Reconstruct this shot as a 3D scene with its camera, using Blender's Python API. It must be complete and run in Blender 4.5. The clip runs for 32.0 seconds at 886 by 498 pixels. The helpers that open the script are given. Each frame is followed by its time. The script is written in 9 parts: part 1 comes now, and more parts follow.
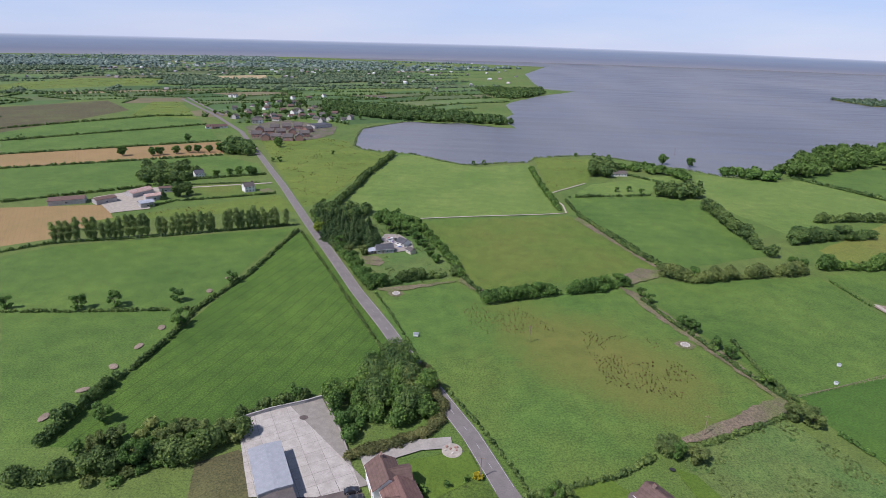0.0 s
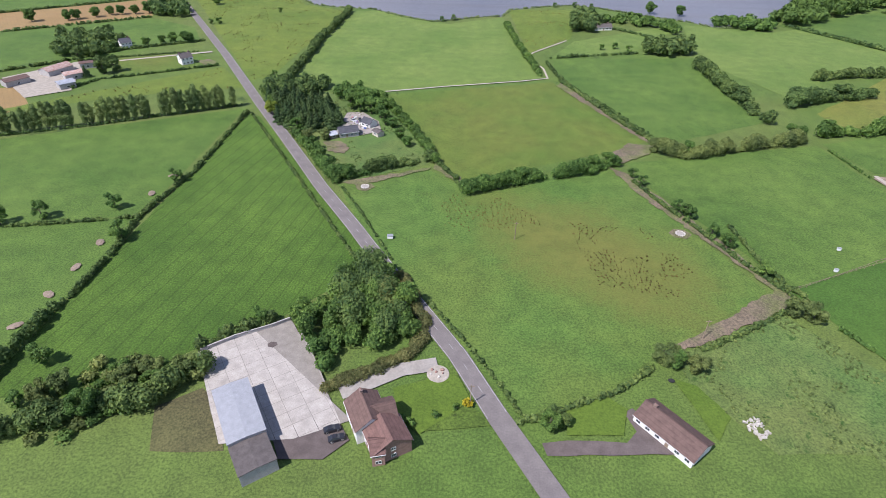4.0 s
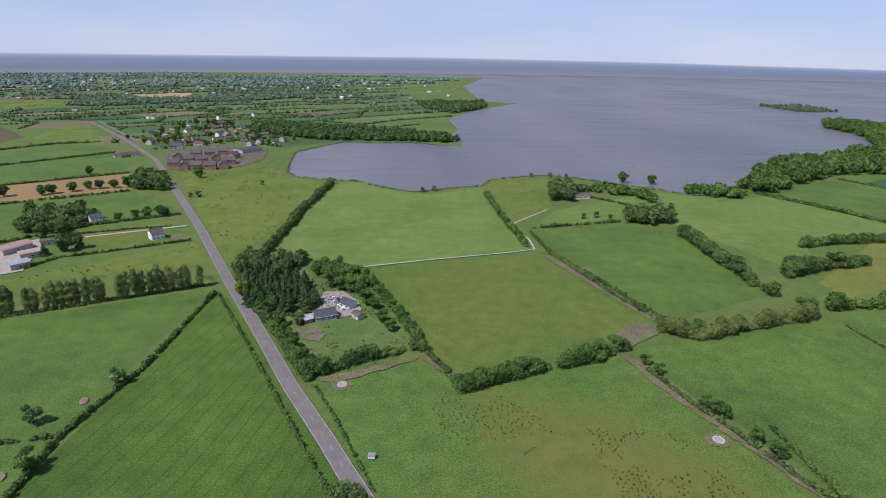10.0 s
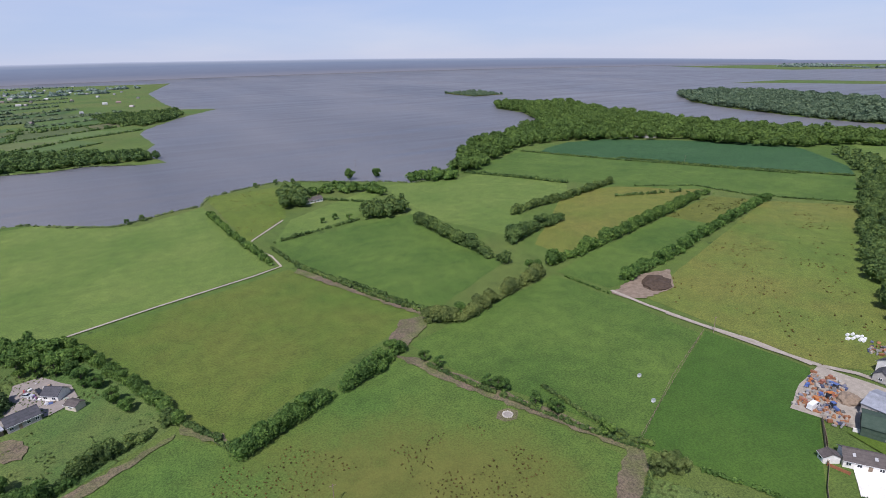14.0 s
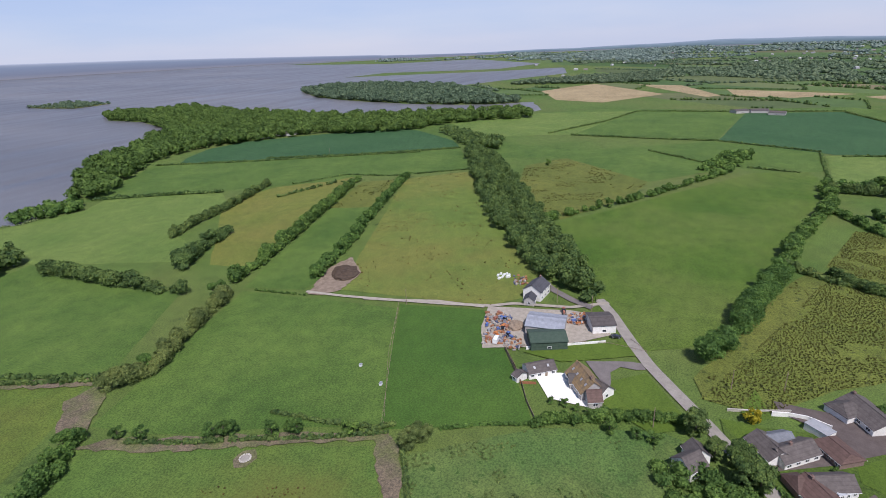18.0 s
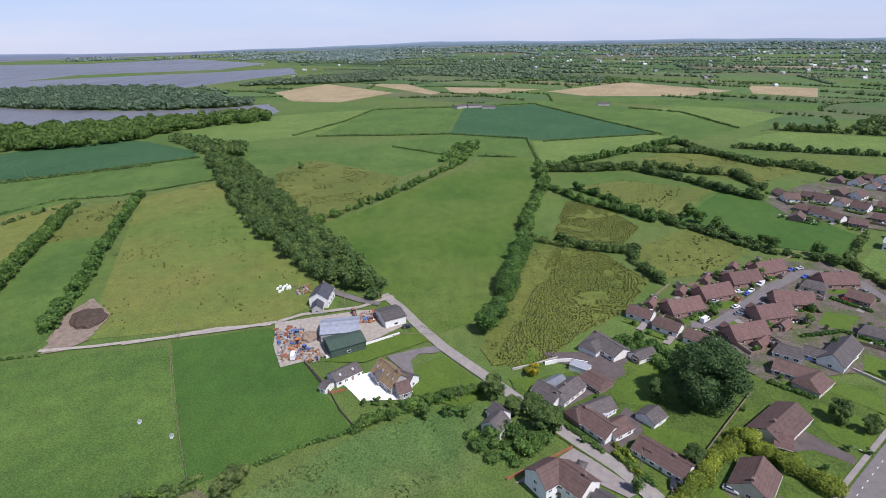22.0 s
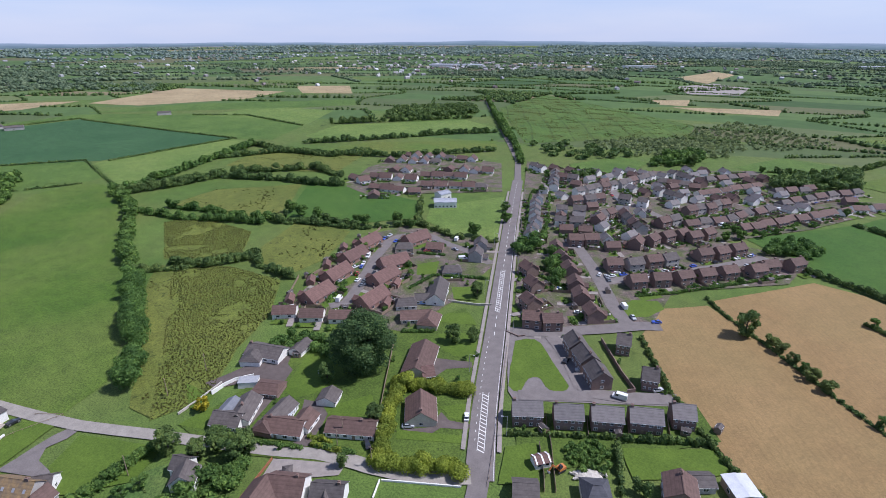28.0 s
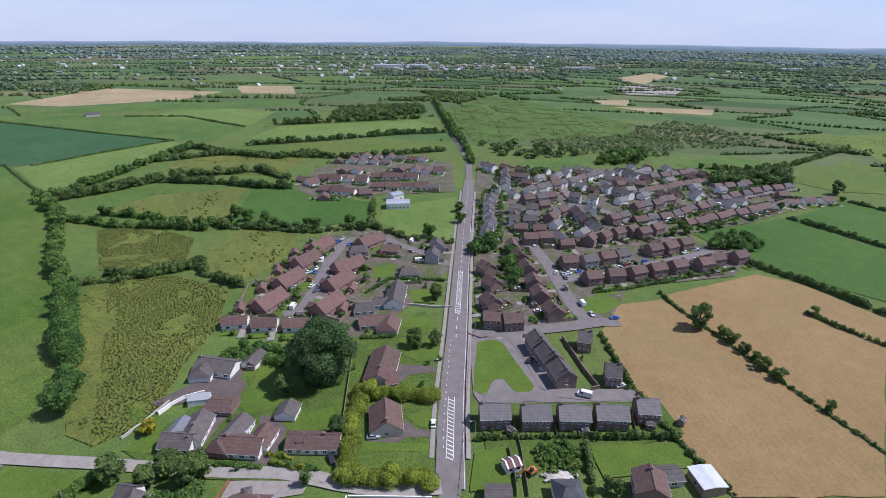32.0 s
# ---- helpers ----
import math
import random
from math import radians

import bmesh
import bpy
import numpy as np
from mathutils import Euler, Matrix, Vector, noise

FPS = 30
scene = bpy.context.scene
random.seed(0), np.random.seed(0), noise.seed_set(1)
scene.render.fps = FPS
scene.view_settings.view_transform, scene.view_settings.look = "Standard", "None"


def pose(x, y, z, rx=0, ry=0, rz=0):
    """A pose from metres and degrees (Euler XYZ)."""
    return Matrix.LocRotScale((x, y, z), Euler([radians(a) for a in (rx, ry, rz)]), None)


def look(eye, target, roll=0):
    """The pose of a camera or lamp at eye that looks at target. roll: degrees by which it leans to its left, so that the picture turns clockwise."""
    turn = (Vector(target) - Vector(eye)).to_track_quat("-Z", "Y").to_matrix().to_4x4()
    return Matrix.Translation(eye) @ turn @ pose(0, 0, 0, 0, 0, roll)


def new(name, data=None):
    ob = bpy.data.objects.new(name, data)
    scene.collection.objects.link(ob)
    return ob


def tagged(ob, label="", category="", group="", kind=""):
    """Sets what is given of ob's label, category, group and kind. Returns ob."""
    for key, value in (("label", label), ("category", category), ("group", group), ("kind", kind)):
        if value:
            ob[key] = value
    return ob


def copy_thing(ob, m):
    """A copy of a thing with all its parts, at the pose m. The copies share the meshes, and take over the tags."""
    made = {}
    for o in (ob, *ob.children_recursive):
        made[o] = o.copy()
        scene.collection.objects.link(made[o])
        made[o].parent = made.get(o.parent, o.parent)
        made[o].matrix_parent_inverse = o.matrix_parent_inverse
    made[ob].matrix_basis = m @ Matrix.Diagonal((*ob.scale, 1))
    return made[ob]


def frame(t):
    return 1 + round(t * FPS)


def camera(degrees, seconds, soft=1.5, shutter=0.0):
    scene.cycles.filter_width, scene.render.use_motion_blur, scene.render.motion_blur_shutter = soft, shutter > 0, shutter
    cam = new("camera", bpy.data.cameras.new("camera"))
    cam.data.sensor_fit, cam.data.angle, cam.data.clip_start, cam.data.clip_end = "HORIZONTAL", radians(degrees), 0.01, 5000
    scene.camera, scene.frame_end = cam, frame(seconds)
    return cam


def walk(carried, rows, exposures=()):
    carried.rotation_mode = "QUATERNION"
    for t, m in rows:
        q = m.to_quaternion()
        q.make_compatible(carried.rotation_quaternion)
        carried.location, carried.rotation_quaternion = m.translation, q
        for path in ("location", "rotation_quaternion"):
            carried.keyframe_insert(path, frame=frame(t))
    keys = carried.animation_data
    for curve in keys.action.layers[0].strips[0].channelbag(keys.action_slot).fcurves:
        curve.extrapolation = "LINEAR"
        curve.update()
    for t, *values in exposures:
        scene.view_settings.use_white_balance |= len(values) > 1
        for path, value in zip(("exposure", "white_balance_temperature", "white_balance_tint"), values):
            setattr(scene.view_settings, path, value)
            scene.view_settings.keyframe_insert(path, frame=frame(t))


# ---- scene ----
cam = camera(78.50, 32.0, soft=0.55)


def shot(t, x, y, z, heading, down, roll):
    """A row of the flight: heading in degrees clockwise from +y, tilt below the horizon, roll."""
    h, d = radians(heading), radians(down)
    way = Vector((math.sin(h) * math.cos(d), math.cos(h) * math.cos(d), -math.sin(d)))
    eye = Vector((x, y, z))
    return (t, look(eye, eye + way * 100, roll))


PATH = [
    shot(0, 9.48, -56.88, 116.30, -5.90, 20.62, 1.46),
    shot(0.5, 8.94, -52.99, 116.08, -5.67, 20.52, 1.36),
    shot(1, 8.15, -48.98, 116.06, -5.45, 20.46, 1.31),
    shot(1.5, 7.45, -45.01, 116.09, -4.97, 20.39, 1.26),
    shot(2, 6.90, -41.31, 116.00, -4.29, 20.32, 1.13),
    shot(2.2, 6.71, -40.15, 115.92, -3.99, 20.42, 1.06),
    shot(2.3, 6.62, -39.6, 115.87, -3.85, 21.6, 1.03),
    shot(2.5, 6.43, -38.51, 115.76, -3.55, 25.53, 0.96),
    shot(3.3, 5.62, -33.3, 116.5, -2.72, 37.3, 0.84),
    shot(4.5, 4.44, -24.95, 117.86, -1.81, 32.30, 0.68),
    shot(5, 4.02, -21.96, 117.82, -1.56, 29.09, 0.68),
    shot(5.5, 3.67, -19.16, 117.51, -1.33, 25.72, 0.69),
    shot(6, 3.09, -15.93, 117.13, -1.04, 22.36, 0.70),
    shot(6.5, 2.61, -12.91, 116.81, -0.84, 18.99, 0.70),
    shot(7, 2.26, -10.30, 116.85, -0.67, 17.43, 0.70),
    shot(7.5, 1.86, -7.66, 117.07, -0.55, 16.48, 0.66),
    shot(8, 1.05, -4.98, 117.40, -0.33, 16.11, 0.65),
    shot(8.5, 0.39, -2.30, 117.82, -0.15, 16.15, 0.65),
    shot(9, 0.00, 0.00, 118.00, -0.00, 17.58, 0.69),
    shot(9.5, -0.40, 2.68, 118.24, 0.11, 19.35, 0.70),
    shot(10, -0.89, 5.39, 118.30, 0.21, 19.38, 0.67),
    shot(10.5, -1.36, 8.13, 118.24, 1.06, 19.33, 0.56),
    shot(11, -1.95, 10.97, 118.48, 3.11, 19.34, 0.38),
    shot(11.5, -2.37, 13.74, 118.79, 6.45, 19.38, 0.15),
    shot(12, -2.54, 16.07, 118.68, 11.83, 19.37, -0.36),
    shot(12.5, -3.37, 18.60, 119.00, 17.78, 19.45, -0.77),
    shot(13, -4.05, 21.14, 119.32, 22.68, 19.58, -1.14),
    shot(13.5, -4.37, 23.52, 119.26, 26.35, 19.67, -1.38),
    shot(15.5, -4.54, 31.51, 118.57, 40.41, 20.10, -2.16),
    shot(16, -4.86, 32.78, 119.02, 46.17, 20.35, -2.50),
    shot(16.5, -5.06, 34.37, 119.04, 52.11, 20.54, -2.79),
    shot(17, -5.56, 36.30, 118.63, 57.52, 20.66, -2.50),
    shot(17.5, -6.09, 38.17, 119.00, 62.14, 20.86, -2.55),
    shot(18, -6.39, 39.62, 119.43, 66.21, 21.07, -2.61),
    shot(18.5, -6.56, 41.21, 119.51, 70.10, 21.23, -2.60),
    shot(19, -7.04, 42.79, 120.00, 74.07, 21.38, -2.46),
    shot(19.5, -7.41, 44.37, 120.16, 78.01, 21.49, -2.39),
    shot(20, -7.44, 46.11, 120.31, 82.11, 21.62, -2.22),
    shot(20.5, -7.53, 47.59, 120.54, 85.68, 21.71, -2.04),
    shot(21, -7.69, 49.00, 120.84, 88.88, 21.80, -1.87),
    shot(21.5, -7.33, 50.47, 121.12, 91.68, 21.90, -1.49),
    shot(22, -7.03, 51.80, 121.39, 93.72, 21.96, -1.25),
    shot(22.5, -6.67, 53.04, 121.79, 95.99, 22.01, -1.11),
    shot(23, -6.36, 54.51, 122.29, 98.64, 22.09, -0.91),
    shot(23.5, -6.00, 55.95, 122.79, 102.05, 22.14, -0.74),
    shot(24, -5.56, 57.40, 123.19, 106.42, 22.23, -0.66),
    shot(24.5, -5.57, 59.45, 123.82, 111.41, 22.28, -0.55),
    shot(25, -5.58, 61.02, 124.09, 116.36, 22.24, -0.40),
    shot(25.5, -5.55, 62.23, 124.23, 121.42, 22.20, -0.37),
    shot(26, -5.43, 63.40, 124.37, 125.67, 22.19, -0.23),
    shot(26.5, -5.17, 64.26, 124.32, 129.62, 22.15, -0.12),
    shot(28.5, -4.91, 66.69, 124.66, 138.46, 22.10, 0.18),
    shot(29, -4.53, 67.05, 124.43, 138.41, 22.09, 0.32),
    shot(29.5, -3.96, 67.24, 124.24, 138.12, 22.07, 0.43),
    shot(30, -3.60, 67.24, 124.16, 137.73, 22.06, 0.46),
    shot(30.5, -2.37, 66.72, 123.79, 139.00, 22.06, 0.57),
    shot(31, -1.11, 66.50, 123.63, 140.43, 22.05, 0.58),
    shot(31.5, 0.26, 65.82, 123.33, 141.34, 22.04, 0.69),
    shot(32, 1.74, 65.24, 123.08, 143.61, 22.00, 0.71),
]
EXPOSURES = [(0.0, 0.11, 6000, 17), (2.0, 0.14, 6000, 17), (3.6, 0.38, 6000, 17), (4.5, 0.56, 6000, 17), (5.2, 0.52, 6000, 17), (6.0, 0.25, 6000, 17), (7.0, 0.03, 6000, 17), (8.0, -0.04, 6000, 17), (9.0, -0.06, 6000, 17), (11.0, 0.05, 6000, 17), (13.0, 0.0, 6060, 17), (17.0, -0.04, 6090, 17), (21.0, 0.11, 5980, 17), (26.0, 0.12, 5770, 17), (32.0, 0.11, 5740, 17)]
walk(cam, PATH, exposures=EXPOSURES)

# ---- sky and sun ----
SUN_BEARING, SUN_HEIGHT = 230.0, 55.0
world = bpy.data.worlds.new("sky")
scene.world = world
world.use_nodes = True
wn = world.node_tree
sky = wn.nodes.new("ShaderNodeTexSky")
sky.sky_type, sky.sun_disc = "NISHITA", False
sky.sun_elevation, sky.sun_rotation = radians(SUN_HEIGHT), radians(SUN_BEARING)
sky.air_density, sky.dust_density, sky.ozone_density = 1.0, 0.05, 6.0
wn.nodes["Background"].inputs["Strength"].default_value = 0.085
# a thin even haze lies over the blue, with faint high cloud in it
coord = wn.nodes.new("ShaderNodeTexCoord")
stretch = wn.nodes.new("ShaderNodeMapping")
stretch.inputs["Scale"].default_value = (1.2, 1.2, 7.0)
wn.links.new(coord.outputs["Generated"], stretch.inputs["Vector"])
cloud = wn.nodes.new("ShaderNodeTexNoise")
cloud.inputs["Scale"].default_value, cloud.inputs["Detail"].default_value = 2.2, 5.0
wn.links.new(stretch.outputs["Vector"], cloud.inputs["Vector"])
tone = wn.nodes.new("ShaderNodeValToRGB")
tone.color_ramp.elements[0].position, tone.color_ramp.elements[1].position = 0.38, 0.7
tone.color_ramp.elements[0].color, tone.color_ramp.elements[1].color = (6.1, 7.2, 9.9, 1), (7.5, 8.0, 9.9, 1)
wn.links.new(cloud.outputs["Fac"], tone.inputs["Fac"])
haze = wn.nodes.new("ShaderNodeMix")
haze.data_type = "RGBA"
# the haze is thick near the horizon and thins out overhead
lift = wn.nodes.new("ShaderNodeSeparateXYZ")
wn.links.new(coord.outputs["Generated"], lift.inputs[0])
thin = wn.nodes.new("ShaderNodeMapRange")
thin.inputs["From Min"].default_value, thin.inputs["From Max"].default_value = 0.16, 0.7
thin.inputs["To Min"].default_value, thin.inputs["To Max"].default_value = 0.7, 0.12
wn.links.new(lift.outputs["Z"], thin.inputs["Value"])
wn.links.new(thin.outputs[0], haze.inputs[0])
wn.links.new(sky.outputs["Color"], haze.inputs[6])
wn.links.new(tone.outputs["Color"], haze.inputs[7])
wn.links.new(haze.outputs[2], wn.nodes["Background"].inputs["Color"])
sun = new("sun", bpy.data.lights.new("sun", "SUN"))
sun.data.energy, sun.data.angle, sun.data.color = 4.9, radians(0.6), (1.0, 0.95, 0.87)
sb, sh = radians(SUN_BEARING), radians(SUN_HEIGHT)
to_sun = Vector((math.sin(sb) * math.cos(sh), math.cos(sb) * math.cos(sh), math.sin(sh)))
sun.matrix_world = look(to_sun * 300, (0, 0, 0))

# ---- materials ----
def material(name, rough=0.8, metal=0.0):
    m = bpy.data.materials.new(name)
    m.use_nodes = True
    b = m.node_tree.nodes["Principled BSDF"]
    b.inputs["Roughness"].default_value, b.inputs["Metallic"].default_value = rough, metal
    b.inputs["Specular IOR Level"].default_value = 0.25
    return m, m.node_tree, b


def node(nt, kind, **values):
    n = nt.nodes.new(kind)
    for k, v in values.items():
        n.inputs[k].default_value = v
    return n


def place(nt, scale=(1, 1, 1), turn=0.0, local=False):
    """World-sized coordinates (metres), turned about z."""
    geo = nt.nodes.new("ShaderNodeTexCoord" if local else "ShaderNodeNewGeometry")
    mp = nt.nodes.new("ShaderNodeMapping")
    mp.inputs["Scale"].default_value, mp.inputs["Rotation"].default_value = scale, (0, 0, radians(turn))
    nt.links.new(geo.outputs["Object" if local else "Position"], mp.inputs["Vector"])
    return mp.outputs["Vector"]


def noise_tex(nt, vec, scale, detail=3.0, rough=0.55):
    n = node(nt, "ShaderNodeTexNoise", Scale=scale, Detail=detail, Roughness=rough)
    nt.links.new(vec, n.inputs["Vector"])
    return n.outputs["Fac"]


def ramp(nt, fac, stops):
    r = nt.nodes.new("ShaderNodeValToRGB")
    els = r.color_ramp.elements
    while len(els) < len(stops):
        els.new(0.5)
    for e, (p, c) in zip(els, stops):
        e.position, e.color = p, (*c, 1) if len(c) == 3 else c
    nt.links.new(fac, r.inputs["Fac"])
    return r.outputs["Color"]


def mixc(nt, fac, a, b, mode="MIX"):
    m = nt.nodes.new("ShaderNodeMix")
    m.data_type, m.blend_type = "RGBA", mode
    for sock, v in ((0, fac), (6, a), (7, b)):
        if isinstance(v, (int, float)):
            m.inputs[sock].default_value = v
        elif isinstance(v, tuple):
            m.inputs[sock].default_value = (*v, 1)
        else:
            nt.links.new(v, m.inputs[sock])
    return m.outputs[2]


def bump(nt, b, height, strength, distance=0.1):
    n = node(nt, "ShaderNodeBump", Strength=strength, Distance=distance)
    nt.links.new(height, n.inputs["Height"])
    nt.links.new(n.outputs["Normal"], b.inputs["Normal"])


def grass(name, dark, light, third=None, turn=0.0, lines=0.0, rushes=None, patch=1.0, rush_scale=0.22, rush_at=0.56, row=0.055, wander=1.6, worn=None, calm=1.0):
    """Grass or crop: broad patches, tufts and blades, with drill lines or rushes where the field has them."""
    m, nt, b = material(name, 0.9)
    v = place(nt)
    broad = noise_tex(nt, v, 0.016 * patch, 4, 0.6)
    mid = noise_tex(nt, v, 0.13, 4, 0.6)
    fine = noise_tex(nt, v, 1.5, 4, 0.75)
    col = ramp(nt, broad, [(0.32, dark), (0.68, light)])
    if third:
        other = noise_tex(nt, place(nt, turn=30), 0.011 * patch, 5, 0.62)
        col = mixc(nt, ramp(nt, other, [(0.42, (0, 0, 0)), (0.62, (1, 1, 1))]), col, third)
    col = mixc(nt, 0.36 * calm, col, ramp(nt, mid, [(0.3, (0.5, 0.52, 0.55)), (0.7, (1.35, 1.32, 1.25))]), "MULTIPLY")
    col = mixc(nt, 0.62 * calm, col, ramp(nt, fine, [(0.36, (0.33, 0.36, 0.38)), (0.64, (1.62, 1.57, 1.42))]), "MULTIPLY")
    if lines:
        w = node(nt, "ShaderNodeTexWave", Scale=row, Distortion=wander, Detail=2.0)
        w.inputs["Detail Scale"].default_value = 0.2
        nt.links.new(place(nt, turn=turn), w.inputs["Vector"])
        col = mixc(nt, lines, col, ramp(nt, w.outputs["Fac"], [(0.0, (0.45, 0.45, 0.45)), (0.06, (1, 1, 1))]), "MULTIPLY")
        w2 = node(nt, "ShaderNodeTexWave", Scale=row * 5.8, Distortion=2.5, Detail=2.0)
        nt.links.new(place(nt, turn=turn), w2.inputs["Vector"])
        col = mixc(nt, lines * 0.5, col, ramp(nt, w2.outputs["Fac"], [(0.0, (0.7, 0.7, 0.7)), (0.5, (1.1, 1.1, 1.1))]), "MULTIPLY")
    if rushes:
        tuft = noise_tex(nt, place(nt, (1, 1, 1), 20), rush_scale, 5, 0.7)
        col = mixc(nt, ramp(nt, tuft, [(rush_at, (0, 0, 0)), (rush_at + 0.07, (1, 1, 1))]), col, rushes)
    if worn:
        # one dry, worn patch with a ragged edge: middle, half sizes, turn and colour
        (wx, wy), (wl, ww), wturn, wcol = worn
        mp = nt.nodes.new("ShaderNodeMapping")
        mp.vector_type = "TEXTURE"
        mp.inputs["Location"].default_value, mp.inputs["Rotation"].default_value, mp.inputs["Scale"].default_value = (wx, wy, 0), (0, 0, radians(wturn)), (wl, ww, 1000)
        nt.links.new(nt.nodes.new("ShaderNodeNewGeometry").outputs["Position"], mp.inputs["Vector"])
        ln = nt.nodes.new("ShaderNodeVectorMath")
        ln.operation = "LENGTH"
        nt.links.new(mp.outputs["Vector"], ln.inputs[0])
        edge = nt.nodes.new("ShaderNodeMath")
        edge.operation = "MULTIPLY_ADD"
        nt.links.new(noise_tex(nt, v, 0.05, 6, 0.7), edge.inputs[0])
        edge.inputs[1].default_value = 0.6
        nt.links.new(ln.outputs["Value"], edge.inputs[2])
        col = mixc(nt, ramp(nt, edge.outputs[0], [(0.38, (0.68, 0.68, 0.68)), (0.6, (0.5, 0.5, 0.5)), (0.86, (0, 0, 0))]), col, mixc(nt, ramp(nt, mid, [(0.42, (0, 0, 0)), (0.6, (1, 1, 1))]), wcol, tuple(c * 0.72 for c in wcol)))
    soft_col = node(nt, "ShaderNodeHueSaturation", Hue=0.488, Saturation=1.0, Value=1.0)
    nt.links.new(col, soft_col.inputs["Color"])
    nt.links.new(soft_col.outputs["Color"], b.inputs["Base Color"])
    bump(nt, b, fine, 0.7, 0.25)
    return m


def leaves(name, dark, light, glow=0.35):
    m, nt, b = material(name, 0.75)
    isl = nt.nodes.new("ShaderNodeNewGeometry")
    obj = nt.nodes.new("ShaderNodeObjectInfo")
    broad = noise_tex(nt, place(nt), 0.12, 2)
    col = ramp(nt, isl.outputs["Random Per Island"], [(0.0, dark), (1.0, light)])
    col = mixc(nt, 0.7, col, ramp(nt, broad, [(0.34, (0.5, 0.58, 0.52)), (0.66, (1.5, 1.4, 1.15))]), "MULTIPLY")
    col = mixc(nt, 0.5, col, ramp(nt, obj.outputs["Random"], [(0.0, (0.7, 0.8, 0.7)), (1.0, (1.25, 1.1, 0.9))]), "MULTIPLY")
    nt.links.new(col, b.inputs["Base Color"])
    tr = nt.nodes.new("ShaderNodeBsdfTranslucent")
    nt.links.new(col, tr.inputs["Color"])
    mx = nt.nodes.new("ShaderNodeMixShader")
    mx.inputs["Fac"].default_value = glow
    nt.links.new(b.outputs["BSDF"], mx.inputs[1])
    nt.links.new(tr.outputs["BSDF"], mx.inputs[2])
    nt.links.new(mx.outputs["Shader"], nt.nodes["Material Output"].inputs["Surface"])
    return m


def solid(name, a, b2, scale=2.0, rough=0.8, metal=0.0, bumps=0.2, local=False, vary=0.3):
    """A plain surface with stains at two scales and a little difference from piece to piece."""
    m, nt, b = material(name, rough, metal)
    v = place(nt, local=local)
    col = ramp(nt, noise_tex(nt, v, scale, 4, 0.65), [(0.3, a), (0.7, b2)])
    col = mixc(nt, 0.45, col, ramp(nt, noise_tex(nt, v, scale * 9, 3, 0.6), [(0.3, (0.7, 0.7, 0.7)), (0.7, (1.2, 1.2, 1.2))]), "MULTIPLY")
    obj = nt.nodes.new("ShaderNodeObjectInfo")
    col = mixc(nt, vary, col, ramp(nt, obj.outputs["Random"], [(0.0, (0.75, 0.75, 0.75)), (1.0, (1.2, 1.2, 1.2))]), "MULTIPLY")
    nt.links.new(col, b.inputs["Base Color"])
    bump(nt, b, noise_tex(nt, v, scale * 12, 2), bumps, 0.03)
    return m


M = {}
M["crop"] = grass("tall_crop", (0.0396, 0.0945, 0.0131), (0.0693, 0.136, 0.0207), lines=0.45, wander=3.2, turn=11.1, rushes=(0.0288, 0.0765, 0.0108), rush_at=0.6, rush_scale=0.55)
M["meadow"] = grass("meadow_grass", (0.052, 0.112, 0.021), (0.087, 0.154, 0.031), patch=1.4)
M["light"] = grass("mown_grass", (0.0866, 0.155, 0.0331), (0.127, 0.192, 0.0464), patch=1.2)
M["lush"] = grass("lush_grass", (0.0434, 0.103, 0.0117), (0.0761, 0.138, 0.019), (0.0872, 0.138, 0.0264))
M["deep"] = grass("deep_green_grass", (0.036, 0.099, 0.015), (0.055, 0.12, 0.0195), calm=0.7)
M["pasture"] = grass("grazed_grass", (0.0784, 0.133, 0.0214), (0.122, 0.17, 0.0306), rushes=(0.0437, 0.0688, 0.0122), rush_at=0.66)
M["mainfield"] = grass("worn_pasture", (0.06, 0.132, 0.026), (0.082, 0.147, 0.031), (0.09, 0.138, 0.029), worn=((52, 140), (112, 58), -42, (0.148, 0.142, 0.034)))
M["brownish"] = grass("dry_olive_pasture", (0.062, 0.124, 0.0205), (0.086, 0.142, 0.0245), (0.104, 0.137, 0.0275))
M["dryrough"] = grass("dry_pasture", (0.085, 0.146, 0.028), (0.122, 0.174, 0.036), (0.14, 0.161, 0.038), rushes=(0.058, 0.066, 0.015), rush_at=0.69, rush_scale=0.4)
M["tan"] = grass("bleached_pasture", (0.1, 0.14, 0.026), (0.138, 0.165, 0.035), (0.15, 0.158, 0.038))
M["rough"] = grass("rough_grass", (0.088, 0.12, 0.024), (0.13, 0.152, 0.033), rushes=(0.045, 0.065, 0.014), rush_at=0.57, rush_scale=0.3)
M["rushy"] = grass("rushy_grass", (0.088, 0.124, 0.022), (0.125, 0.156, 0.031), rushes=(0.055, 0.07, 0.017), rush_at=0.56, rush_scale=0.3)
M["weedy"] = grass("weedy_meadow", (0.052, 0.118, 0.029), (0.09, 0.157, 0.043), (0.117, 0.149, 0.0448), rushes=(0.032, 0.0789, 0.0149), rush_at=0.58, rush_scale=0.3)
M["bluecrop"] = grass("young_cereal", (0.0284, 0.0847, 0.0325), (0.04, 0.105, 0.0397), lines=0.25, turn=20)
M["moor"] = grass("boggy_moor", (0.052, 0.115, 0.02), (0.082, 0.15, 0.03), (0.07, 0.112, 0.022), lines=0.5, turn=-38, row=0.012, wander=6.0, rushes=(0.036, 0.075, 0.015), rush_at=0.57, rush_scale=0.05)
M["heath"] = grass("brown_heath", (0.075, 0.065, 0.035), (0.095, 0.1, 0.04))
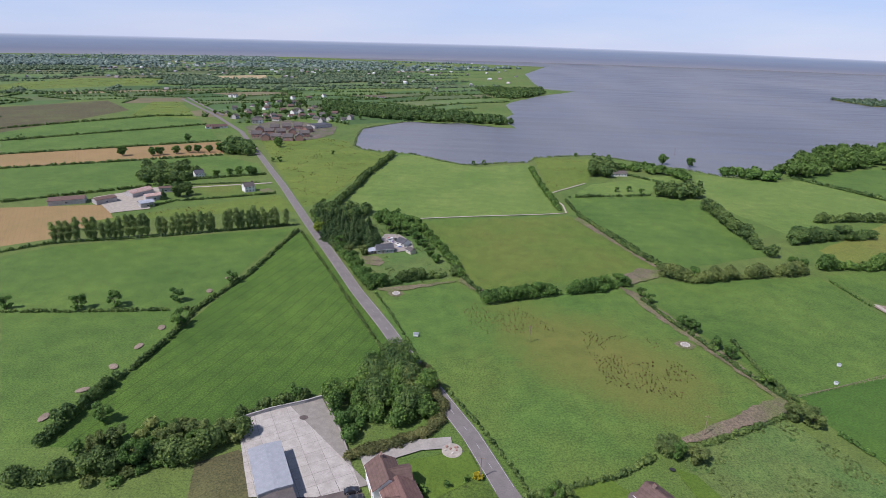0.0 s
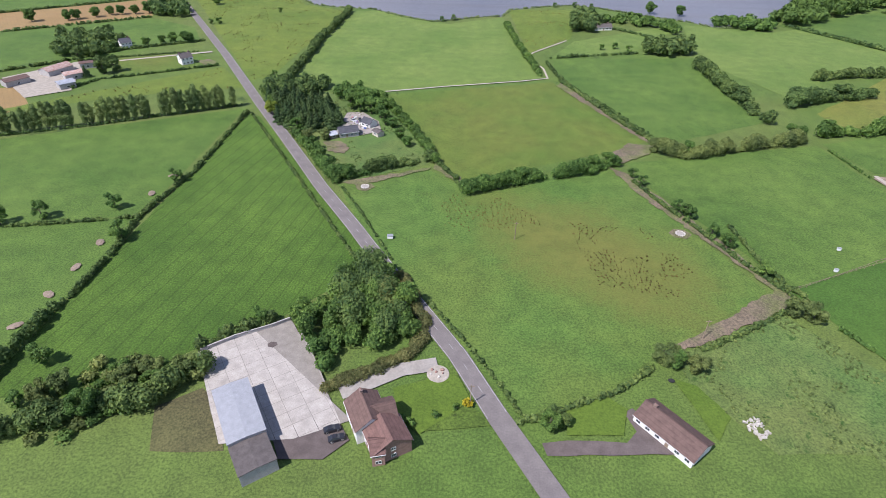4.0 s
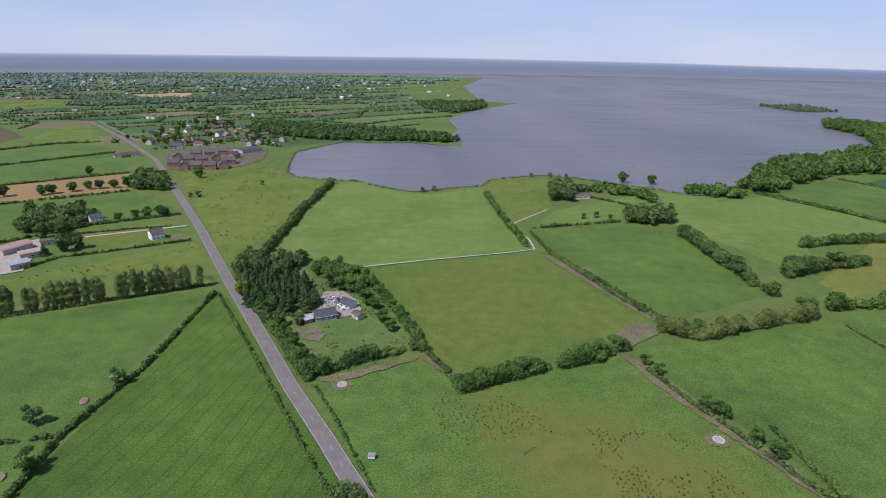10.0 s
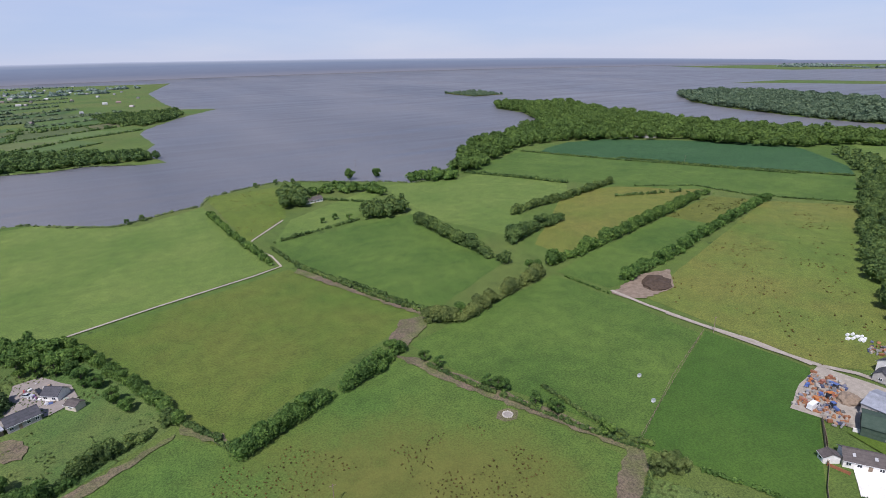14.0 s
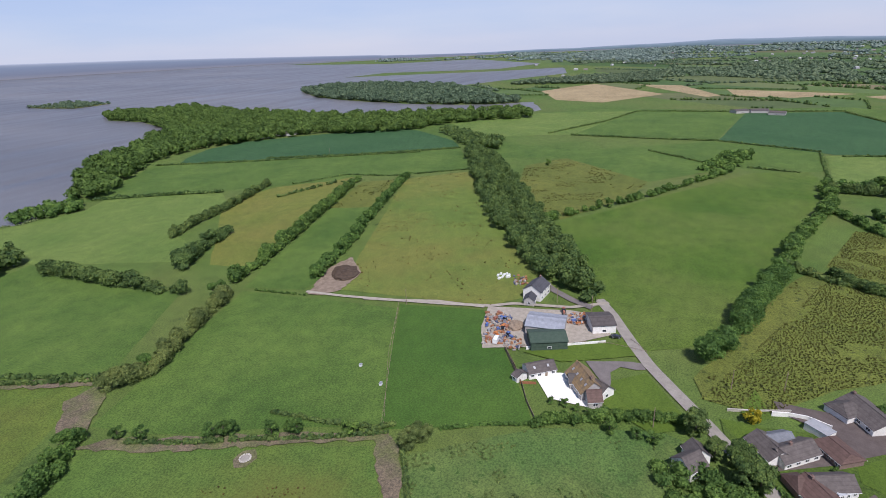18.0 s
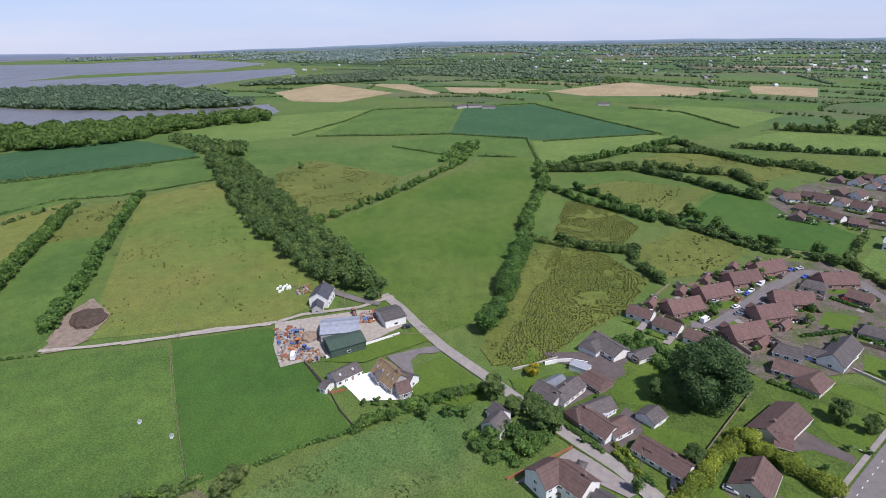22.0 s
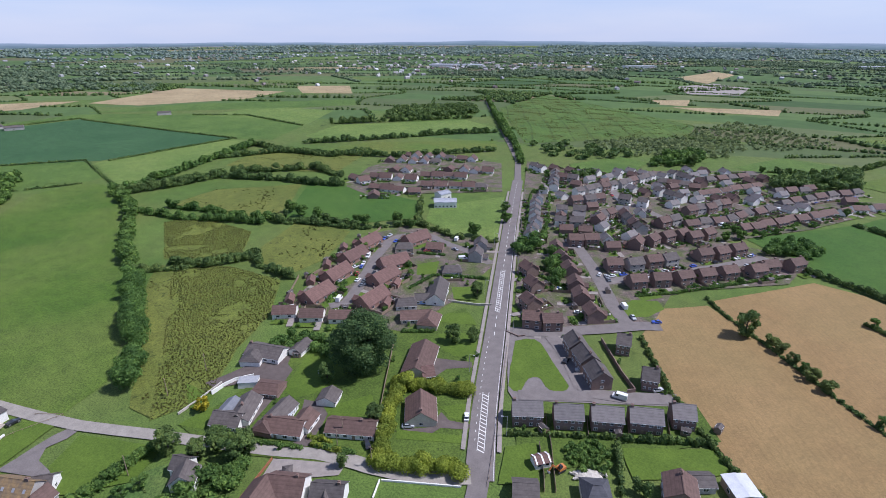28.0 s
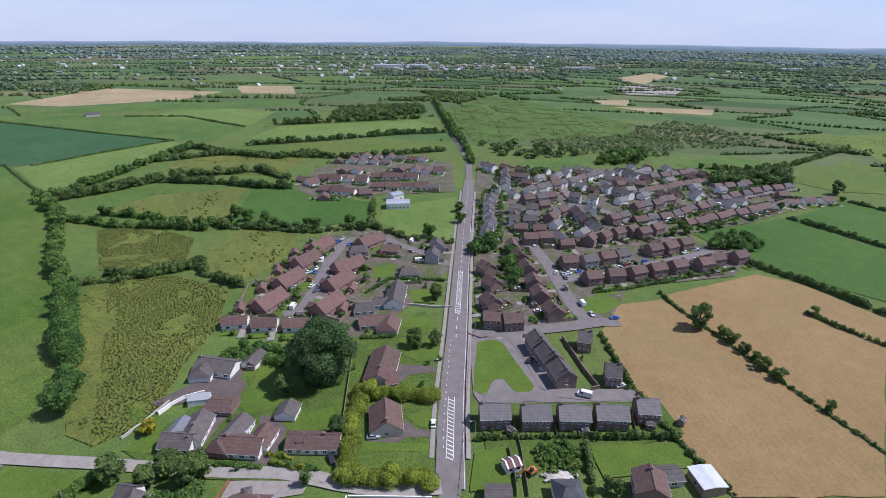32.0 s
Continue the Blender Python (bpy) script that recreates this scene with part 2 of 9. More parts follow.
M["stubble"] = grass("cut_stubble", (0.225, 0.156, 0.064), (0.275, 0.198, 0.084), (0.235, 0.176, 0.072), lines=0.2, turn=-38.6, row=0.12, wander=0.6, calm=0.45)
M["straw"] = grass("pale_straw_stubble", (0.27, 0.22, 0.12), (0.36, 0.3, 0.17))
M["garden"] = grass("garden_grass", (0.0511, 0.0981, 0.0166), (0.0786, 0.128, 0.0221), rushes=(0.0314, 0.0509, 0.011), rush_at=0.62)
M["lawn"] = grass("mown_lawn", (0.062, 0.118, 0.0145), (0.086, 0.145, 0.02), calm=0.55)
M["ground"] = grass("open_ground", (0.058, 0.118, 0.0225), (0.092, 0.155, 0.034), (0.1, 0.138, 0.037), patch=0.5, rushes=(0.036, 0.068, 0.015), rush_at=0.62, rush_scale=0.03)
m, nt, b = material("far_small_fields", 0.9)
isl = nt.nodes.new("ShaderNodeNewGeometry")
pick = ramp(nt, isl.outputs["Random Per Island"], [(0.0, (0.04, 0.08, 0.022)), (0.2, (0.068, 0.12, 0.034)), (0.4, (0.1, 0.15, 0.046)), (0.58, (0.055, 0.105, 0.03)), (0.74, (0.085, 0.11, 0.042)), (0.86, (0.12, 0.15, 0.055)), (0.94, (0.1, 0.088, 0.05)), (1.0, (0.24, 0.2, 0.11))])
nt.links.new(mixc(nt, 0.6, pick, ramp(nt, noise_tex(nt, place(nt), 0.03, 5, 0.7), [(0.3, (0.6, 0.62, 0.62)), (0.7, (1.25, 1.22, 1.15))]), "MULTIPLY"), b.inputs["Base Color"])
M["farfields"] = m
M["mud"] = solid("bare_trampled_earth", (0.16, 0.12, 0.09), (0.27, 0.21, 0.16), 0.4)
M["asphalt"] = solid("worn_asphalt", (0.148, 0.13, 0.126), (0.198, 0.175, 0.168), 0.25, 0.9)
M["tar"] = solid("dark_asphalt", (0.088, 0.07, 0.066), (0.13, 0.105, 0.098), 0.3, 0.9)
M["paving"] = solid("grey_paving", (0.24, 0.212, 0.195), (0.32, 0.28, 0.255), 0.5, 0.9)
M["lane"] = solid("pale_worn_lane", (0.235, 0.212, 0.19), (0.32, 0.29, 0.258), 0.3, 0.9)
M["concrete"] = solid("pale_concrete", (0.25, 0.226, 0.202), (0.34, 0.31, 0.278), 0.15, 0.9)
M["joint"] = solid("dirty_slab_joints", (0.19, 0.17, 0.15), (0.26, 0.235, 0.21), 0.5, 0.95)
M["slab"] = solid("cast_concrete_slabs", (0.295, 0.268, 0.242), (0.405, 0.372, 0.338), 0.35, 0.9, vary=0.25)
M["gravel"] = solid("pale_gravel", (0.28, 0.245, 0.205), (0.4, 0.355, 0.3), 0.5, 0.95)
M["wornline"] = solid("worn_road_paint", (0.26, 0.25, 0.245), (0.44, 0.43, 0.42), 0.6, 0.8)
M["whiteline"] = solid("white_road_paint", (0.55, 0.54, 0.52), (0.75, 0.74, 0.72), 1.0, 0.7)
M["leaf"] = leaves("leaves", (0.055, 0.12, 0.034), (0.15, 0.252, 0.066))
M["leaf_dark"] = leaves("dark_leaves", (0.0589, 0.113, 0.0435), (0.154, 0.224, 0.0717))
M["leaf_great"] = leaves("great_tree_leaves", (0.044, 0.094, 0.04), (0.12, 0.185, 0.072))
M["leaf_pale"] = leaves("pale_leaves", (0.105, 0.15, 0.055), (0.195, 0.245, 0.088))
M["leaf_scrub"] = leaves("scrub_leaves", (0.17, 0.22, 0.11), (0.28, 0.335, 0.17), 0.45)
M["leaf_gold"] = leaves("golden_leaves", (0.155, 0.205, 0.03), (0.33, 0.39, 0.065))
M["leaf_yellow"] = leaves("yellow_leaves", (0.4, 0.34, 0.02), (0.6, 0.5, 0.05))
# distance haze painted into the colour: paler and bluer than near leaves
M["leaf_far_hazy"] = leaves("hazy_far_leaves", (0.155, 0.22, 0.235), (0.25, 0.325, 0.34))
# dark leaves greyed and lightened: some distance haze is put into the colour
M["leaf_mid_hazy"] = leaves("hazy_hedgerow_leaves", (0.105, 0.158, 0.11), (0.185, 0.245, 0.172))
M["leaf_wood"] = leaves("wood_leaves", (0.082, 0.145, 0.04), (0.125, 0.205, 0.056))
M["leaf_poplar"] = leaves("poplar_leaves", (0.105, 0.165, 0.06), (0.215, 0.28, 0.11))
M["leaf_conifer"] = leaves("conifer_needles", (0.05, 0.1, 0.045), (0.12, 0.185, 0.075), 0.3)
M["leaf_olive"] = leaves("clipped_olive_leaves", (0.11, 0.125, 0.05), (0.23, 0.215, 0.095))
M["leaf_rush"] = leaves("rush_tufts", (0.068, 0.078, 0.024), (0.132, 0.132, 0.042))
M["leaf_brown"] = leaves("dry_tufts", (0.09, 0.065, 0.025), (0.15, 0.11, 0.045))
M["bark"] = solid("bark", (0.06, 0.05, 0.04), (0.12, 0.1, 0.08), 1.5)

m, nt, b = material("lough_water", 0.42)
b.inputs["Base Color"].default_value = (0.2, 0.18, 0.17, 1)
b.inputs["Specular IOR Level"].default_value = 0.6
broadw = noise_tex(nt, place(nt, (0.004, 0.0012, 1), 25), 1.0, 4)
streak = noise_tex(nt, place(nt, (0.0035, 0.028, 1), 62), 1.0, 5, 0.65)
wcol = ramp(nt, broadw, [(0.35, (0.1, 0.1, 0.112)), (0.65, (0.15, 0.144, 0.15))])
wcol = mixc(nt, 0.75, wcol, ramp(nt, streak, [(0.3, (0.62, 0.64, 0.68)), (0.5, (1.02, 1.02, 1.02)), (0.72, (1.16, 1.15, 1.12))]), "MULTIPLY")
nt.links.new(wcol, b.inputs["Base Color"])
nt.links.new(ramp(nt, streak, [(0.3, (0.3, 0.3, 0.3)), (0.65, (0.5, 0.5, 0.5))]), b.inputs["Roughness"])
bump(nt, b, noise_tex(nt, place(nt, (0.3, 0.9, 1), 25), 1.0, 4, 0.65), 0.8, 0.35)
M["water"] = m
M["pavestone"] = solid("white_paving", (0.72, 0.69, 0.64), (0.82, 0.8, 0.76), 0.4, 0.8)
M["estate"] = grass("estate_gardens", (0.112, 0.09, 0.082), (0.16, 0.128, 0.115), (0.075, 0.1, 0.035), patch=9, rushes=(0.23, 0.195, 0.172), rush_at=0.62, rush_scale=0.2)
M["mudgrass"] = grass("worn_earth_and_grass", (0.13, 0.108, 0.075), (0.19, 0.155, 0.11), (0.11, 0.13, 0.05), patch=5)
def roofing(name, a, b2, rows=0.3):
    """Tiles or slates in courses, with lichen and stains."""
    m, nt, b = material(name, 0.75)
    v = place(nt, local=True)
    col = ramp(nt, noise_tex(nt, v, 0.7, 4, 0.65), [(0.3, a), (0.7, b2)])
    sep = nt.nodes.new("ShaderNodeSeparateXYZ")
    nt.links.new(v, sep.inputs[0])
    w = node(nt, "ShaderNodeTexWave", Scale=1.0 / rows / 6.28, Distortion=0.3)
    w.bands_direction = "Z"
    nt.links.new(v, w.inputs["Vector"])
    col = mixc(nt, 0.3, col, ramp(nt, w.outputs["Fac"], [(0.0, (0.6, 0.6, 0.6)), (0.3, (1.1, 1.1, 1.1))]), "MULTIPLY")
    col = mixc(nt, 0.4, col, ramp(nt, noise_tex(nt, v, 5, 3), [(0.3, (0.7, 0.7, 0.7)), (0.7, (1.2, 1.2, 1.2))]), "MULTIPLY")
    obj = nt.nodes.new("ShaderNodeObjectInfo")
    col = mixc(nt, 0.5, col, ramp(nt, obj.outputs["Random"], [(0.0, (0.72, 0.72, 0.74)), (1.0, (1.2, 1.15, 1.12))]), "MULTIPLY")
    nt.links.new(col, b.inputs["Base Color"])
    bump(nt, b, w.outputs["Fac"], 0.4, 0.03)
    return m


M["slate"] = roofing("grey_slates", (0.076, 0.065, 0.063), (0.122, 0.107, 0.102))
M["darkslate"] = roofing("dark_slates", (0.05, 0.052, 0.06), (0.085, 0.085, 0.1))
M["browntile"] = roofing("brown_tiles", (0.091, 0.058, 0.050), (0.141, 0.090, 0.077))
M["redtile"] = roofing("red_brown_tiles", (0.106, 0.061, 0.053), (0.167, 0.099, 0.086))
M["mosstile"] = roofing("mossy_brown_tiles", (0.12, 0.095, 0.075), (0.28, 0.19, 0.09))
M["metalroof"] = roofing("pale_metal_sheets", (0.25, 0.265, 0.3), (0.36, 0.38, 0.43), 1.0)
M["paleroof"] = roofing("pale_grey_sheets", (0.25, 0.26, 0.28), (0.31, 0.32, 0.345), 1.0)
M["metalgrey"] = roofing("blue_grey_sheets", (0.14, 0.15, 0.17), (0.2, 0.21, 0.24), 0.8)
M["glassroof"] = roofing("pale_glazing", (0.3, 0.32, 0.36), (0.5, 0.52, 0.55), 0.6)
M["greenroof"] = roofing("green_metal_sheets", (0.045, 0.075, 0.055), (0.07, 0.1, 0.075), 1.0)
M["rustroof"] = roofing("rusty_metal_sheets", (0.3, 0.16, 0.12), (0.45, 0.36, 0.33), 1.0)
M["white"] = solid("white_render", (0.68, 0.66, 0.62), (0.82, 0.8, 0.77), 0.8, 0.8, vary=0.15)
M["cream"] = solid("cream_render", (0.5, 0.44, 0.36), (0.62, 0.56, 0.47), 0.8, 0.8, vary=0.25)
M["greywall"] = solid("grey_render", (0.33, 0.31, 0.3), (0.44, 0.42, 0.4), 0.8, 0.85)
M["brick"] = solid("brown_brick", (0.17, 0.12, 0.105), (0.25, 0.175, 0.15), 1.5, 0.9)
M["redbrick"] = solid("red_brick", (0.24, 0.14, 0.115), (0.33, 0.205, 0.165), 1.5, 0.9)
M["bluewall"] = solid("blue_painted_wall", (0.25, 0.4, 0.75), (0.32, 0.48, 0.85), 1.0, 0.7)
M["upvc"] = solid("white_frames", (0.7, 0.7, 0.7), (0.8, 0.8, 0.8), 2.0, 0.5, vary=0.1)
M["timber"] = solid("weathered_timber", (0.2, 0.15, 0.11), (0.3, 0.23, 0.17), 1.2)
M["redtimber"] = solid("red_brown_timber", (0.25, 0.1, 0.055), (0.35, 0.15, 0.08), 1.2)
M["stone"] = solid("pale_stone", (0.36, 0.33, 0.29), (0.55, 0.51, 0.46), 1.5)
M["tyre"] = solid("black_rubber", (0.02, 0.02, 0.02), (0.035, 0.035, 0.035), 3)
M["dung"] = solid("dark_dung_heap", (0.05, 0.035, 0.025), (0.1, 0.07, 0.05), 0.6)
M["orange"] = solid("orange_machine_paint", (0.4, 0.13, 0.04), (0.5, 0.2, 0.07), 1.0, 0.5)
M["bluemachine"] = solid("blue_machine_paint", (0.07, 0.11, 0.3), (0.12, 0.18, 0.38), 1.0, 0.5)
M["redmachine"] = solid("red_machine_paint", (0.26, 0.1, 0.07), (0.36, 0.17, 0.12), 1.0, 0.5)
M["steel"] = solid("galvanised_steel", (0.4, 0.4, 0.41), (0.5, 0.5, 0.52), 2, 0.45, 0.6)
m, nt, b = material("window_glass", 0.08)
b.inputs["Base Color"].default_value, b.inputs["Specular IOR Level"].default_value = (0.03, 0.035, 0.045, 1), 0.6
M["glass"] = m
for nm, c in (("white", (0.75, 0.75, 0.75)), ("silver", (0.45, 0.46, 0.48)), ("black", (0.025, 0.025, 0.03)), ("blue", (0.05, 0.1, 0.45)), ("red", (0.5, 0.04, 0.04)), ("grey", (0.15, 0.16, 0.18))):
    m, nt, b = material("car_paint_" + nm, 0.3)
    b.inputs["Base Color"].default_value = (*c, 1)
    b.inputs["Coat Weight"].default_value = 0.6
    M["car_" + nm] = m
M["whiteroof"] = roofing("bright_white_sheet", (0.46, 0.48, 0.52), (0.56, 0.58, 0.62), 1.0)
M["paleslate"] = roofing("pale_grey_slates", (0.14, 0.128, 0.128), (0.19, 0.175, 0.175))
m, nt, b = material("garden_oddments", 0.6)
isl = nt.nodes.new("ShaderNodeNewGeometry")
pick = ramp(nt, isl.outputs["Random Per Island"], [(0.0, (0.75, 0.75, 0.74)), (0.3, (0.6, 0.6, 0.62)), (0.45, (0.3, 0.2, 0.13)), (0.6, (0.1, 0.1, 0.11)), (0.75, (0.1, 0.16, 0.4)), (0.85, (0.45, 0.12, 0.08)), (0.92, (0.08, 0.2, 0.1)), (1.0, (0.8, 0.78, 0.72))])
nt.links.new(mixc(nt, 0.4, pick, ramp(nt, noise_tex(nt, place(nt), 2.0, 3), [(0.3, (0.6, 0.6, 0.6)), (0.7, (1.15, 1.15, 1.15))]), "MULTIPLY"), b.inputs["Base Color"])
M["clutter"] = m
m, nt, b = material("far_walls_and_roofs", 0.8)
isl = nt.nodes.new("ShaderNodeNewGeometry")
nt.links.new(ramp(nt, isl.outputs["Random Per Island"], [(0.0, (0.55, 0.55, 0.55)), (0.2, (0.36, 0.35, 0.35)), (0.45, (0.2, 0.16, 0.15)), (0.7, (0.24, 0.24, 0.26)), (0.9, (0.5, 0.5, 0.5)), (1.0, (0.26, 0.16, 0.14))]), b.inputs["Base Color"])
M["fartown"] = m
m, nt, b = material("rusty_scrap", 0.8)
isl = nt.nodes.new("ShaderNodeNewGeometry")
pick = ramp(nt, isl.outputs["Random Per Island"], [(0.0, (0.25, 0.11, 0.06)), (0.3, (0.4, 0.2, 0.1)), (0.5, (0.3, 0.26, 0.22)), (0.65, (0.45, 0.42, 0.38)), (0.8, (0.08, 0.1, 0.2)), (0.9, (0.06, 0.06, 0.06)), (1.0, (0.5, 0.48, 0.45))])
nt.links.new(mixc(nt, 0.5, pick, ramp(nt, noise_tex(nt, place(nt), 3.0, 3), [(0.3, (0.5, 0.5, 0.5)), (0.7, (1.2, 1.15, 1.1))]), "MULTIPLY"), b.inputs["Base Color"])
M["scrap"] = m

# ---- helpers of this scene ----
def link_mesh(name, verts, faces, mat, parent=None, smooth=False):
    me = bpy.data.meshes.new(name)
    me.from_pydata(verts, [], faces)
    me.materials.append(mat)
    if smooth:
        me.polygons.foreach_set("use_smooth", [True] * len(me.polygons))
    ob = new(name, me)
    ob.parent = parent
    return ob


def part(name, bm, mat, parent=None, label=""):
    """Links a bmesh as one mesh object under a thing or a part."""
    me = bpy.data.meshes.new(name)
    bm.normal_update()
    bm.to_mesh(me)
    bm.free()
    me.materials.append(mat)
    ob = new(name, me)
    ob.parent = parent
    if label:
        tagged(ob, label)
    return ob


def ragged(pts, step=7.0, jitter=0.5, rng=random.Random(3)):
    """The outline with points every few metres, each a little off the straight line."""
    out = []
    for (x0, y0), (x1, y1) in zip(pts, pts[1:] + pts[:1]):
        d = math.hypot(x1 - x0, y1 - y0)
        n = max(1, min(24, int(d / step)))
        for i in range(n):
            k = i / n
            j = jitter if i else 0.0
            out.append((x0 + (x1 - x0) * k + rng.uniform(-j, j), y0 + (y1 - y0) * k + rng.uniform(-j, j)))
    return out


def sheet(name, pts, z, mat, parent=None):
    """A flat sheet with any outline."""
    bm = bmesh.new()
    vs = [bm.verts.new((x, y, z)) for x, y in pts]
    es = [bm.edges.new((a, b)) for a, b in zip(vs, vs[1:] + vs[:1])]
    bmesh.ops.triangle_fill(bm, edges=es, use_beauty=True)
    for f in bm.faces:
        if f.normal.z < 0:
            f.normal_flip()
    return part(name, bm, mat, parent)


def ribbon(name, line, width, z, mat, parent=None):
    """A strip of constant width along a line."""
    vs, fs = [], []
    for i, (x, y) in enumerate(line):
        x0, y0 = line[max(i - 1, 0)]
        x1, y1 = line[min(i + 1, len(line) - 1)]
        d = math.hypot(x1 - x0, y1 - y0)
        nx, ny = -(y1 - y0) / d, (x1 - x0) / d
        vs += [(x + nx * width / 2, y + ny * width / 2, z), (x - nx * width / 2, y - ny * width / 2, z)]
        if i:
            k = 2 * i
            fs.append((k - 2, k - 1, k + 1, k))
    return link_mesh(name, vs, fs, mat, parent)


def along(line, s):
    """The point at distance s along a line, and its direction."""
    for (x0, y0), (x1, y1) in zip(line, line[1:]):
        d = math.hypot(x1 - x0, y1 - y0)
        if s <= d or (x1, y1) == line[-1]:
            return x0 + (x1 - x0) * s / d, y0 + (y1 - y0) * s / d, (x1 - x0) / d, (y1 - y0) / d
        s -= d


def length(line):
    return sum(math.hypot(x1 - x0, y1 - y0) for (x0, y0), (x1, y1) in zip(line, line[1:]))


# ---- ground and water ----
shore_north = [(-2845, 3615), (-2331, 3966), (-1589, 4317), (-766, 4079), (158, 3681)]
shore_peninsula = [(260, 3688), (95, 2578), (103, 1979), (120, 1655), (210, 1589), (97, 1393), (28, 1213), (12, 1128), (28, 975), (6, 875), (30, 787)]
shore_bay = [(-3, 791), (-58, 821), (-97, 806), (-142, 818), (-165, 778), (-193, 718), (-180, 642), (-167, 582), (-151, 562), (-125, 553), (-91, 548), (-54, 515), (-28, 500), (-15, 505), (18, 524), (37, 526), (48, 557), (89, 578), (120, 586), (176, 544), (215, 517), (231, 499), (276, 503)]
shore_wood = [(292, 528), (328, 579), (412, 664), (508, 707), (645, 804), (723, 959), (734, 1071), (780, 1139)]
shore_wood_north = [(912, 1029), (839, 817), (809, 662), (803, 563)]
shore_inlet = [(850, 420), (870, 330), (905, 270), (942, 260)]
shore_spit_south = [(1054, 302), (1051, 323), (1014, 377), (1009, 459), (1026, 572), (1078, 731), (1144, 866), (1308, 1036)]
shore_spit_north = [(1459, 1035), (1500, 876), (1420, 616), (1622, 529), (1879, 394)]
shore_far = [(2217, 475), (2064, 696), (1946, 1053), (1857, 1245), (2106, 1198), (2208, 739), (2587, 647), (3330, 1246), (2999, 1670), (3303, 2665)]
shore_island = [(903, 1597), (1039, 1627), (1006, 1417), (901, 1414)]
FAR = [(3600, 2400), (4300, 1000), (4400, -800), (3800, -2600), (2400, -3900), (0, -4550), (-2600, -3800), (-4300, -1500), (-4400, 1200), (-3700, 2900)]
land = shore_north + shore_peninsula + shore_bay + shore_wood + shore_wood_north + shore_inlet + shore_spit_south + shore_spit_north + shore_far + FAR
ground = sheet("ground", ragged(land, 25, 3), 0.0, M["ground"])
tagged(ground, "green farmland reaching to the horizon", "ground", kind="structure")
tagged(sheet("island", ragged(shore_island, 20, 6), 0.3, M["rough"]), "low grassy island out in the lough", "island", kind="structure")
ring = [(4700 * math.sin(radians(a)), 4700 * math.cos(radians(a))) for a in range(0, 360, 10)]
tagged(sheet("water", ring, -0.08, M["water"]), "calm grey-blue water of a wide lough", "water", kind="structure")

# ---- fields ----
FIELD_OUTLINES = []


def field(i, mat, pts):
    FIELD_OUTLINES.append(list(pts))
    ob = sheet("field_%d" % i, ragged(list(pts)), 0.04 + 0.004 * i, M[mat])
    return tagged(ob, FIELD_LABEL[mat], "field", kind="structure")


FIELD_LABEL = dict(crop="tall green crop with tractor lines", meadow="even green meadow grass", light="pale mown green grass", lush="bright lush green grass",
                   deep="deep green sown grass", pasture="yellowish grazed pasture", mainfield="green pasture with worn brown patches", brownish="dry olive pasture",
                   dryrough="dry pasture dotted with dung and tufts", rough="rough grass with dark tufts", rushy="olive grass thick with dark rushes",
                   weedy="weedy overgrown meadow", bluecrop="blue-green young cereal crop", moor="boggy green moor with scrub", heath="brown heath",
                   stubble="tan cut stubble with drill rows", straw="pale straw stubble", tan="dry bleached pasture", garden="green garden ground", lawn="short bright green lawn", mud="bare trampled earth")
field(1, 'crop', [(-119, 266), (-111, 262), (-29, 137), (-29, 123), (-50, 98), (-71, 83), (-96, 63), (-124, 61), (-122, 131)])
field(2, 'meadow', [(-264, 195), (-250, 214), (-123, 274), (-125, 154), (-209, 137)])
field(3, 'meadow', [(-208, 136), (-125, 153), (-122, 126), (-124, 99), (-125, 62), (-135, 60)])
field(4, 'stubble', [(-344, 278), (-278, 300), (-253, 272), (-259, 227), (-278, 209)])
field(5, 'pasture', [(-251, 273), (-166, 351), (-136, 309), (-201, 289), (-272, 250)])
field(6, 'stubble', [(-502, 444), (-330, 571), (-289, 499), (-450, 389)])
field(7, 'meadow', [(-448, 387), (-285, 490), (-233, 460), (-210, 418), (-258, 385), (-289, 350), (-357, 292)])
field(8, 'meadow', [(-564, 510), (-415, 693), (-332, 574), (-504, 447)])
field(9, 'meadow', [(-644, 593), (-537, 763), (-453, 746), (-421, 704), (-570, 516)])
field(10, 'pasture', [(-577, 758), (-669, 959), (-622, 977), (-463, 757)])
field(11, 'pasture', [(-1215, 1192), (-1228, 1493), (-1004, 1559), (-916, 1340), (-1092, 1063)])
field(12, 'straw', [(-992, 1735), (-849, 1902), (-731, 1650), (-854, 1582)])
field(13, 'heath', [(-837, 795), (-756, 950), (-623, 824), (-616, 676), (-617, 565)])
field(14, 'pasture', [(-310, 630), (-231, 635), (-184, 613), (-161, 561), (-114, 536), (-126, 332), (-137, 323)])
field(15, 'light', [(-110, 536), (-84, 543), (-13, 492), (39, 523), (49, 387), (57, 343), (-52, 307), (-115, 315)])
field(16, 'brownish', [(-51, 301), (63, 335), (101, 242), (85, 231), (21, 199), (4, 182), (-8, 210), (-18, 237)])
field(17, 'weedy', [(-121, 309), (-51, 301), (-18, 237), (-8, 210), (-49, 187), (-69, 209)])
field(18, 'pasture', [(45, 558), (116, 563), (92, 450), (53, 397)])
field(19, 'light', [(93, 441), (158, 483), (203, 508), (140, 417), (68, 391)])
field(20, 'meadow', [(68, 388), (178, 400), (177, 273), (109, 239), (69, 337)])
field(21, 'light', [(203, 508), (272, 485), (309, 504), (355, 418), (322, 376), (248, 355), (235, 324), (212, 308), (178, 400)])
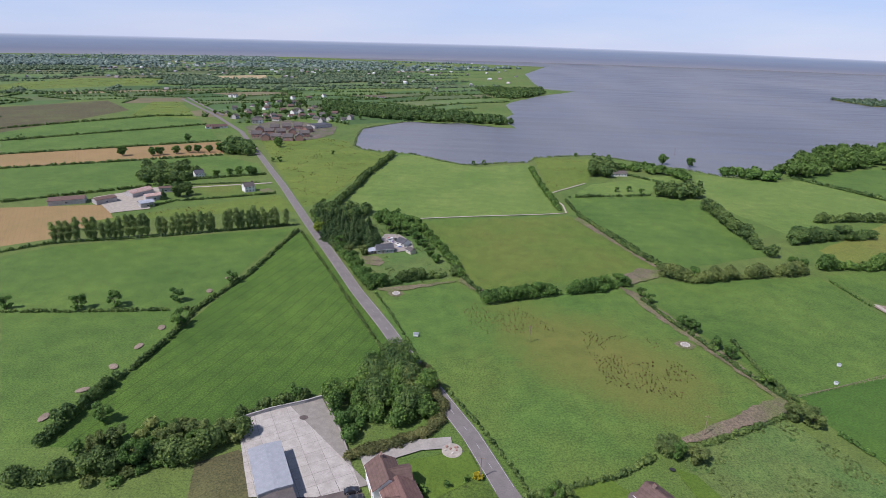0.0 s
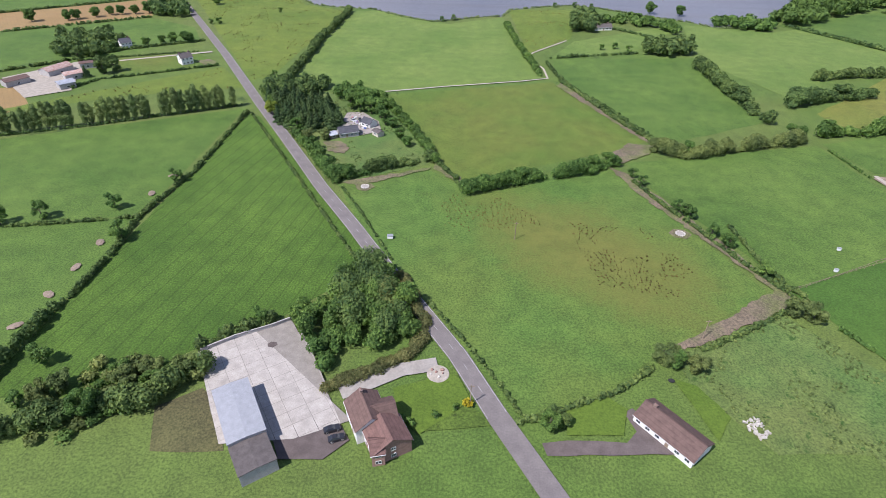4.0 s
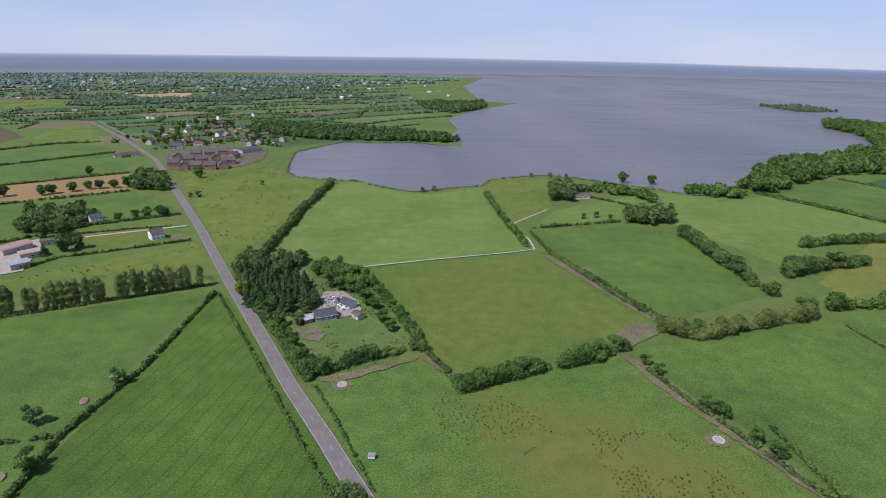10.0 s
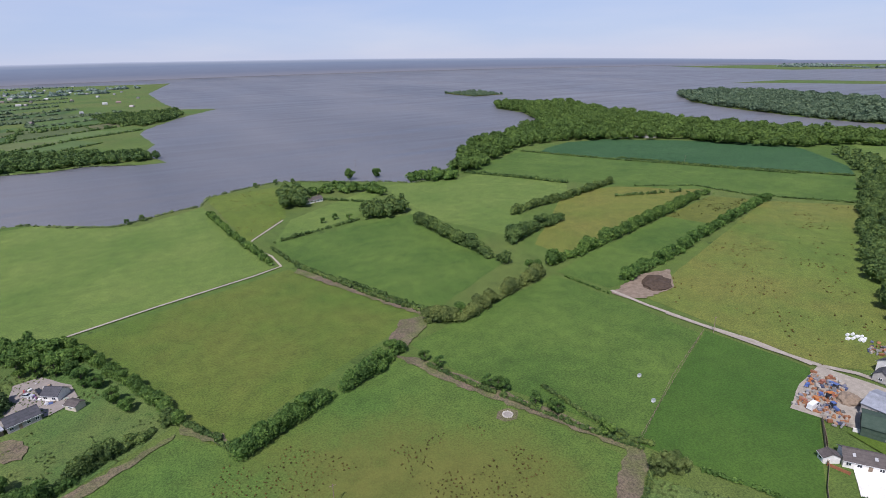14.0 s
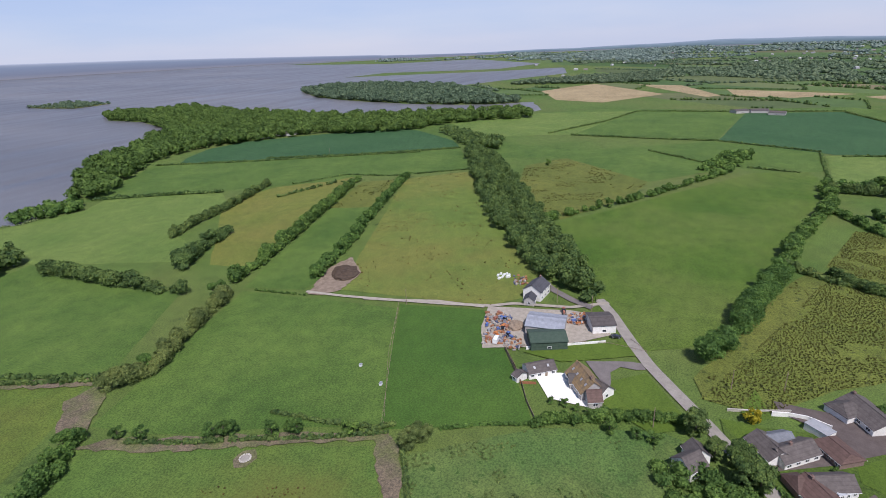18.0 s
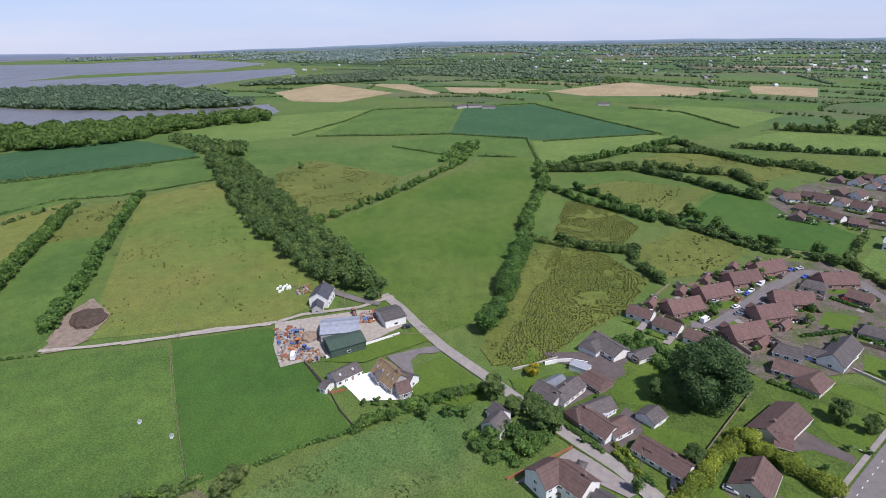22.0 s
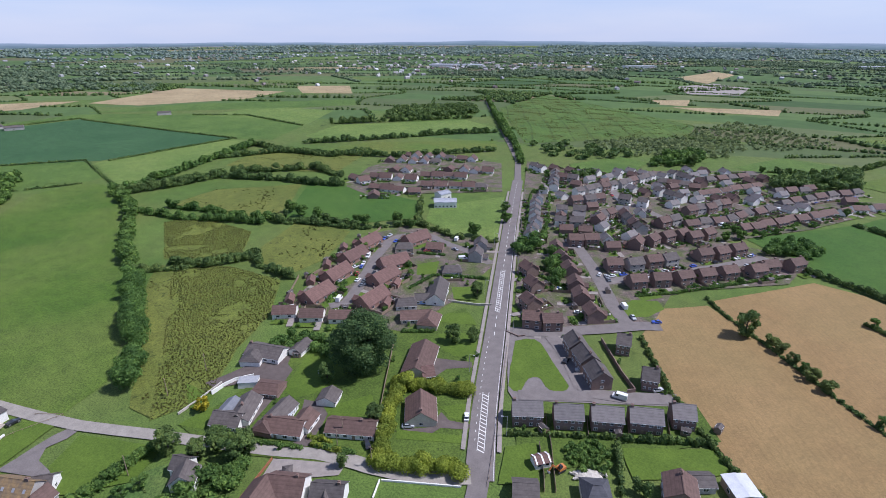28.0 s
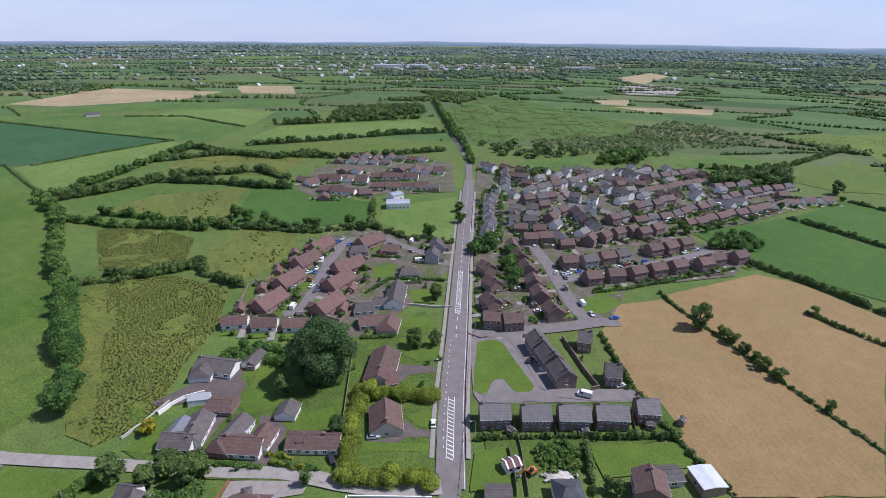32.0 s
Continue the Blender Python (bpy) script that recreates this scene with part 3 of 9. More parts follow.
field(22, 'mainfield', [(-51, 185), (-11, 202), (10, 182), (20, 185), (33, 194), (77, 210), (110, 119), (80, 97), (63, 86), (47, 73), (33, 65), (25, 61), (16, 74), (-8, 110), (-27, 137)])
field(23, 'weedy', [(110, 108), (114, 102), (124, 82), (108, 56), (85, 55), (78, 65), (71, 75), (69, 86), (82, 95)])
field(24, 'heath', [(-74, 61), (-64, 68), (-58, 63), (-51, 49), (-69, 48)])
field(25, 'meadow', [(85, 216), (190, 243), (198, 155), (121, 120), (89, 193)])
field(26, 'tan', [(213, 289), (326, 386), (377, 373), (430, 323), (216, 259)])
field(27, 'meadow', [(193, 245), (334, 284), (346, 249), (214, 212), (201, 212)])
field(28, 'rough', [(334, 284), (413, 303), (436, 269), (346, 249)])
field(29, 'dryrough', [(207, 194), (435, 269), (475, 222), (243, 86), (214, 114)])
field(30, 'deep', [(202, 156), (209, 115), (167, 89), (138, 74), (118, 120)])
field(31, 'weedy', [(111, 106), (136, 72), (148, 36), (144, 23), (113, 37), (98, 100)])
field(32, 'bluecrop', [(440, 560), (470, 580), (521, 598), (577, 586), (660, 500), (716, 425), (700, 380), (632, 300), (590, 274), (545, 345), (503, 427)])
field(33, 'meadow', [(475, 466), (584, 272), (490, 223), (442, 287), (438, 334), (394, 366), (387, 397)])
field(34, 'meadow', [(291, 514), (427, 583), (555, 310), (508, 283), (412, 332), (356, 414)])
field(35, 'lush', [(343, 109), (524, -25), (536, -67), (482, -76), (393, -47), (282, -16), (205, 25), (192, 50), (264, 87)])
field(36, 'rough', [(512, 175), (553, 142), (476, 58), (421, 67), (352, 108), (397, 154)])
field(37, 'meadow', [(553, 142), (614, 60), (596, -19), (559, -24), (516, 15), (472, 58)])
field(38, 'meadow', [(541, 210), (655, 268), (588, 147), (671, 4), (636, -93), (543, -82), (536, -67), (571, -16), (601, 60), (553, 142)])
field(39, 'light', [(805, 389), (960, 143), (929, 102), (697, 163), (667, 272)])
field(40, 'meadow', [(697, 163), (929, 102), (931, -46), (689, -4)])
field(41, 'bluecrop', [(681, -4), (916, -49), (938, -176), (636, -252), (617, -102)])
field(42, 'light', [(611, -94), (629, -249), (586, -255), (543, -177), (486, -77)])
field(43, 'meadow', [(944, -182), (869, -311), (740, -358), (648, -364), (589, -280), (628, -255)])
field(44, 'straw', [(1271, 338), (1453, 245), (1193, 72), (1048, 172), (1090, 266)])
field(45, 'straw', [(1417, 140), (1383, 41), (1164, -28), (1138, -3)])
field(46, 'straw', [(1283, -44), (1181, -244), (1121, -139), (1157, -51)])
field(47, 'straw', [(1134, -244), (1280, -471), (1050, -592), (988, -467), (1037, -293)])
field(48, 'straw', [(1138, -677), (1049, -766), (916, -667), (997, -600)])
field(49, 'light', [(835, -314), (875, -437), (740, -486), (654, -375), (740, -358)])
field(50, 'meadow', [(896, 267), (992, -188), (884, -307), (945, -178), (960, 143)])
field(51, 'meadow', [(1006, -202), (1002, -352), (833, -606), (764, -555), (863, -396)])
field(52, 'rushy', [(170, 23), (221, -3), (299, -39), (272, -60), (235, -69), (205, -44), (190, -20), (166, 5)])
field(53, 'rough', [(237, -70), (281, -79), (311, -132), (267, -142), (241, -103)])
field(54, 'rushy', [(310, -39), (376, -66), (373, -89), (314, -97), (281, -71)])
field(55, 'rough', [(416, -88), (429, -130), (391, -188), (321, -123), (365, -104)])
field(56, 'deep', [(318, -122), (390, -195), (356, -212), (282, -221), (253, -194), (273, -159)])
field(57, 'light', [(245, -191), (265, -216), (239, -275), (184, -195), (211, -183)])
field(58, 'rough', [(505, -178), (553, -253), (460, -283), (457, -328), (403, -234), (468, -185)])
field(59, 'brownish', [(498, -272), (491, -348), (386, -459), (357, -422), (414, -323)])
field(60, 'light', [(582, -320), (617, -400), (517, -557), (448, -532), (431, -489), (533, -321)])
field(61, 'meadow', [(585, -467), (642, -530), (557, -642), (520, -561)])
field(62, 'moor', [(558, -693), (608, -920), (248, -732), (225, -637), (352, -469)])
field(63, 'meadow', [(259, -410), (237, -476), (203, -468), (199, -409), (232, -379)])
field(64, 'stubble', [(69, -143), (73, -174), (57, -193), (-31, -132), (-31, -106), (4, -79), (45, -115)])
field(65, 'stubble', [(57, -199), (24, -257), (3, -257), (-33, -238), (-31, -131), (34, -171)])
field(66, 'deep', [(69, -303), (24, -378), (-34, -346), (-33, -260), (26, -272)])
field(67, 'deep', [(19, -387), (-7, -458), (-35, -452), (-34, -354)])
field(68, 'meadow', [(134, -506), (110, -584), (50, -575), (65, -538), (102, -493)])
field(69, 'brownish', [(38, -505), (-4, -643), (-36, -621), (-35, -506), (-2, -489)])
field(70, 'pasture', [(65, -753), (-39, -878), (-37, -653), (-7, -734)])
field(71, 'straw', [(412, -976), (358, -1025), (332, -935), (373, -920)])
field(72, 'straw', [(346, -903), (197, -986), (185, -909), (284, -881)])
field(73, 'straw', [(572, -1509), (565, -1821), (481, -1743), (447, -1393)])
field(74, 'garden', [(164, -18), (175, -40), (158, -56), (142, -112), (113, -88), (89, -54), (77, -29), (140, 16), (159, 17)])
field(75, 'garden', [(63, -41), (84, -70), (34, -111), (22, -98)])
field(76, 'garden', [(-10, 71), (5, 79), (9, 66), (16, 60), (-4, 57)])
field(77, 'lawn', [(45, -73.5), (38, -79), (33, -73), (40, -67.5)])
field(78, 'rough', [(182, 25), (282, -19), (303, -33), (298, -40), (220, -4), (170, 22)])
field(79, 'brownish', [(-237, 341), (-250, 362), (-200, 384), (-178, 366), (-171, 354), (-222, 325)])
RUSHY, ROUGH, DRY, WEEDY = [51, 53], [27, 35, 52, 54, 57, 61, 77], [4, 9, 10, 13, 17, 28, 69], [16, 22, 30]

# ---- foliage ----
RNG = np.random.default_rng(7)
t5 = (1 + 5 ** 0.5) / 2
ICO_V = np.array([(-1, t5, 0), (1, t5, 0), (-1, -t5, 0), (1, -t5, 0), (0, -1, t5), (0, 1, t5), (0, -1, -t5), (0, 1, -t5), (t5, 0, -1), (t5, 0, 1), (-t5, 0, -1), (-t5, 0, 1)])
ICO_V = ICO_V / np.linalg.norm(ICO_V[0])
ICO_F = np.array([(0, 11, 5), (0, 5, 1), (0, 1, 7), (0, 7, 10), (0, 10, 11), (1, 5, 9), (5, 11, 4), (11, 10, 2), (10, 7, 6), (7, 1, 8),
                  (3, 9, 4), (3, 4, 2), (3, 2, 6), (3, 6, 8), (3, 8, 9), (4, 9, 5), (2, 4, 11), (6, 2, 10), (8, 6, 7), (9, 8, 1)])


OCT_V = np.array([(1, 0, 0), (-1, 0, 0), (0, 1, 0), (0, -1, 0), (0, 0, 1), (0, 0, -1)], float)
OCT_F = np.array([(0, 2, 4), (2, 1, 4), (1, 3, 4), (3, 0, 4), (2, 0, 5), (1, 2, 5), (3, 1, 5), (0, 3, 5)])


def cloud_mesh(name, blobs, size, cover, mat, core=0.8, shell=(ICO_V, ICO_F)):
    """Many small leaf sprays on the skins of overlapping ellipsoids (x, y, z, rx, ry, rz), round a darker core of each."""
    blobs = np.asarray(blobs, float)
    r = blobs[:, 3:]
    area = 4 * np.pi * (((r[:, 0] * r[:, 1]) ** 1.6 + (r[:, 0] * r[:, 2]) ** 1.6 + (r[:, 1] * r[:, 2]) ** 1.6) / 3) ** (1 / 1.6)
    count = np.maximum(2, (area * 0.75 * cover / size ** 2)).astype(int)
    which = np.repeat(np.arange(len(blobs)), count)
    n = len(which)
    d = RNG.normal(size=(n, 3))
    d[:, 2] = np.where(d[:, 2] < -0.6, -d[:, 2], d[:, 2])
    d /= np.linalg.norm(d, axis=1, keepdims=True)
    at = blobs[which, :3] + d * r[which] * RNG.uniform(0.8, 1.1, (n, 1))
    nor = d + RNG.normal(size=(n, 3)) * 0.55
    nor /= np.linalg.norm(nor, axis=1, keepdims=True)
    u = np.cross(nor, RNG.normal(size=(n, 3)))
    u /= np.linalg.norm(u, axis=1, keepdims=True)
    w = np.cross(nor, u)
    s = size * RNG.uniform(0.45, 0.85, (n, 1))
    a, b = u * s, w * s * RNG.uniform(0.6, 1.0, (n, 1))
    sprays = np.stack([at - a - b * 0.75, at + a * 1.15 - b * 0.35, at - a * 0.2 + b * 1.25], 1).reshape(-1, 3)
    nb = len(blobs)
    sv, sf = shell
    wob = RNG.uniform(0.85, 1.1, (nb, len(sv), 1))
    cores = (blobs[:, None, :3] + sv[None] * r[:, None, :] * core * wob).reshape(-1, 3)
    verts = np.concatenate([sprays, cores])
    tri = (sf[None] + (np.arange(nb) * len(sv))[:, None, None] + 3 * n).reshape(-1)
    loops = np.concatenate([np.arange(3 * n), tri])
    starts = np.concatenate([np.arange(n) * 3, 3 * n + np.arange(nb * len(sf)) * 3])
    me = bpy.data.meshes.new(name)
    me.vertices.add(len(verts))
    me.vertices.foreach_set("co", verts.astype(np.float32).ravel())
    me.loops.add(len(loops))
    me.loops.foreach_set("vertex_index", loops.astype(np.int32))
    me.polygons.add(len(starts))
    me.polygons.foreach_set("loop_start", starts.astype(np.int32))
    me.update(calc_edges=True)
    me.materials.append(M[mat])
    return me


def foliage(name, blobs, size, cover, mat, label, category):
    ob = new(name, cloud_mesh(name, blobs, size, cover, mat))
    return tagged(ob, label, category, kind="stuff")


def hedge(line, h, w, mat="leaf", size=0.7, gaps=0.0, cover=1.25, uneven=0.6, label="uneven green field hedge", name="hedge"):
    """A hedge along a line: overlapping clumps of uneven height."""
    blobs, s, total = [], 0.0, length(line)
    gaps = max(gaps, 0.07 if h > 1.5 and uneven > 0.3 else 0.0)
    w = w * (0.88 if uneven > 0.3 else 1.0)
    while s < total:
        k = RNG.uniform(1 - uneven, 1 + uneven)
        x, y, dx, dy = along(line, s)
        if RNG.uniform() >= gaps:
            hh, ww = h * k, w * RNG.uniform(0.75, 1.2) * (0.6 + 0.4 * k)
            o = RNG.normal() * w * 0.12
            blobs.append((x - dy * o, y + dx * o, hh * 0.48, ww * 0.62, ww * 0.62, hh * 0.56))
            if hh > 3.2:
                blobs.append((x - dy * o * 2, y + dx * o * 2, hh * 0.74, ww * 0.42, ww * 0.42, hh * 0.3))
        if h >= 2.5 and RNG.uniform() < 0.13:
            tall = h * RNG.uniform(1.2, 1.75)
            for j in range(5):
                a, rr = RNG.uniform(0, 6.28), w * RNG.uniform(0.1, 0.5)
                blobs.append((x + math.cos(a) * rr, y + math.sin(a) * rr, tall * RNG.uniform(0.5, 0.85), w * 0.42, w * 0.42, tall * 0.2))
        s += w * 0.62 * RNG.uniform(0.7, 1.2)
    return foliage(name, blobs, size, cover, mat, label, "hedge")


def inside(pts, x, y):
    c = False
    for (x0, y0), (x1, y1) in zip(pts, pts[1:] + pts[:1]):
        if (y0 > y) != (y1 > y) and x < (x1 - x0) * (y - y0) / (y1 - y0) + x0:
            c = not c
    return c


def scatter(pts, step):
    xs, ys = [p[0] for p in pts], [p[1] for p in pts]
    out = []
    x = min(xs)
    while x < max(xs):
        y = min(ys)
        while y < max(ys):
            px, py = x + RNG.uniform(-0.45, 0.45) * step, y + RNG.uniform(-0.45, 0.45) * step
            if inside(pts, px, py):
                out.append((px, py))
            y += step
        x += step
    return out


def wood(pts, h, step, mat="leaf", size=1.4, cover=1.1, label="dense green broadleaf wood", name="woodland", part_of=1.0):
    """A wood seen from above: one crown beside another, uneven in height."""
    blobs = []
    for x, y in scatter(list(pts), step):
        if RNG.uniform() > part_of:
            continue
        k = RNG.uniform(0.5, 1.2)
        r = min(step, 1.3 * h) * RNG.uniform(0.42, 0.75) * (0.75 + 0.3 * k)
        blobs.append((x, y, h * k * 0.55, r, r, h * k * 0.5))
        a = RNG.uniform(0, 6.28)
        blobs.append((x + math.cos(a) * r * 0.5, y + math.sin(a) * r * 0.5, h * k * 0.72, r * 0.55, r * 0.55, h * k * 0.28))
    return foliage(name, blobs, size, cover, mat, label, "woodland")


def trunk_mesh(h, r, limbs, reach, seed):
    """A tapered, slightly crooked trunk with limbs."""
    rng = random.Random(seed)
    bm = bmesh.new()

    def tube(p, q, r0, r1, sides=6):
        d = (q - p).normalized()
        u = d.orthogonal().normalized()
        w = d.cross(u)
        rings = []
        for c, rr in ((p, r0), (q, r1)):
            rings.append([bm.verts.new(c + (u * math.cos(6.283 * i / sides) + w * math.sin(6.283 * i / sides)) * rr) for i in range(sides)])
        for i in range(sides):
            bm.faces.new((rings[0][i], rings[0][(i + 1) % sides], rings[1][(i + 1) % sides], rings[1][i]))

    base, mid = Vector((0, 0, -0.1)), Vector((rng.uniform(-0.2, 0.2), rng.uniform(-0.2, 0.2), h * 0.4))
    top = Vector((rng.uniform(-0.3, 0.3), rng.uniform(-0.3, 0.3), h * 0.85))
    tube(base, mid, r, r * 0.7, 8)
    tube(mid, top, r * 0.7, r * 0.2)
    for i in range(limbs):
        a = 6.283 * i / limbs + rng.uniform(-0.3, 0.3)
        st = mid.lerp(top, rng.uniform(0, 0.5))
        tube(st, st + Vector((math.cos(a) * reach * 0.75, math.sin(a) * reach * 0.75, h * rng.uniform(0.18, 0.35))), r * 0.35, r * 0.08, 5)
    return bm


def tree_kind(name, h, spread, mat, seed, clumps=24, size=0.56, low=0.25, label="", cover=1.25):
    """A broadleaf tree: trunk and limbs, and a crown of leafy clumps with gaps between them."""
    rng = random.Random(seed)
    root = new(name)
    part("trunk", trunk_mesh(h, 0.035 * h, 6, spread, seed), M["bark"], root)
    blobs = []
    for i in range(clumps):
        a, z = rng.uniform(0, 6.283), rng.uniform(low, 0.93)
        prof = math.sin(math.pi * min(1, (z - low * 0.6) / (1.08 - low * 0.6))) ** 0.7
        rr = spread * prof * rng.uniform(0.35, 0.85)
        br = spread * rng.uniform(0.24, 0.42)
        blobs.append((math.cos(a) * rr, math.sin(a) * rr, z * h, br, br, br * rng.uniform(0.7, 0.95)))
    crown = new("crown", cloud_mesh("crown", blobs, size, cover, mat, 0.75))
    crown.parent = root
    return tagged(root, label, "tree")


def poplar_kind(name, h, spread, mat, seed, label):
    rng = random.Random(seed)
    root = new(name)
    part("trunk", trunk_mesh(h, 0.02 * h, 3, spread * 0.5, seed), M["bark"], root)
    blobs = []
    for i in range(9):
        z = 0.16 + 0.8 * i / 9
        br = spread * (0.5 + 0.5 * math.sin(math.pi * (0.12 + 0.83 * i / 9))) * rng.uniform(0.7, 1.15)
        blobs.append((rng.uniform(-0.4, 0.4), rng.uniform(-0.4, 0.4), z * h, br, br, h * 0.1))
    crown = new("crown", cloud_mesh("crown", blobs, 0.5, 1.0, mat, 0.7))
    crown.parent = root
    return tagged(root, label, "tree")


def spruce_kind(name, h, spread, mat, seed, label):
    """A conifer: tiers of drooping boughs, narrowing to a pointed top."""
    rng = random.Random(seed)
    root = new(name)
    part("trunk", trunk_mesh(h, 0.022 * h, 4, spread * 0.4, seed), M["bark"], root)
    blobs = []
    for i in range(11):
        z = 0.08 + 0.86 * i / 11
        ring = spread * (1.0 - 0.9 * (i / 11) ** 1.15)
        for j in range(max(1, 6 - i // 2)):
            a, out = rng.uniform(0, 6.283), ring * rng.uniform(0.4, 0.75)
            blobs.append((math.cos(a) * out, math.sin(a) * out, z * h - 0.12 * out, ring * 0.42, ring * 0.42, h * 0.05))
        blobs.append((0, 0, z * h, ring * 0.5, ring * 0.5, h * 0.07))
    crown = new("crown", cloud_mesh("crown", blobs, 0.45, 1.15, mat, 0.7))
    crown.parent = root
    return tagged(root, label, "tree")


TREE_USED = {}


def plant(kind, x, y, s=1.0, turn=None, label="", group=""):
    """Sets a tree of that kind on the ground: the first is the one built, the others are copies of it."""
    a = RNG.uniform(0, 6.28) if turn is None else turn
    m = Matrix.LocRotScale((x, y, 0), Euler((0, 0, a)), None)
    if kind not in TREE_USED:
        TREE_USED[kind] = True
        ob = TREES[kind]
        ob.matrix_basis = m
    else:
        ob = copy_thing(TREES[kind], m)
    ob.scale = (s * RNG.uniform(0.92, 1.08), s * RNG.uniform(0.92, 1.08), s)
    return tagged(ob, label, group=group)


TREES = dict(
    oak=tree_kind("broadleaf_tree", 10, 5.0, "leaf", 1, label="rounded green broadleaf tree standing in grass"),
    ash=tree_kind("broadleaf_tree", 9, 4.0, "leaf", 2, 18, label="loose green broadleaf tree in a hedge line"),
    thorn=tree_kind("thorn_tree", 5, 2.6, "leaf", 3, 14, 0.42, 0.15, label="low bushy thorn tree in grass", cover=1.2),
    willow=tree_kind("willow_tree", 7, 4.2, "leaf_pale", 4, 24, 0.48, 0.1, label="grey-green bushy willow in a hedge"),
    dark=tree_kind("dark_tree", 11, 4.6, "leaf_dark", 5, 26, 0.5, 0.12, label="dark green dense garden tree"),
    big=tree_kind("great_tree", 17, 8.4, "leaf_great", 6, 70, 0.42, 0.06, label="great dark green spreading tree in a garden"),
    bush=tree_kind("garden_bush", 2.2, 1.4, "leaf", 8, 7, 0.45, 0.2, label="small rounded green garden bush"),
    yellow=tree_kind("yellow_bush", 5.0, 3.0, "leaf_yellow", 9, 14, 0.5, 0.15, label="bright yellow rounded bush beside the lane"),
    cypress=poplar_kind("cypress", 6, 1.5, "leaf_dark", 10, "dark green columnar garden cypress"),
    lime=tree_kind("garden_tree", 8, 4.0, "leaf_gold", 13, label="yellow-green broad garden tree beside the road"),
    spruce=spruce_kind("spruce_tree", 12, 4.4, "leaf_conifer", 12, "dark green pointed conifer beside a house"),
    poplar=poplar_kind("poplar_tree", 14, 2.5, "leaf_poplar", 11, "tall slim green poplar in a row"),
)
for k in TREES:
    TREES[k].location = (0, 0, 0)

# ---- roads ----
main_west = [(-647.6, 1023.8), (-467.4, 812), (-342.2, 650.8), (-250.6, 502.8), (-174.7, 379.2), (-117.9, 282.5), (-85.6, 229.5), (-57.9, 182.7), (-36.6, 149.9), (-29, 137.3)]
main_mid = [(5.7, 83.4), (16.2, 62.9)]
main_east = [(69.9, -32.3), (88.2, -57.9), (98.8, -73.9), (116.3, -100.9), (147.3, -148.1), (196.1, -222.7), (260.3, -323.7), (305, -387.8), (356.6, -446.6), (413.4, -509.7), (510.9, -622.6), (579.5, -693.9), (630.6, -754)]
main_line = main_west + main_mid + main_east
ROADZ = 0.45
tagged(ribbon("road", main_line, 6.1, ROADZ, M["asphalt"]), "straight worn grey country road", "road", kind="structure")
village_line = main_east[:7]
tagged(ribbon("road_village", village_line, 9.0, ROADZ + 0.02, M["asphalt"]), "wide village street of worn grey asphalt", "road", kind="structure")
for side, off in (("north", 5.9), ("south", -5.6)):
    ln = [(along(village_line, s)[0] - along(village_line, s)[3] * off, along(village_line, s)[1] + along(village_line, s)[2] * off) for s in range(12, 320, 12)]
    tagged(ribbon("pavement_" + side, ln, 1.5, ROADZ + 0.14, M["paving"]), "pale kerbed pavement beside the street", "pavement", kind="structure")


def offset(line, off):
    out = []
    n = int(length(line) / 8)
    for i in range(n + 1):
        x, y, dx, dy = along(line, length(line) * i / n)
        out.append((x - dy * off, y + dx * off))
    return out


# edge lines and dashes of the country stretch
country = main_west[3:] + main_mid
for side in (-2.75, 2.75):
    tagged(ribbon("edge_line", offset(country, side), 0.14, ROADZ + 0.03, M["wornline"]), "painted white line along the road's edge", "road marking", kind="structure")


def dashes(name, line, on, off, width, z, label, paint="whiteline"):
    s, vs, fs = 0.0, [], []
    while s + on < length(line):
        x, y, dx, dy = along(line, s)
        k = len(vs)
        for a, c in ((0, -1), (on, -1), (on, 1), (0, 1)):
            vs.append((x + dx * a - dy * c * width / 2, y + dy * a + dx * c * width / 2, z))
        fs.append((k, k + 1, k + 2, k + 3))
        s += on + off
    ob = link_mesh(name, vs, fs, M[paint])
    return tagged(ob, label, "road marking", kind="structure")


dashes("centre_line", country, 2.4, 6.6, 0.14, ROADZ + 0.03, "broken white line down the road's middle", "wornline")
far_street = offset(main_east[3:7], 0.3)
dashes("centre_line_village", far_street, 3.0, 4.5, 0.25, ROADZ + 0.05, "broken white line down the village street")
near_street = main_east[:4]
dashes("lane_line", offset(near_street, 2.4)[2:], 1.0, 3.0, 0.2, ROADZ + 0.05, "short white dashes along the turning lane")
tagged(ribbon("edge_line_village", offset(main_east[:6], -4.1), 0.16, ROADZ + 0.05, M["whiteline"]), "painted white line along the street's edge", "road marking", kind="structure")


def hatch(line, start, count, step, half):
    """A hatched island: two border lines with slanting bars between them."""
    vs, fs = [], []
    for i in range(count):
        x, y, dx, dy = along(line, start + i * step)
        k = len(vs)
        for a, c in ((-0.9, -half), (-0.45, -half), (0.9, half), (0.45, half)):
            vs.append((x + dx * a - dy * c, y + dy * a + dx * c, ROADZ + 0.055))
        fs.append((k, k + 1, k + 2, k + 3))
    for c in (-half, half):
        k = len(vs)
        for a, w in ((0, -0.1), (0, 0.1), (count * step, 0.1), (count * step, -0.1)):
            x, y, dx, dy = along(line, start + a)
            vs.append((x - dy * (c + w), y + dx * (c + w), ROADZ + 0.055))
        fs.append((k, k + 1, k + 2, k + 3))
    tagged(link_mesh("hatched_island", vs, fs, M["whiteline"]), "hatched white island painted on the street", "road marking", kind="structure")


hatch(offset(main_east[:3], 0.3), 12, 16, 1.9, 1.1)
hatch(offset(main_east[3:6], 0.3), 22, 22, 2.2, 1.1)

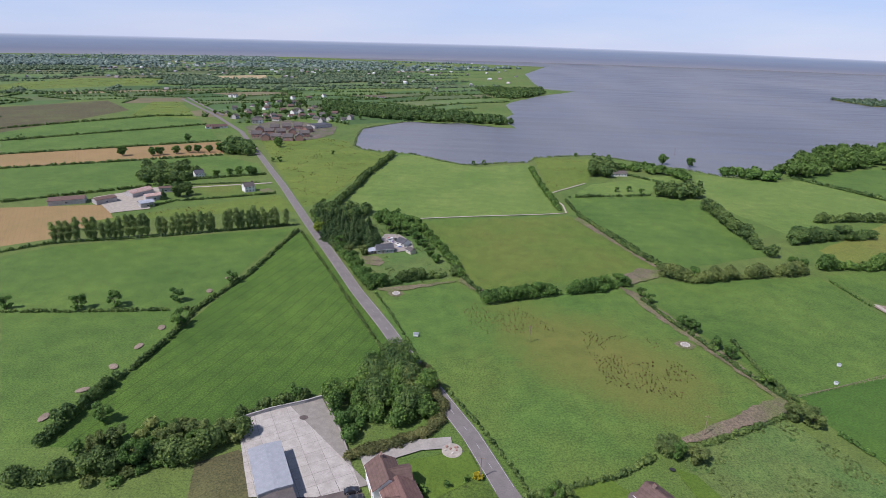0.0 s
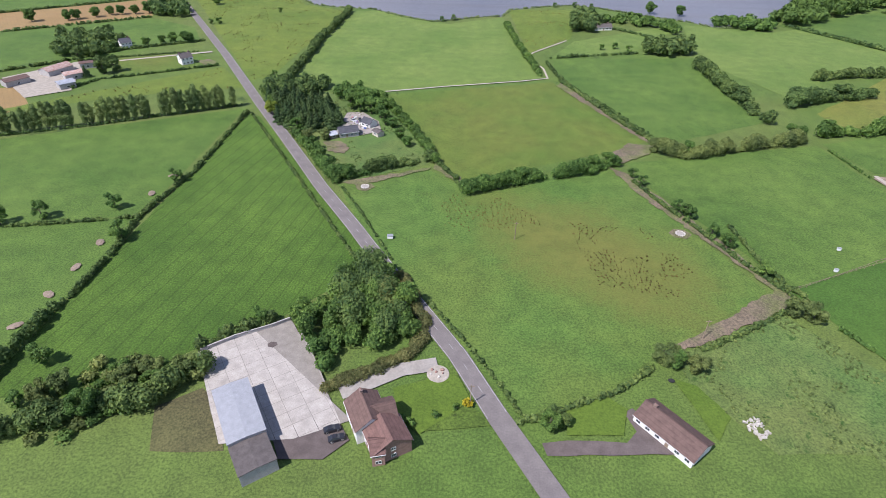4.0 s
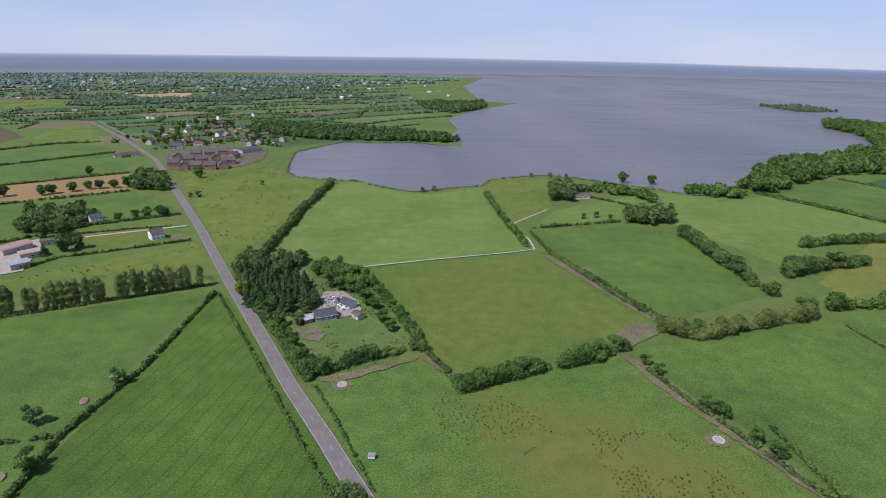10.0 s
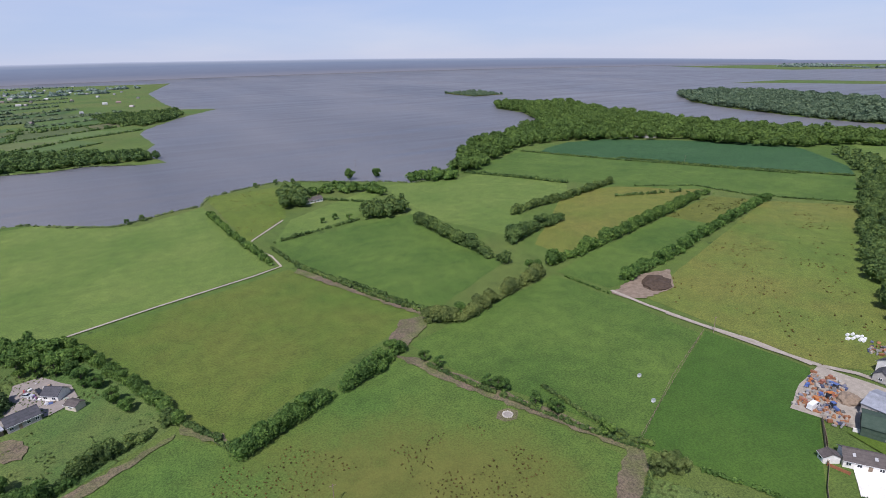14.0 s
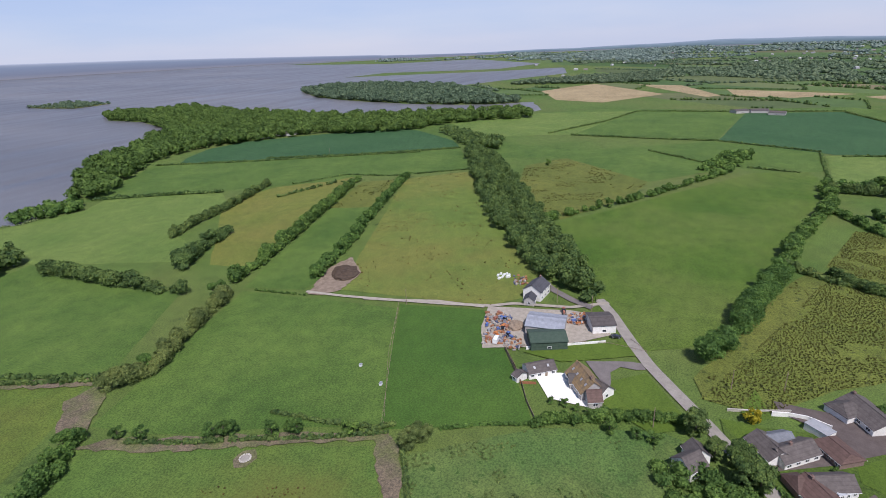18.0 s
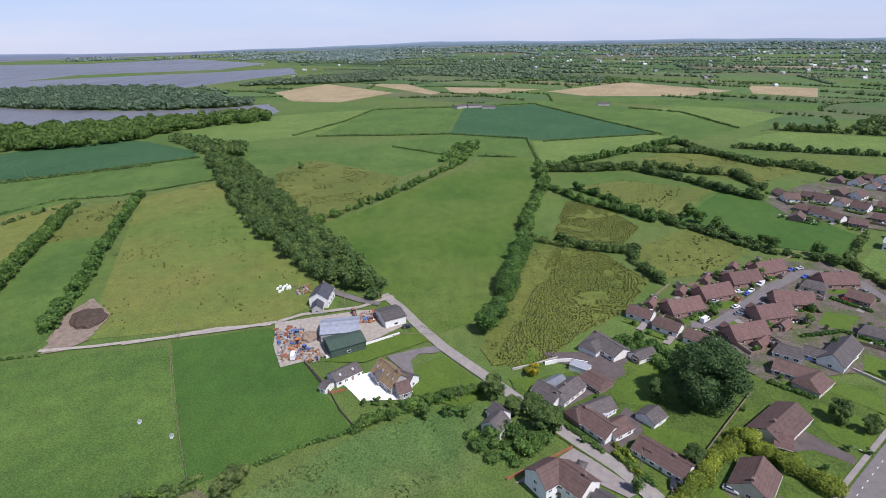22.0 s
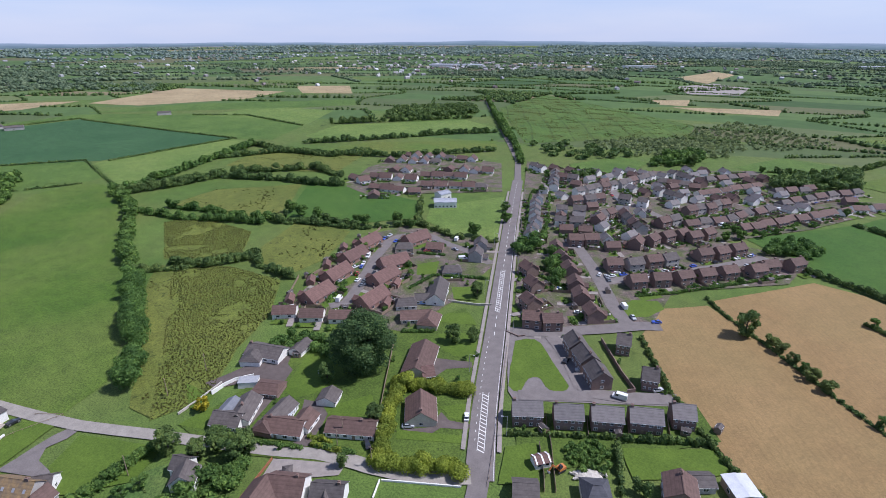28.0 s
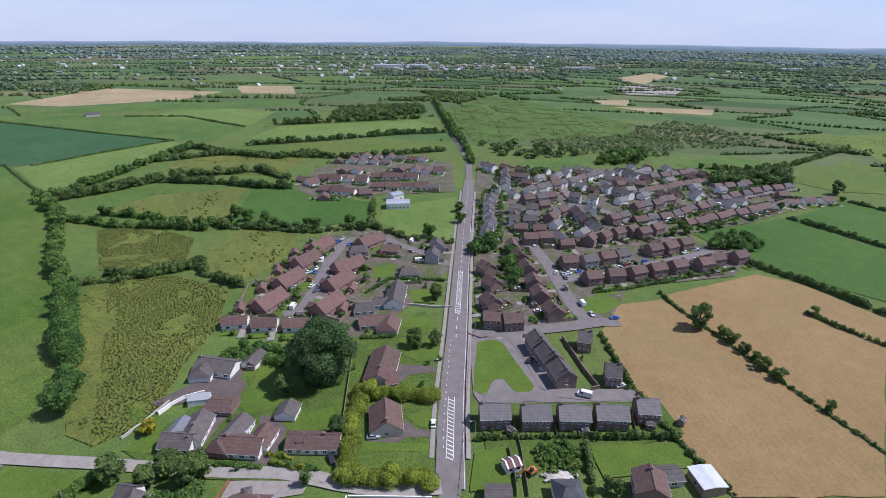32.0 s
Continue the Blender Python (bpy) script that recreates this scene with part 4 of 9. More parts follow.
LANES = [
    ("lane", [(96, -14.8), (104, -11.6), (113.9, -6.6), (126.3, 2.4), (136, 8.8), (145.5, 14.8), (161.5, 24.8), (173.2, 32.6), (185, 40.2), (198.8, 47.3), (210, 52.6), (222, 58), (236, 66)], 4.8, "lane", "narrow grey country lane"),
    ("lane_junction", [(72.5, -31.5), (78, -26.2), (84, -21.6), (91, -17.4), (97.5, -14.2), (106, -10.8)], 5.6, "lane", "lane joining the village street"),
    ("farm_track", [(233.7, 61.2), (223.7, 77.2), (219.3, 103.6), (213.7, 113.1), (209.3, 132.8), (205.3, 157.3), (201.7, 176.1)], 2.5, "gravel", "pale gravel farm track"),
    ("farm_track_west", [(211.8, 115.6), (210.4, 139.4), (204.8, 160.5), (200.8, 187.2), (199.4, 209)], 2.2, "gravel", "pale gravel track between fields"),
    ("shore_track", [(-53, 305.3), (-8.9, 320.1), (43.4, 335.3), (60.7, 342.1), (60, 363.8), (50.9, 392.1), (56.3, 403.9), (87.1, 441.8)], 1.5, "gravel", "thin pale gravel track to the shore house"),
    ("house_drive", [(226.1, 67.8), (231.5, 77.9), (239.6, 88.6), (246.4, 92.4), (236.6, 93.1)], 4.0, "asphalt", "curving drive to a new house"),
    ("estate_street", [(165.5, -162), (183.6, -167.5), (204.1, -168), (221, -171), (233, -166), (236.5, -154.7), (234.5, -147), (220.9, -123.5), (210.5, -109), (200.2, -95.3), (188.5, -76.8), (191.7, -68.7)], 6.0, "asphalt", "grey street between estate houses"),
    ("estate_street_east", [(113.2, -108), (101, -118.7), (83.4, -138.5), (72.9, -151.8), (65.7, -157.4)], 7.5, "asphalt", "grey estate street beside the green"),
    ("estate_street_north", [(74.7, -146.5), (90.1, -160.6), (104.1, -177.6), (120.9, -197), (140.3, -216.8), (151.3, -215.3)], 7.0, "asphalt", "grey street climbing between semis"),
    ("estate_street_row", [(107, -182.3), (95.5, -200.4), (82.8, -218), (64.5, -251.8), (51.5, -277.6)], 7.0, "asphalt", "grey street along a row of houses"),
    ("estate_street_top", [(97.8, -306.8), (79.4, -371.6), (53.4, -429.7), (30, -474.8)], 9.0, "asphalt", "wide pale grey estate street"),
    ("estate_street_mid", [(97.8, -306.8), (126.9, -309), (167.8, -331.2), (189.8, -356.9)], 7.0, "asphalt", "grey street in the dense estate"),
    ("mews", [(97.8, -117), (88.1, -110.4), (79.4, -102.8), (70.5, -93.9), (65.5, -92.6), (52.1, -99.6), (44.3, -107.2)], 6.0, "asphalt", "grey parking lane before brick houses"),
    ("mews_front", [(84.8, -73.6), (64.5, -90.5)], 5.5, "asphalt", "grey parking lane beside the green"),
    ("yard_drive", [(-0.3, 79.9), (-10.5, 77.2), (-18.4, 72.3), (-26.1, 68.1)], 5.0, "concrete", "pale concrete drive to a yard"),
    ("farm_lane_north", [(-187.6, 385.8), (-207.2, 376.4), (-244.7, 357.5)], 3.0, "gravel", "thin pale drive to a farm"),
    ("road_far_west", [(-660.9, 1063.9), (-444.2, 800.2)], 5.0, "asphalt", "distant grey road"),
]
for i, (nm, ln, w, mt, lb) in enumerate(LANES):
    tagged(ribbon(nm, ln, w, 0.475 + 0.004 * i, M[mt]), lb, "road", kind="structure")

AREAS = [
    ("yard", [(-70.7, 80.8), (-47.4, 96.4), (-36.9, 81.4), (-27.8, 65.1), (-21.4, 59.5), (-34.8, 53.1), (-52.9, 50.7)], "joint", "pale concrete yard of cast slabs with stains"),
    ("mews_ground", [(112.6, -104.9), (106, -113), (91.3, -121.4), (86, -119), (74.5, -106), (63.9, -96.4), (42.1, -113.1), (39.7, -105.8), (62, -88), (84.2, -70.1), (88.9, -72.9)], "asphalt", "mauve-grey tarmac round a green"),
    ("yard_apron", [(-40.6, 54.1), (-26.9, 62.1), (-20.9, 53.5), (-26.4, 47.8), (-37.1, 47.3)], "tar", "dark tarmac before a house"),
    ("farmyard", [(212.7, 114.1), (220.8, 76.9), (220.3, 67.5), (203.8, 56.5), (194.6, 67.3), (184.2, 85.3), (176.7, 104.7), (194.2, 111.1)], "gravel", "stony farmyard littered with machinery"),
    ("patio", [(166.1, 80.8), (170.6, 66.9), (152.1, 55.9), (152.3, 62.6), (152.8, 72.1)], "pavestone", "bright white paved patio"),
    ("house_forecourt", [(185.7, 42.8), (185.6, 47.3), (180.5, 63.5), (172.8, 58.7), (164.9, 53.5), (167.8, 52.4), (175.8, 53.6), (180.7, 50.5), (180.6, 44.8), (181.8, 41.5)], "asphalt", "grey tarmac forecourt"),
    ("farm_concrete", [(-300.3, 315), (-269.5, 357.8), (-241.3, 295.4), (-260.9, 280.2)], "gravel", "pale farm yard"),
    ("bung_drive", [(176.5, 0.5), (175.5, -8.9), (175.1, -19.0), (170.5, -24), (169.2, -33.4), (164.4, -27.8), (159.4, -26.9), (155, -20.3), (160.1, -13.6), (166.7, -8), (170, -1)], "tar", "dark tarmac drive between bungalows"),
    ("bung_drive_mid", [(146, 7), (152.5, -6), (158, -11), (154, -17.5), (150, -14), (146.2, -6.5), (141, 3.5)], "tar", "dark tarmac drive beside a bungalow"),
    ("bung_drive_east", [(140.4, -19.3), (130.7, -24.2), (119.1, -7.6), (121.8, -1.6)], "tar", "mauve-grey tarmac drive"),
    ("gable_drive", [(102.8, -32.2), (96.8, -39), (99.2, -47.6), (94.3, -46.1), (87.5, -49.5), (86.6, -46.9), (93.9, -41.3), (94.3, -36.1)], "tar", "dark tarmac drive and turning space"),
    ("brown_drive", [(119.8, -61.3), (126.2, -69.1), (110.9, -78.5), (108.2, -75.8), (115.1, -68.1), (115, -61.4)], "tar", "dark tarmac drive"),
    ("white_house_yard", [(110.6, 25), (122.8, 4.1), (104.3, -9.9), (102.4, -5.4), (108.7, 1.8), (111, 17.8)], "paving", "pale paved yard before a white house"),
    ("estate_ground", [(120.8, -122.6), (168.5, -192.2), (297.8, -393.7), (256.9, -380.5), (215.1, -348.2), (202.7, -402.2), (191.1, -434.5), (114.6, -503.3), (54, -433.4), (-2.5, -468.6), (41.6, -353.1), (77.8, -288.8), (31.6, -288.6), (33.4, -246.3), (75.2, -195.9), (69.1, -156), (98.6, -114.6)], "estate", "mixed paving and small gardens of an estate"),
    ("estate_ground_west", [(357.7, -209.4), (395.6, -266.7), (407.4, -355.9), (310.5, -367), (249.4, -286.2), (281.8, -249.6), (324.7, -204.8)], "estate", "paving and gardens round white houses"),
    ("estate_ground_red", [(198.2, -43.4), (212.9, -65), (253.9, -142.9), (246.5, -175.4), (212.7, -181.9), (184.2, -191.8), (162.7, -159.2), (151.1, -113.1), (148.5, -76), (171.2, -64.3)], "estate", "paving and gardens between brick bungalows"),
    ("cottage_yard", [(-62.9, 270.4), (-53.9, 272.1), (-42.8, 258.9), (-39.3, 245.2), (-48.5, 239.8), (-63.7, 240.4)], "paving", "grey paved yard of a cottage among trees"),
    ("straw_patch", [(-67.6, 229.8), (-58, 230.4), (-52.8, 223.1), (-53.9, 216.4), (-62.7, 218.6)], "mudgrass", "dry bleached grass in a garden"),
    ("village_ground", [(-300.5, 593), (-245.2, 597.7), (-226.6, 615.9), (-217, 660), (-233.8, 732.9), (-338.8, 781.5), (-356.1, 692.7)], "estate", "bare ground round new houses"),
    ("bungalow_ground", [(27.1, 55.1), (33.5, 56.2), (48.4, 56.3), (51.6, 59.8), (49.6, 65.6), (52.2, 67.1), (64.2, 54.1), (28, 51.6)], "tar", "dark tarmac before a long bungalow"),
    ("heap_ground", [(196.9, 206.5), (227.7, 215.6), (248.5, 211.7), (230, 194.5), (206.7, 192.5), (198.3, 198.6)], "mud", "trampled earth round a heap"),
    ("field_edge_north", [(91, 238.9), (104.8, 235.8), (98.2, 225.7), (76.1, 211.3), (76.2, 221.1)], "mudgrass", "bare earth in a field gateway"),
    ("field_edge_west", [(-49.2, 186.8), (-10, 204.3), (-11, 201.5), (-42, 184.2)], "mudgrass", "bare earth below a garden hedge"),
    ("field_edge_gate", [(-7.8, 210.1), (4.3, 195.6), (4.3, 188), (-8.7, 202.9)], "mudgrass", "bare earth in a gateway"),
    ("field_edge_track", [(74.6, 210.9), (82.9, 202.9), (118.2, 117.1), (100.5, 108.3), (97.6, 109.6), (112.7, 119.6), (93.1, 162.3), (82.1, 185.8)], "mudgrass", "worn strip of earth along a fence"),
    ("field_edge_south", [(79.7, 96.6), (113.6, 119.9), (116.3, 115.3), (110.6, 108.9), (79.1, 91.9), (65, 87.8)], "mudgrass", "worn strip of earth along a ditch"),
    ("field_edge_middle", [(68.2, 332.9), (106.8, 239.7), (101.8, 237.2), (64.2, 327.3)], "mudgrass", "worn strip of earth along a hedge"),
    ("house_yard_west", [(-190, 361), (-183, 368), (-172, 358), (-178, 352)], "mudgrass", "bare earth beside a white house"),
    ("quarry_far", [(474.6, -1267), (436.4, -1403.7), (338, -1341.2), (312.3, -1172.8), (397.2, -1123.3)], "concrete", "pale quarry far off"),
]
for i, (nm, pts, mt, lb) in enumerate(AREAS):
    tagged(sheet(nm, ragged(pts, *((2.2, 0.8) if "mud" in mt else (5, 0.25))), 0.375 + 0.003 * i, M[mt]), lb, "ground", kind="structure")

# ---- hedges, woods and trees ----
HEDGES = [  # line, height, width, leaves, gaps
    ([(-120, 268.5), (-119.4, 193.8), (-124.9, 153.1), (-122, 126.1), (-122.4, 104.8), (-123.2, 98)], 1.6, 1.8, "leaf_dark", 0.1),
    ([(-123.3, 96.5), (-124.1, 73.1), (-123.6, 61.3)], 3.6, 3.6, "leaf_dark", 0.05),
    ([(-124.6, 152.6), (-148.5, 147.1), (-179.5, 141), (-208.3, 136.4)], 1.3, 1.5, "leaf_dark", 0.25),
    ([(-52.2, 95.7), (-62.6, 88.8), (-70.5, 82.3)], 2.6, 2.6, "leaf_dark", 0.1),
    ([(-65.8, 74.6), (-77.1, 61.7), (-95.9, 55.7), (-114.5, 48.8), (-121.8, 45.7)], 5.0, 5.5, "leaf_dark", 0.0),
    ([(-270, 201.1), (-253.4, 218.3), (-194.2, 243.5), (-127.2, 279.3)], 1.4, 1.6, "leaf_dark", 0.2),
    ([(-243, 300), (-236, 318), (-222, 324), (-171, 353)], 1.3, 1.6, "leaf_dark", 0.1),
    ([(-252, 366), (-222, 378), (-199, 386)], 0.9, 1.2, "leaf_dark", 0.1),
    ([(-354.5, 289.7), (-288.1, 348), (-257.6, 385.2), (-206.6, 416.8)], 1.6, 2.2, "leaf_dark", 0.1),
    ([(-447.7, 387.4), (-372.1, 436.5), (-286.8, 493)], 1.6, 2.0, "leaf_dark", 0.2),
    ([(-501.9, 444.3), (-421.5, 504.5), (-332.1, 574.5)], 1.6, 2.0, "leaf_dark", 0.1),
    ([(-567.4, 513), (-417.7, 698.3)], 1.8, 2.2, "leaf_dark", 0.1),
    ([(-643.8, 593.1), (-537.3, 762.9), (-489.2, 785.7)], 2.0, 2.5, "leaf_dark", 0.1),
    ([(-112.8, 313.7), (-112.5, 361.4), (-113.8, 431.1), (-109.4, 533.2)], 4.0, 4.5, "leaf_dark", 0.05),
    ([(39.7, 494.8), (44.8, 434.8), (51, 387), (56, 348)], 3.5, 4.0, "leaf", 0.25),
    ([(63.7, 379.1), (67.6, 348.5), (76.1, 316.1), (91, 270.7), (104.3, 240.4)], 1.7, 2.2, "leaf_dark", 0.1),
    ([(68.2, 389.2), (102.3, 399.5), (137.7, 408.7)], 1.8, 2.2, "leaf_dark", 0.3),
    ([(172.8, 380.7), (172.4, 343), (174.4, 302.3), (176, 269.4)], 6.0, 7.0, "leaf_dark", 0.0),
    ([(129.1, 492.6), (160.4, 458.8), (179.8, 444.6)], 1.6, 2.0, "leaf_dark", 0.1),
    ([(306.7, 499.4), (323.1, 466.5), (349.5, 411.4)], 2.2, 3.0, "leaf_dark", 0.1),
    ([(197.1, 296.7), (230, 313.4), (262.4, 319.6)], 6.5, 8.0, "leaf_dark", 0.0),
    ([(242.5, 352.6), (275.1, 361.5), (306.8, 365.1), (382.4, 384.9)], 4.5, 5.0, "leaf_dark", 0.1),
    ([(7.6, 179.8), (15.1, 184.3), (28.7, 191), (45.8, 196.8), (65.6, 205), (81, 213.3)], 4.6, 5.2, "leaf", 0.05),
    ([(102.1, 230.4), (114.6, 222.5), (137.4, 231), (164.5, 239.9), (185.3, 247.4)], 5.0, 6.0, "leaf_pale", 0.0),
    ([(197.3, 254.9), (213.7, 257.1), (265.7, 269.2), (339.8, 288.8), (414.6, 309.9)], 5.5, 6.0, "leaf", 0.0),
    ([(216.1, 215.3), (239.5, 218.7), (271.3, 227.1), (340.1, 245.3), (386.5, 257.6), (435.8, 269)], 5.0, 5.5, "leaf", 0.1),
    ([(348.3, 348), (405, 327.2), (423.3, 305.5)], 1.8, 2.5, "leaf_dark", 0.4),
    ([(297.1, 510.8), (322.4, 465.8), (352.8, 410.7)], 1.8, 2.5, "leaf_dark", 0.1),
    ([(424.9, 579.4), (471.2, 473), (522.5, 377.2), (555, 309.7)], 1.6, 2.2, "leaf_dark", 0.0),
    ([(83.1, 196.9), (88.8, 179.6), (100, 154.7), (107.3, 136.5), (117.2, 116.8)], 1.5, 1.8, "leaf_dark", 0.1),
    ([(192.3, 236.8), (195.7, 207.1)], 0.9, 1.0, "leaf", 0.3),
    ([(68.3, 336.2), (90.9, 285.4), (106.8, 239.7)], 1.5, 1.8, "leaf_dark", 0.05),
    ([(-42, 196.7), (-26.7, 204.3), (-8.3, 212.6)], 4.0, 4.5, "leaf_dark", 0.0),
    ([(-64.5, 207), (-60, 199), (-54.5, 190.5), (-47, 191.5), (-38, 196)], 4.6, 5.0, "leaf", 0.0),
    ([(-8.4, 210.7), (1.1, 195.2), (7.6, 179.8)], 1.8, 2.2, "leaf_dark", 0.1),
    ([(-51.4, 186.8), (-75.8, 224.1), (-100, 265), (-120.7, 301.8)], 3.0, 3.5, "leaf", 0.15),
    ([(-47.9, 299.6), (-18.3, 237.1), (-7.8, 210.1)], 3.6, 4.2, "leaf", 0.05),
    ([(-116.3, 264.5), (-75.5, 199.1), (-47.1, 152.5), (-33, 129.8)], 1.0, 1.3, "leaf_dark", 0.2),
    ([(-48.3, 182.9), (-35.4, 160.3), (-19.7, 130)], 0.8, 1.0, "leaf_dark", 0.25),
    ([(-5, 107.6), (6.1, 91.8), (17.3, 73.2), (23.5, 61.5)], 0.9, 1.1, "leaf_dark", 0.25),
    ([(78.4, 89.7), (94.5, 98.4), (111.3, 108.4)], 1.4, 1.6, "leaf_dark", 0.05),
    ([(21.9, 60.9), (34.7, 66.1), (48.2, 71.6), (61.8, 81.8)], 1.5, 1.8, "leaf_dark", 0.1),
    ([(112.8, 160.2), (114.5, 139.3), (117.8, 122.1), (121.4, 116.6)], 1.3, 1.6, "leaf_dark", 0.1),
    ([(125, 101.1), (132.3, 87.4), (137.3, 73.2)], 1.0, 1.2, "leaf", 0.1),
    ([(137.3, 73.2), (146.9, 54.6), (152.6, 36.5), (155.5, 24)], 2.8, 3.2, "leaf", 0.0),
    ([(486.3, 474.1), (528.1, 373.3), (587.4, 272.8)], 1.5, 2.2, "leaf_dark", 0.0),
    ([(390.9, 364.4), (436.4, 332.6), (442.4, 286.8), (486, 222.1)], 0.9, 1.2, "leaf_dark", 0.3),
    ([(482.9, -68.9), (424.6, -62.7), (341.2, -29.4), (309.1, -21)], 6.0, 7.5, "leaf", 0.0),
    ([(299.5, -19.1), (265.9, -7.7), (220.3, 8.8), (194.9, 20)], 7.0, 9.0, "leaf", 0.0),
    ([(341.2, 118.5), (370.8, 98.5), (397.3, 75), (436.1, 48.3), (525.8, -8.6)], 4.5, 5.0, "leaf", 0.35),
    ([(486.3, -77.4), (503.7, -124.5), (537.4, -180.4), (574.5, -248.9)], 5.0, 6.0, "leaf", 0.05),
    ([(469.7, -70.9), (464.4, -117), (466.3, -172.4), (442.4, -204.8), (428.3, -229.6), (384, -224.6)], 5.0, 6.5, "leaf_dark", 0.0),
    ([(416, -62.9), (376, -75.9), (337.6, -102.1), (323.2, -110.9)], 4.0, 5.0, "leaf", 0.05),
    ([(304.2, -20.1), (289, -36.9), (278.6, -63), (273.3, -80)], 3.5, 4.0, "leaf_dark", 0.05),
    ([(577.4, -250.3), (519.9, -250.2), (458.8, -271.7), (452.9, -320.8)], 4.0, 5.0, "leaf_dark", 0.05),
    ([(322.7, -117.9), (306.5, -124.4), (290.5, -146.2), (272.7, -151.5)], 4.0, 5.0, "leaf_dark", 0.1),
    ([(930.7, -174.3), (741.4, -222.4), (628, -255)], 1.4, 2.0, "leaf_dark", 0.0),
    ([(692.4, 162.5), (679.8, 60.6), (677.3, -3.2), (628.7, -91.8), (504.9, -76.5)], 1.4, 2.0, "leaf_dark", 0.0),
    ([(609, -106.8), (621.7, -181.2), (629, -249)], 1.4, 2.0, "leaf_dark", 0.0),
    ([(701.6, 193.4), (811, 137.8), (928.5, 101.6), (930, -50.9), (945.4, -177.6)], 1.4, 2.0, "leaf_dark", 0.1),
    ([(857, -305.7), (794.3, -362), (648.1, -364.2)], 1.6, 2.2, "leaf_dark", 0.0),
    ([(608.2, 66.2), (555.2, 11.9), (532.1, -60.2)], 1.2, 1.8, "leaf_dark", 0.1),
    ([(299, -38.7), (282, -49.7), (272.4, -74.9), (249.4, -70), (230.7, -75.7)], 3.6, 4.2, "leaf_dark", 0.1),
    ([(318.3, -122), (289.2, -136.6), (263.9, -151.5), (242.9, -183.7)], 3.0, 4.0, "leaf_dark", 0.25),
    ([(281, -223.2), (244.1, -182.2), (207.7, -178.9), (182.1, -190.4)], 3.0, 3.5, "leaf_dark", 0.1),
    ([(409.1, -83.2), (379.7, -97), (339.8, -110.5), (320.5, -123.3)], 4.0, 5.0, "leaf", 0.1),
    ([(478.3, -96.6), (463.9, -152), (413.4, -184.1), (387.1, -192.8), (359.2, -208.2)], 5.0, 6.0, "leaf_dark", 0.05),
    ([(540.2, -293.8), (501.8, -356.8), (455.8, -455.1), (420.2, -502.5)], 5.0, 6.0, "leaf_dark", 0.0),
    ([(629.7, -399.3), (583.8, -476.8), (522.2, -575.3)], 6.0, 7.0, "leaf_dark", 0.0),
    ([(538.9, -188.1), (517.4, -247), (407.6, -317.3), (351.7, -410.4)], 4.0, 5.0, "leaf_dark", 0.15),
    ([(389.1, -483.6), (524.4, -635.7), (639, -766.2)], 6.0, 6.0, "leaf", 0.1),
    ([(294.7, -379.6), (359.8, -457.7), (501.8, -619.7)], 5.0, 6.0, "leaf", 0.1),
    ([(59.7, -199.8), (47.7, -187.8), (21.7, -168.3), (-3.3, -148), (-31.4, -127.5)], 1.2, 1.4, "leaf_dark", 0.1),
    ([(28.7, -269.5), (3, -261), (-17.3, -251.8), (-32.6, -241.7)], 2.6, 3.0, "leaf_dark", 0.0),
    ([(22.1, -379.7), (-7.2, -367.1), (-33.7, -351.9)], 2.4, 3.0, "leaf_dark", 0.0),
    ([(-1.7, -221.2), (-14.3, -214.3), (-32.3, -207.3)], 1.6, 1.6, "leaf_dark", 0.1),
    ([(-6.7, -459.8), (-34.7, -446.9)], 2.4, 3.0, "leaf_dark", 0.0),
    ([(68.7, -142.5), (45.9, -114.6), (29.9, -98.9), (15.4, -87.2), (3.7, -79.6)], 1.6, 1.6, "leaf_dark", 0.05),
    ([(104.7, -505.4), (64.4, -532.5), (40.1, -573.8), (-1.9, -717)], 3.5, 4.0, "leaf_dark", 0.1),
    ([(46.5, -75.9), (35, -85.7), (22.4, -95)], 2.2, 1.6, "leaf_dark", 0.0),
    ([(46.7, -74.1), (40, -62.6), (36, -55)], 2.2, 1.8, "leaf_dark", 0.0),
    ([(76.2, -53.1), (67.2, -60.7), (48.4, -75.8)], 1.8, 1.2, "leaf_dark", 0.1),
    ([(119.1, -7.6), (112.6, -9.9), (106.7, -13.7)], 1.6, 1.4, "leaf_gold", 0.0),
    ([(123, -8.8), (114.9, -12.6)], 1.4, 1.2, "leaf_gold", 0.0),
]
for ln, h, w, mt, gp in HEDGES:
    near = min(math.hypot(x, y) for x, y in ln)
    hedge(ln, h, w, mt, 0.62 if near < 260 else 0.95 if near < 480 else 1.7, gp, 1.25 if near < 480 else 1.0,
          label={"leaf": "uneven green field hedge", "leaf_dark": "dark green overgrown field hedge", "leaf_pale": "grey-green willow hedge", "leaf_gold": "clipped golden-green hedge"}[mt])

# reeds along the bay
hedge(shore_bay, 1.0, 2.6, "leaf_scrub", 1.2, 0.35, 0.8, 0.5, "pale reeds and low scrub along the water's edge", "reeds")

# the broad clipped hedge at the corner of the drive
hedge([(-30.2, 69.4), (-17.8, 76.4), (-8.5, 83.5), (-5.6, 87.6), (-5.2, 95), (-10.8, 112.1), (-15.7, 121.5)], 2.4, 3.4, "leaf_olive", 0.42, 0, 1.6, 0.1, "broad clipped olive-brown hedge beside a drive")

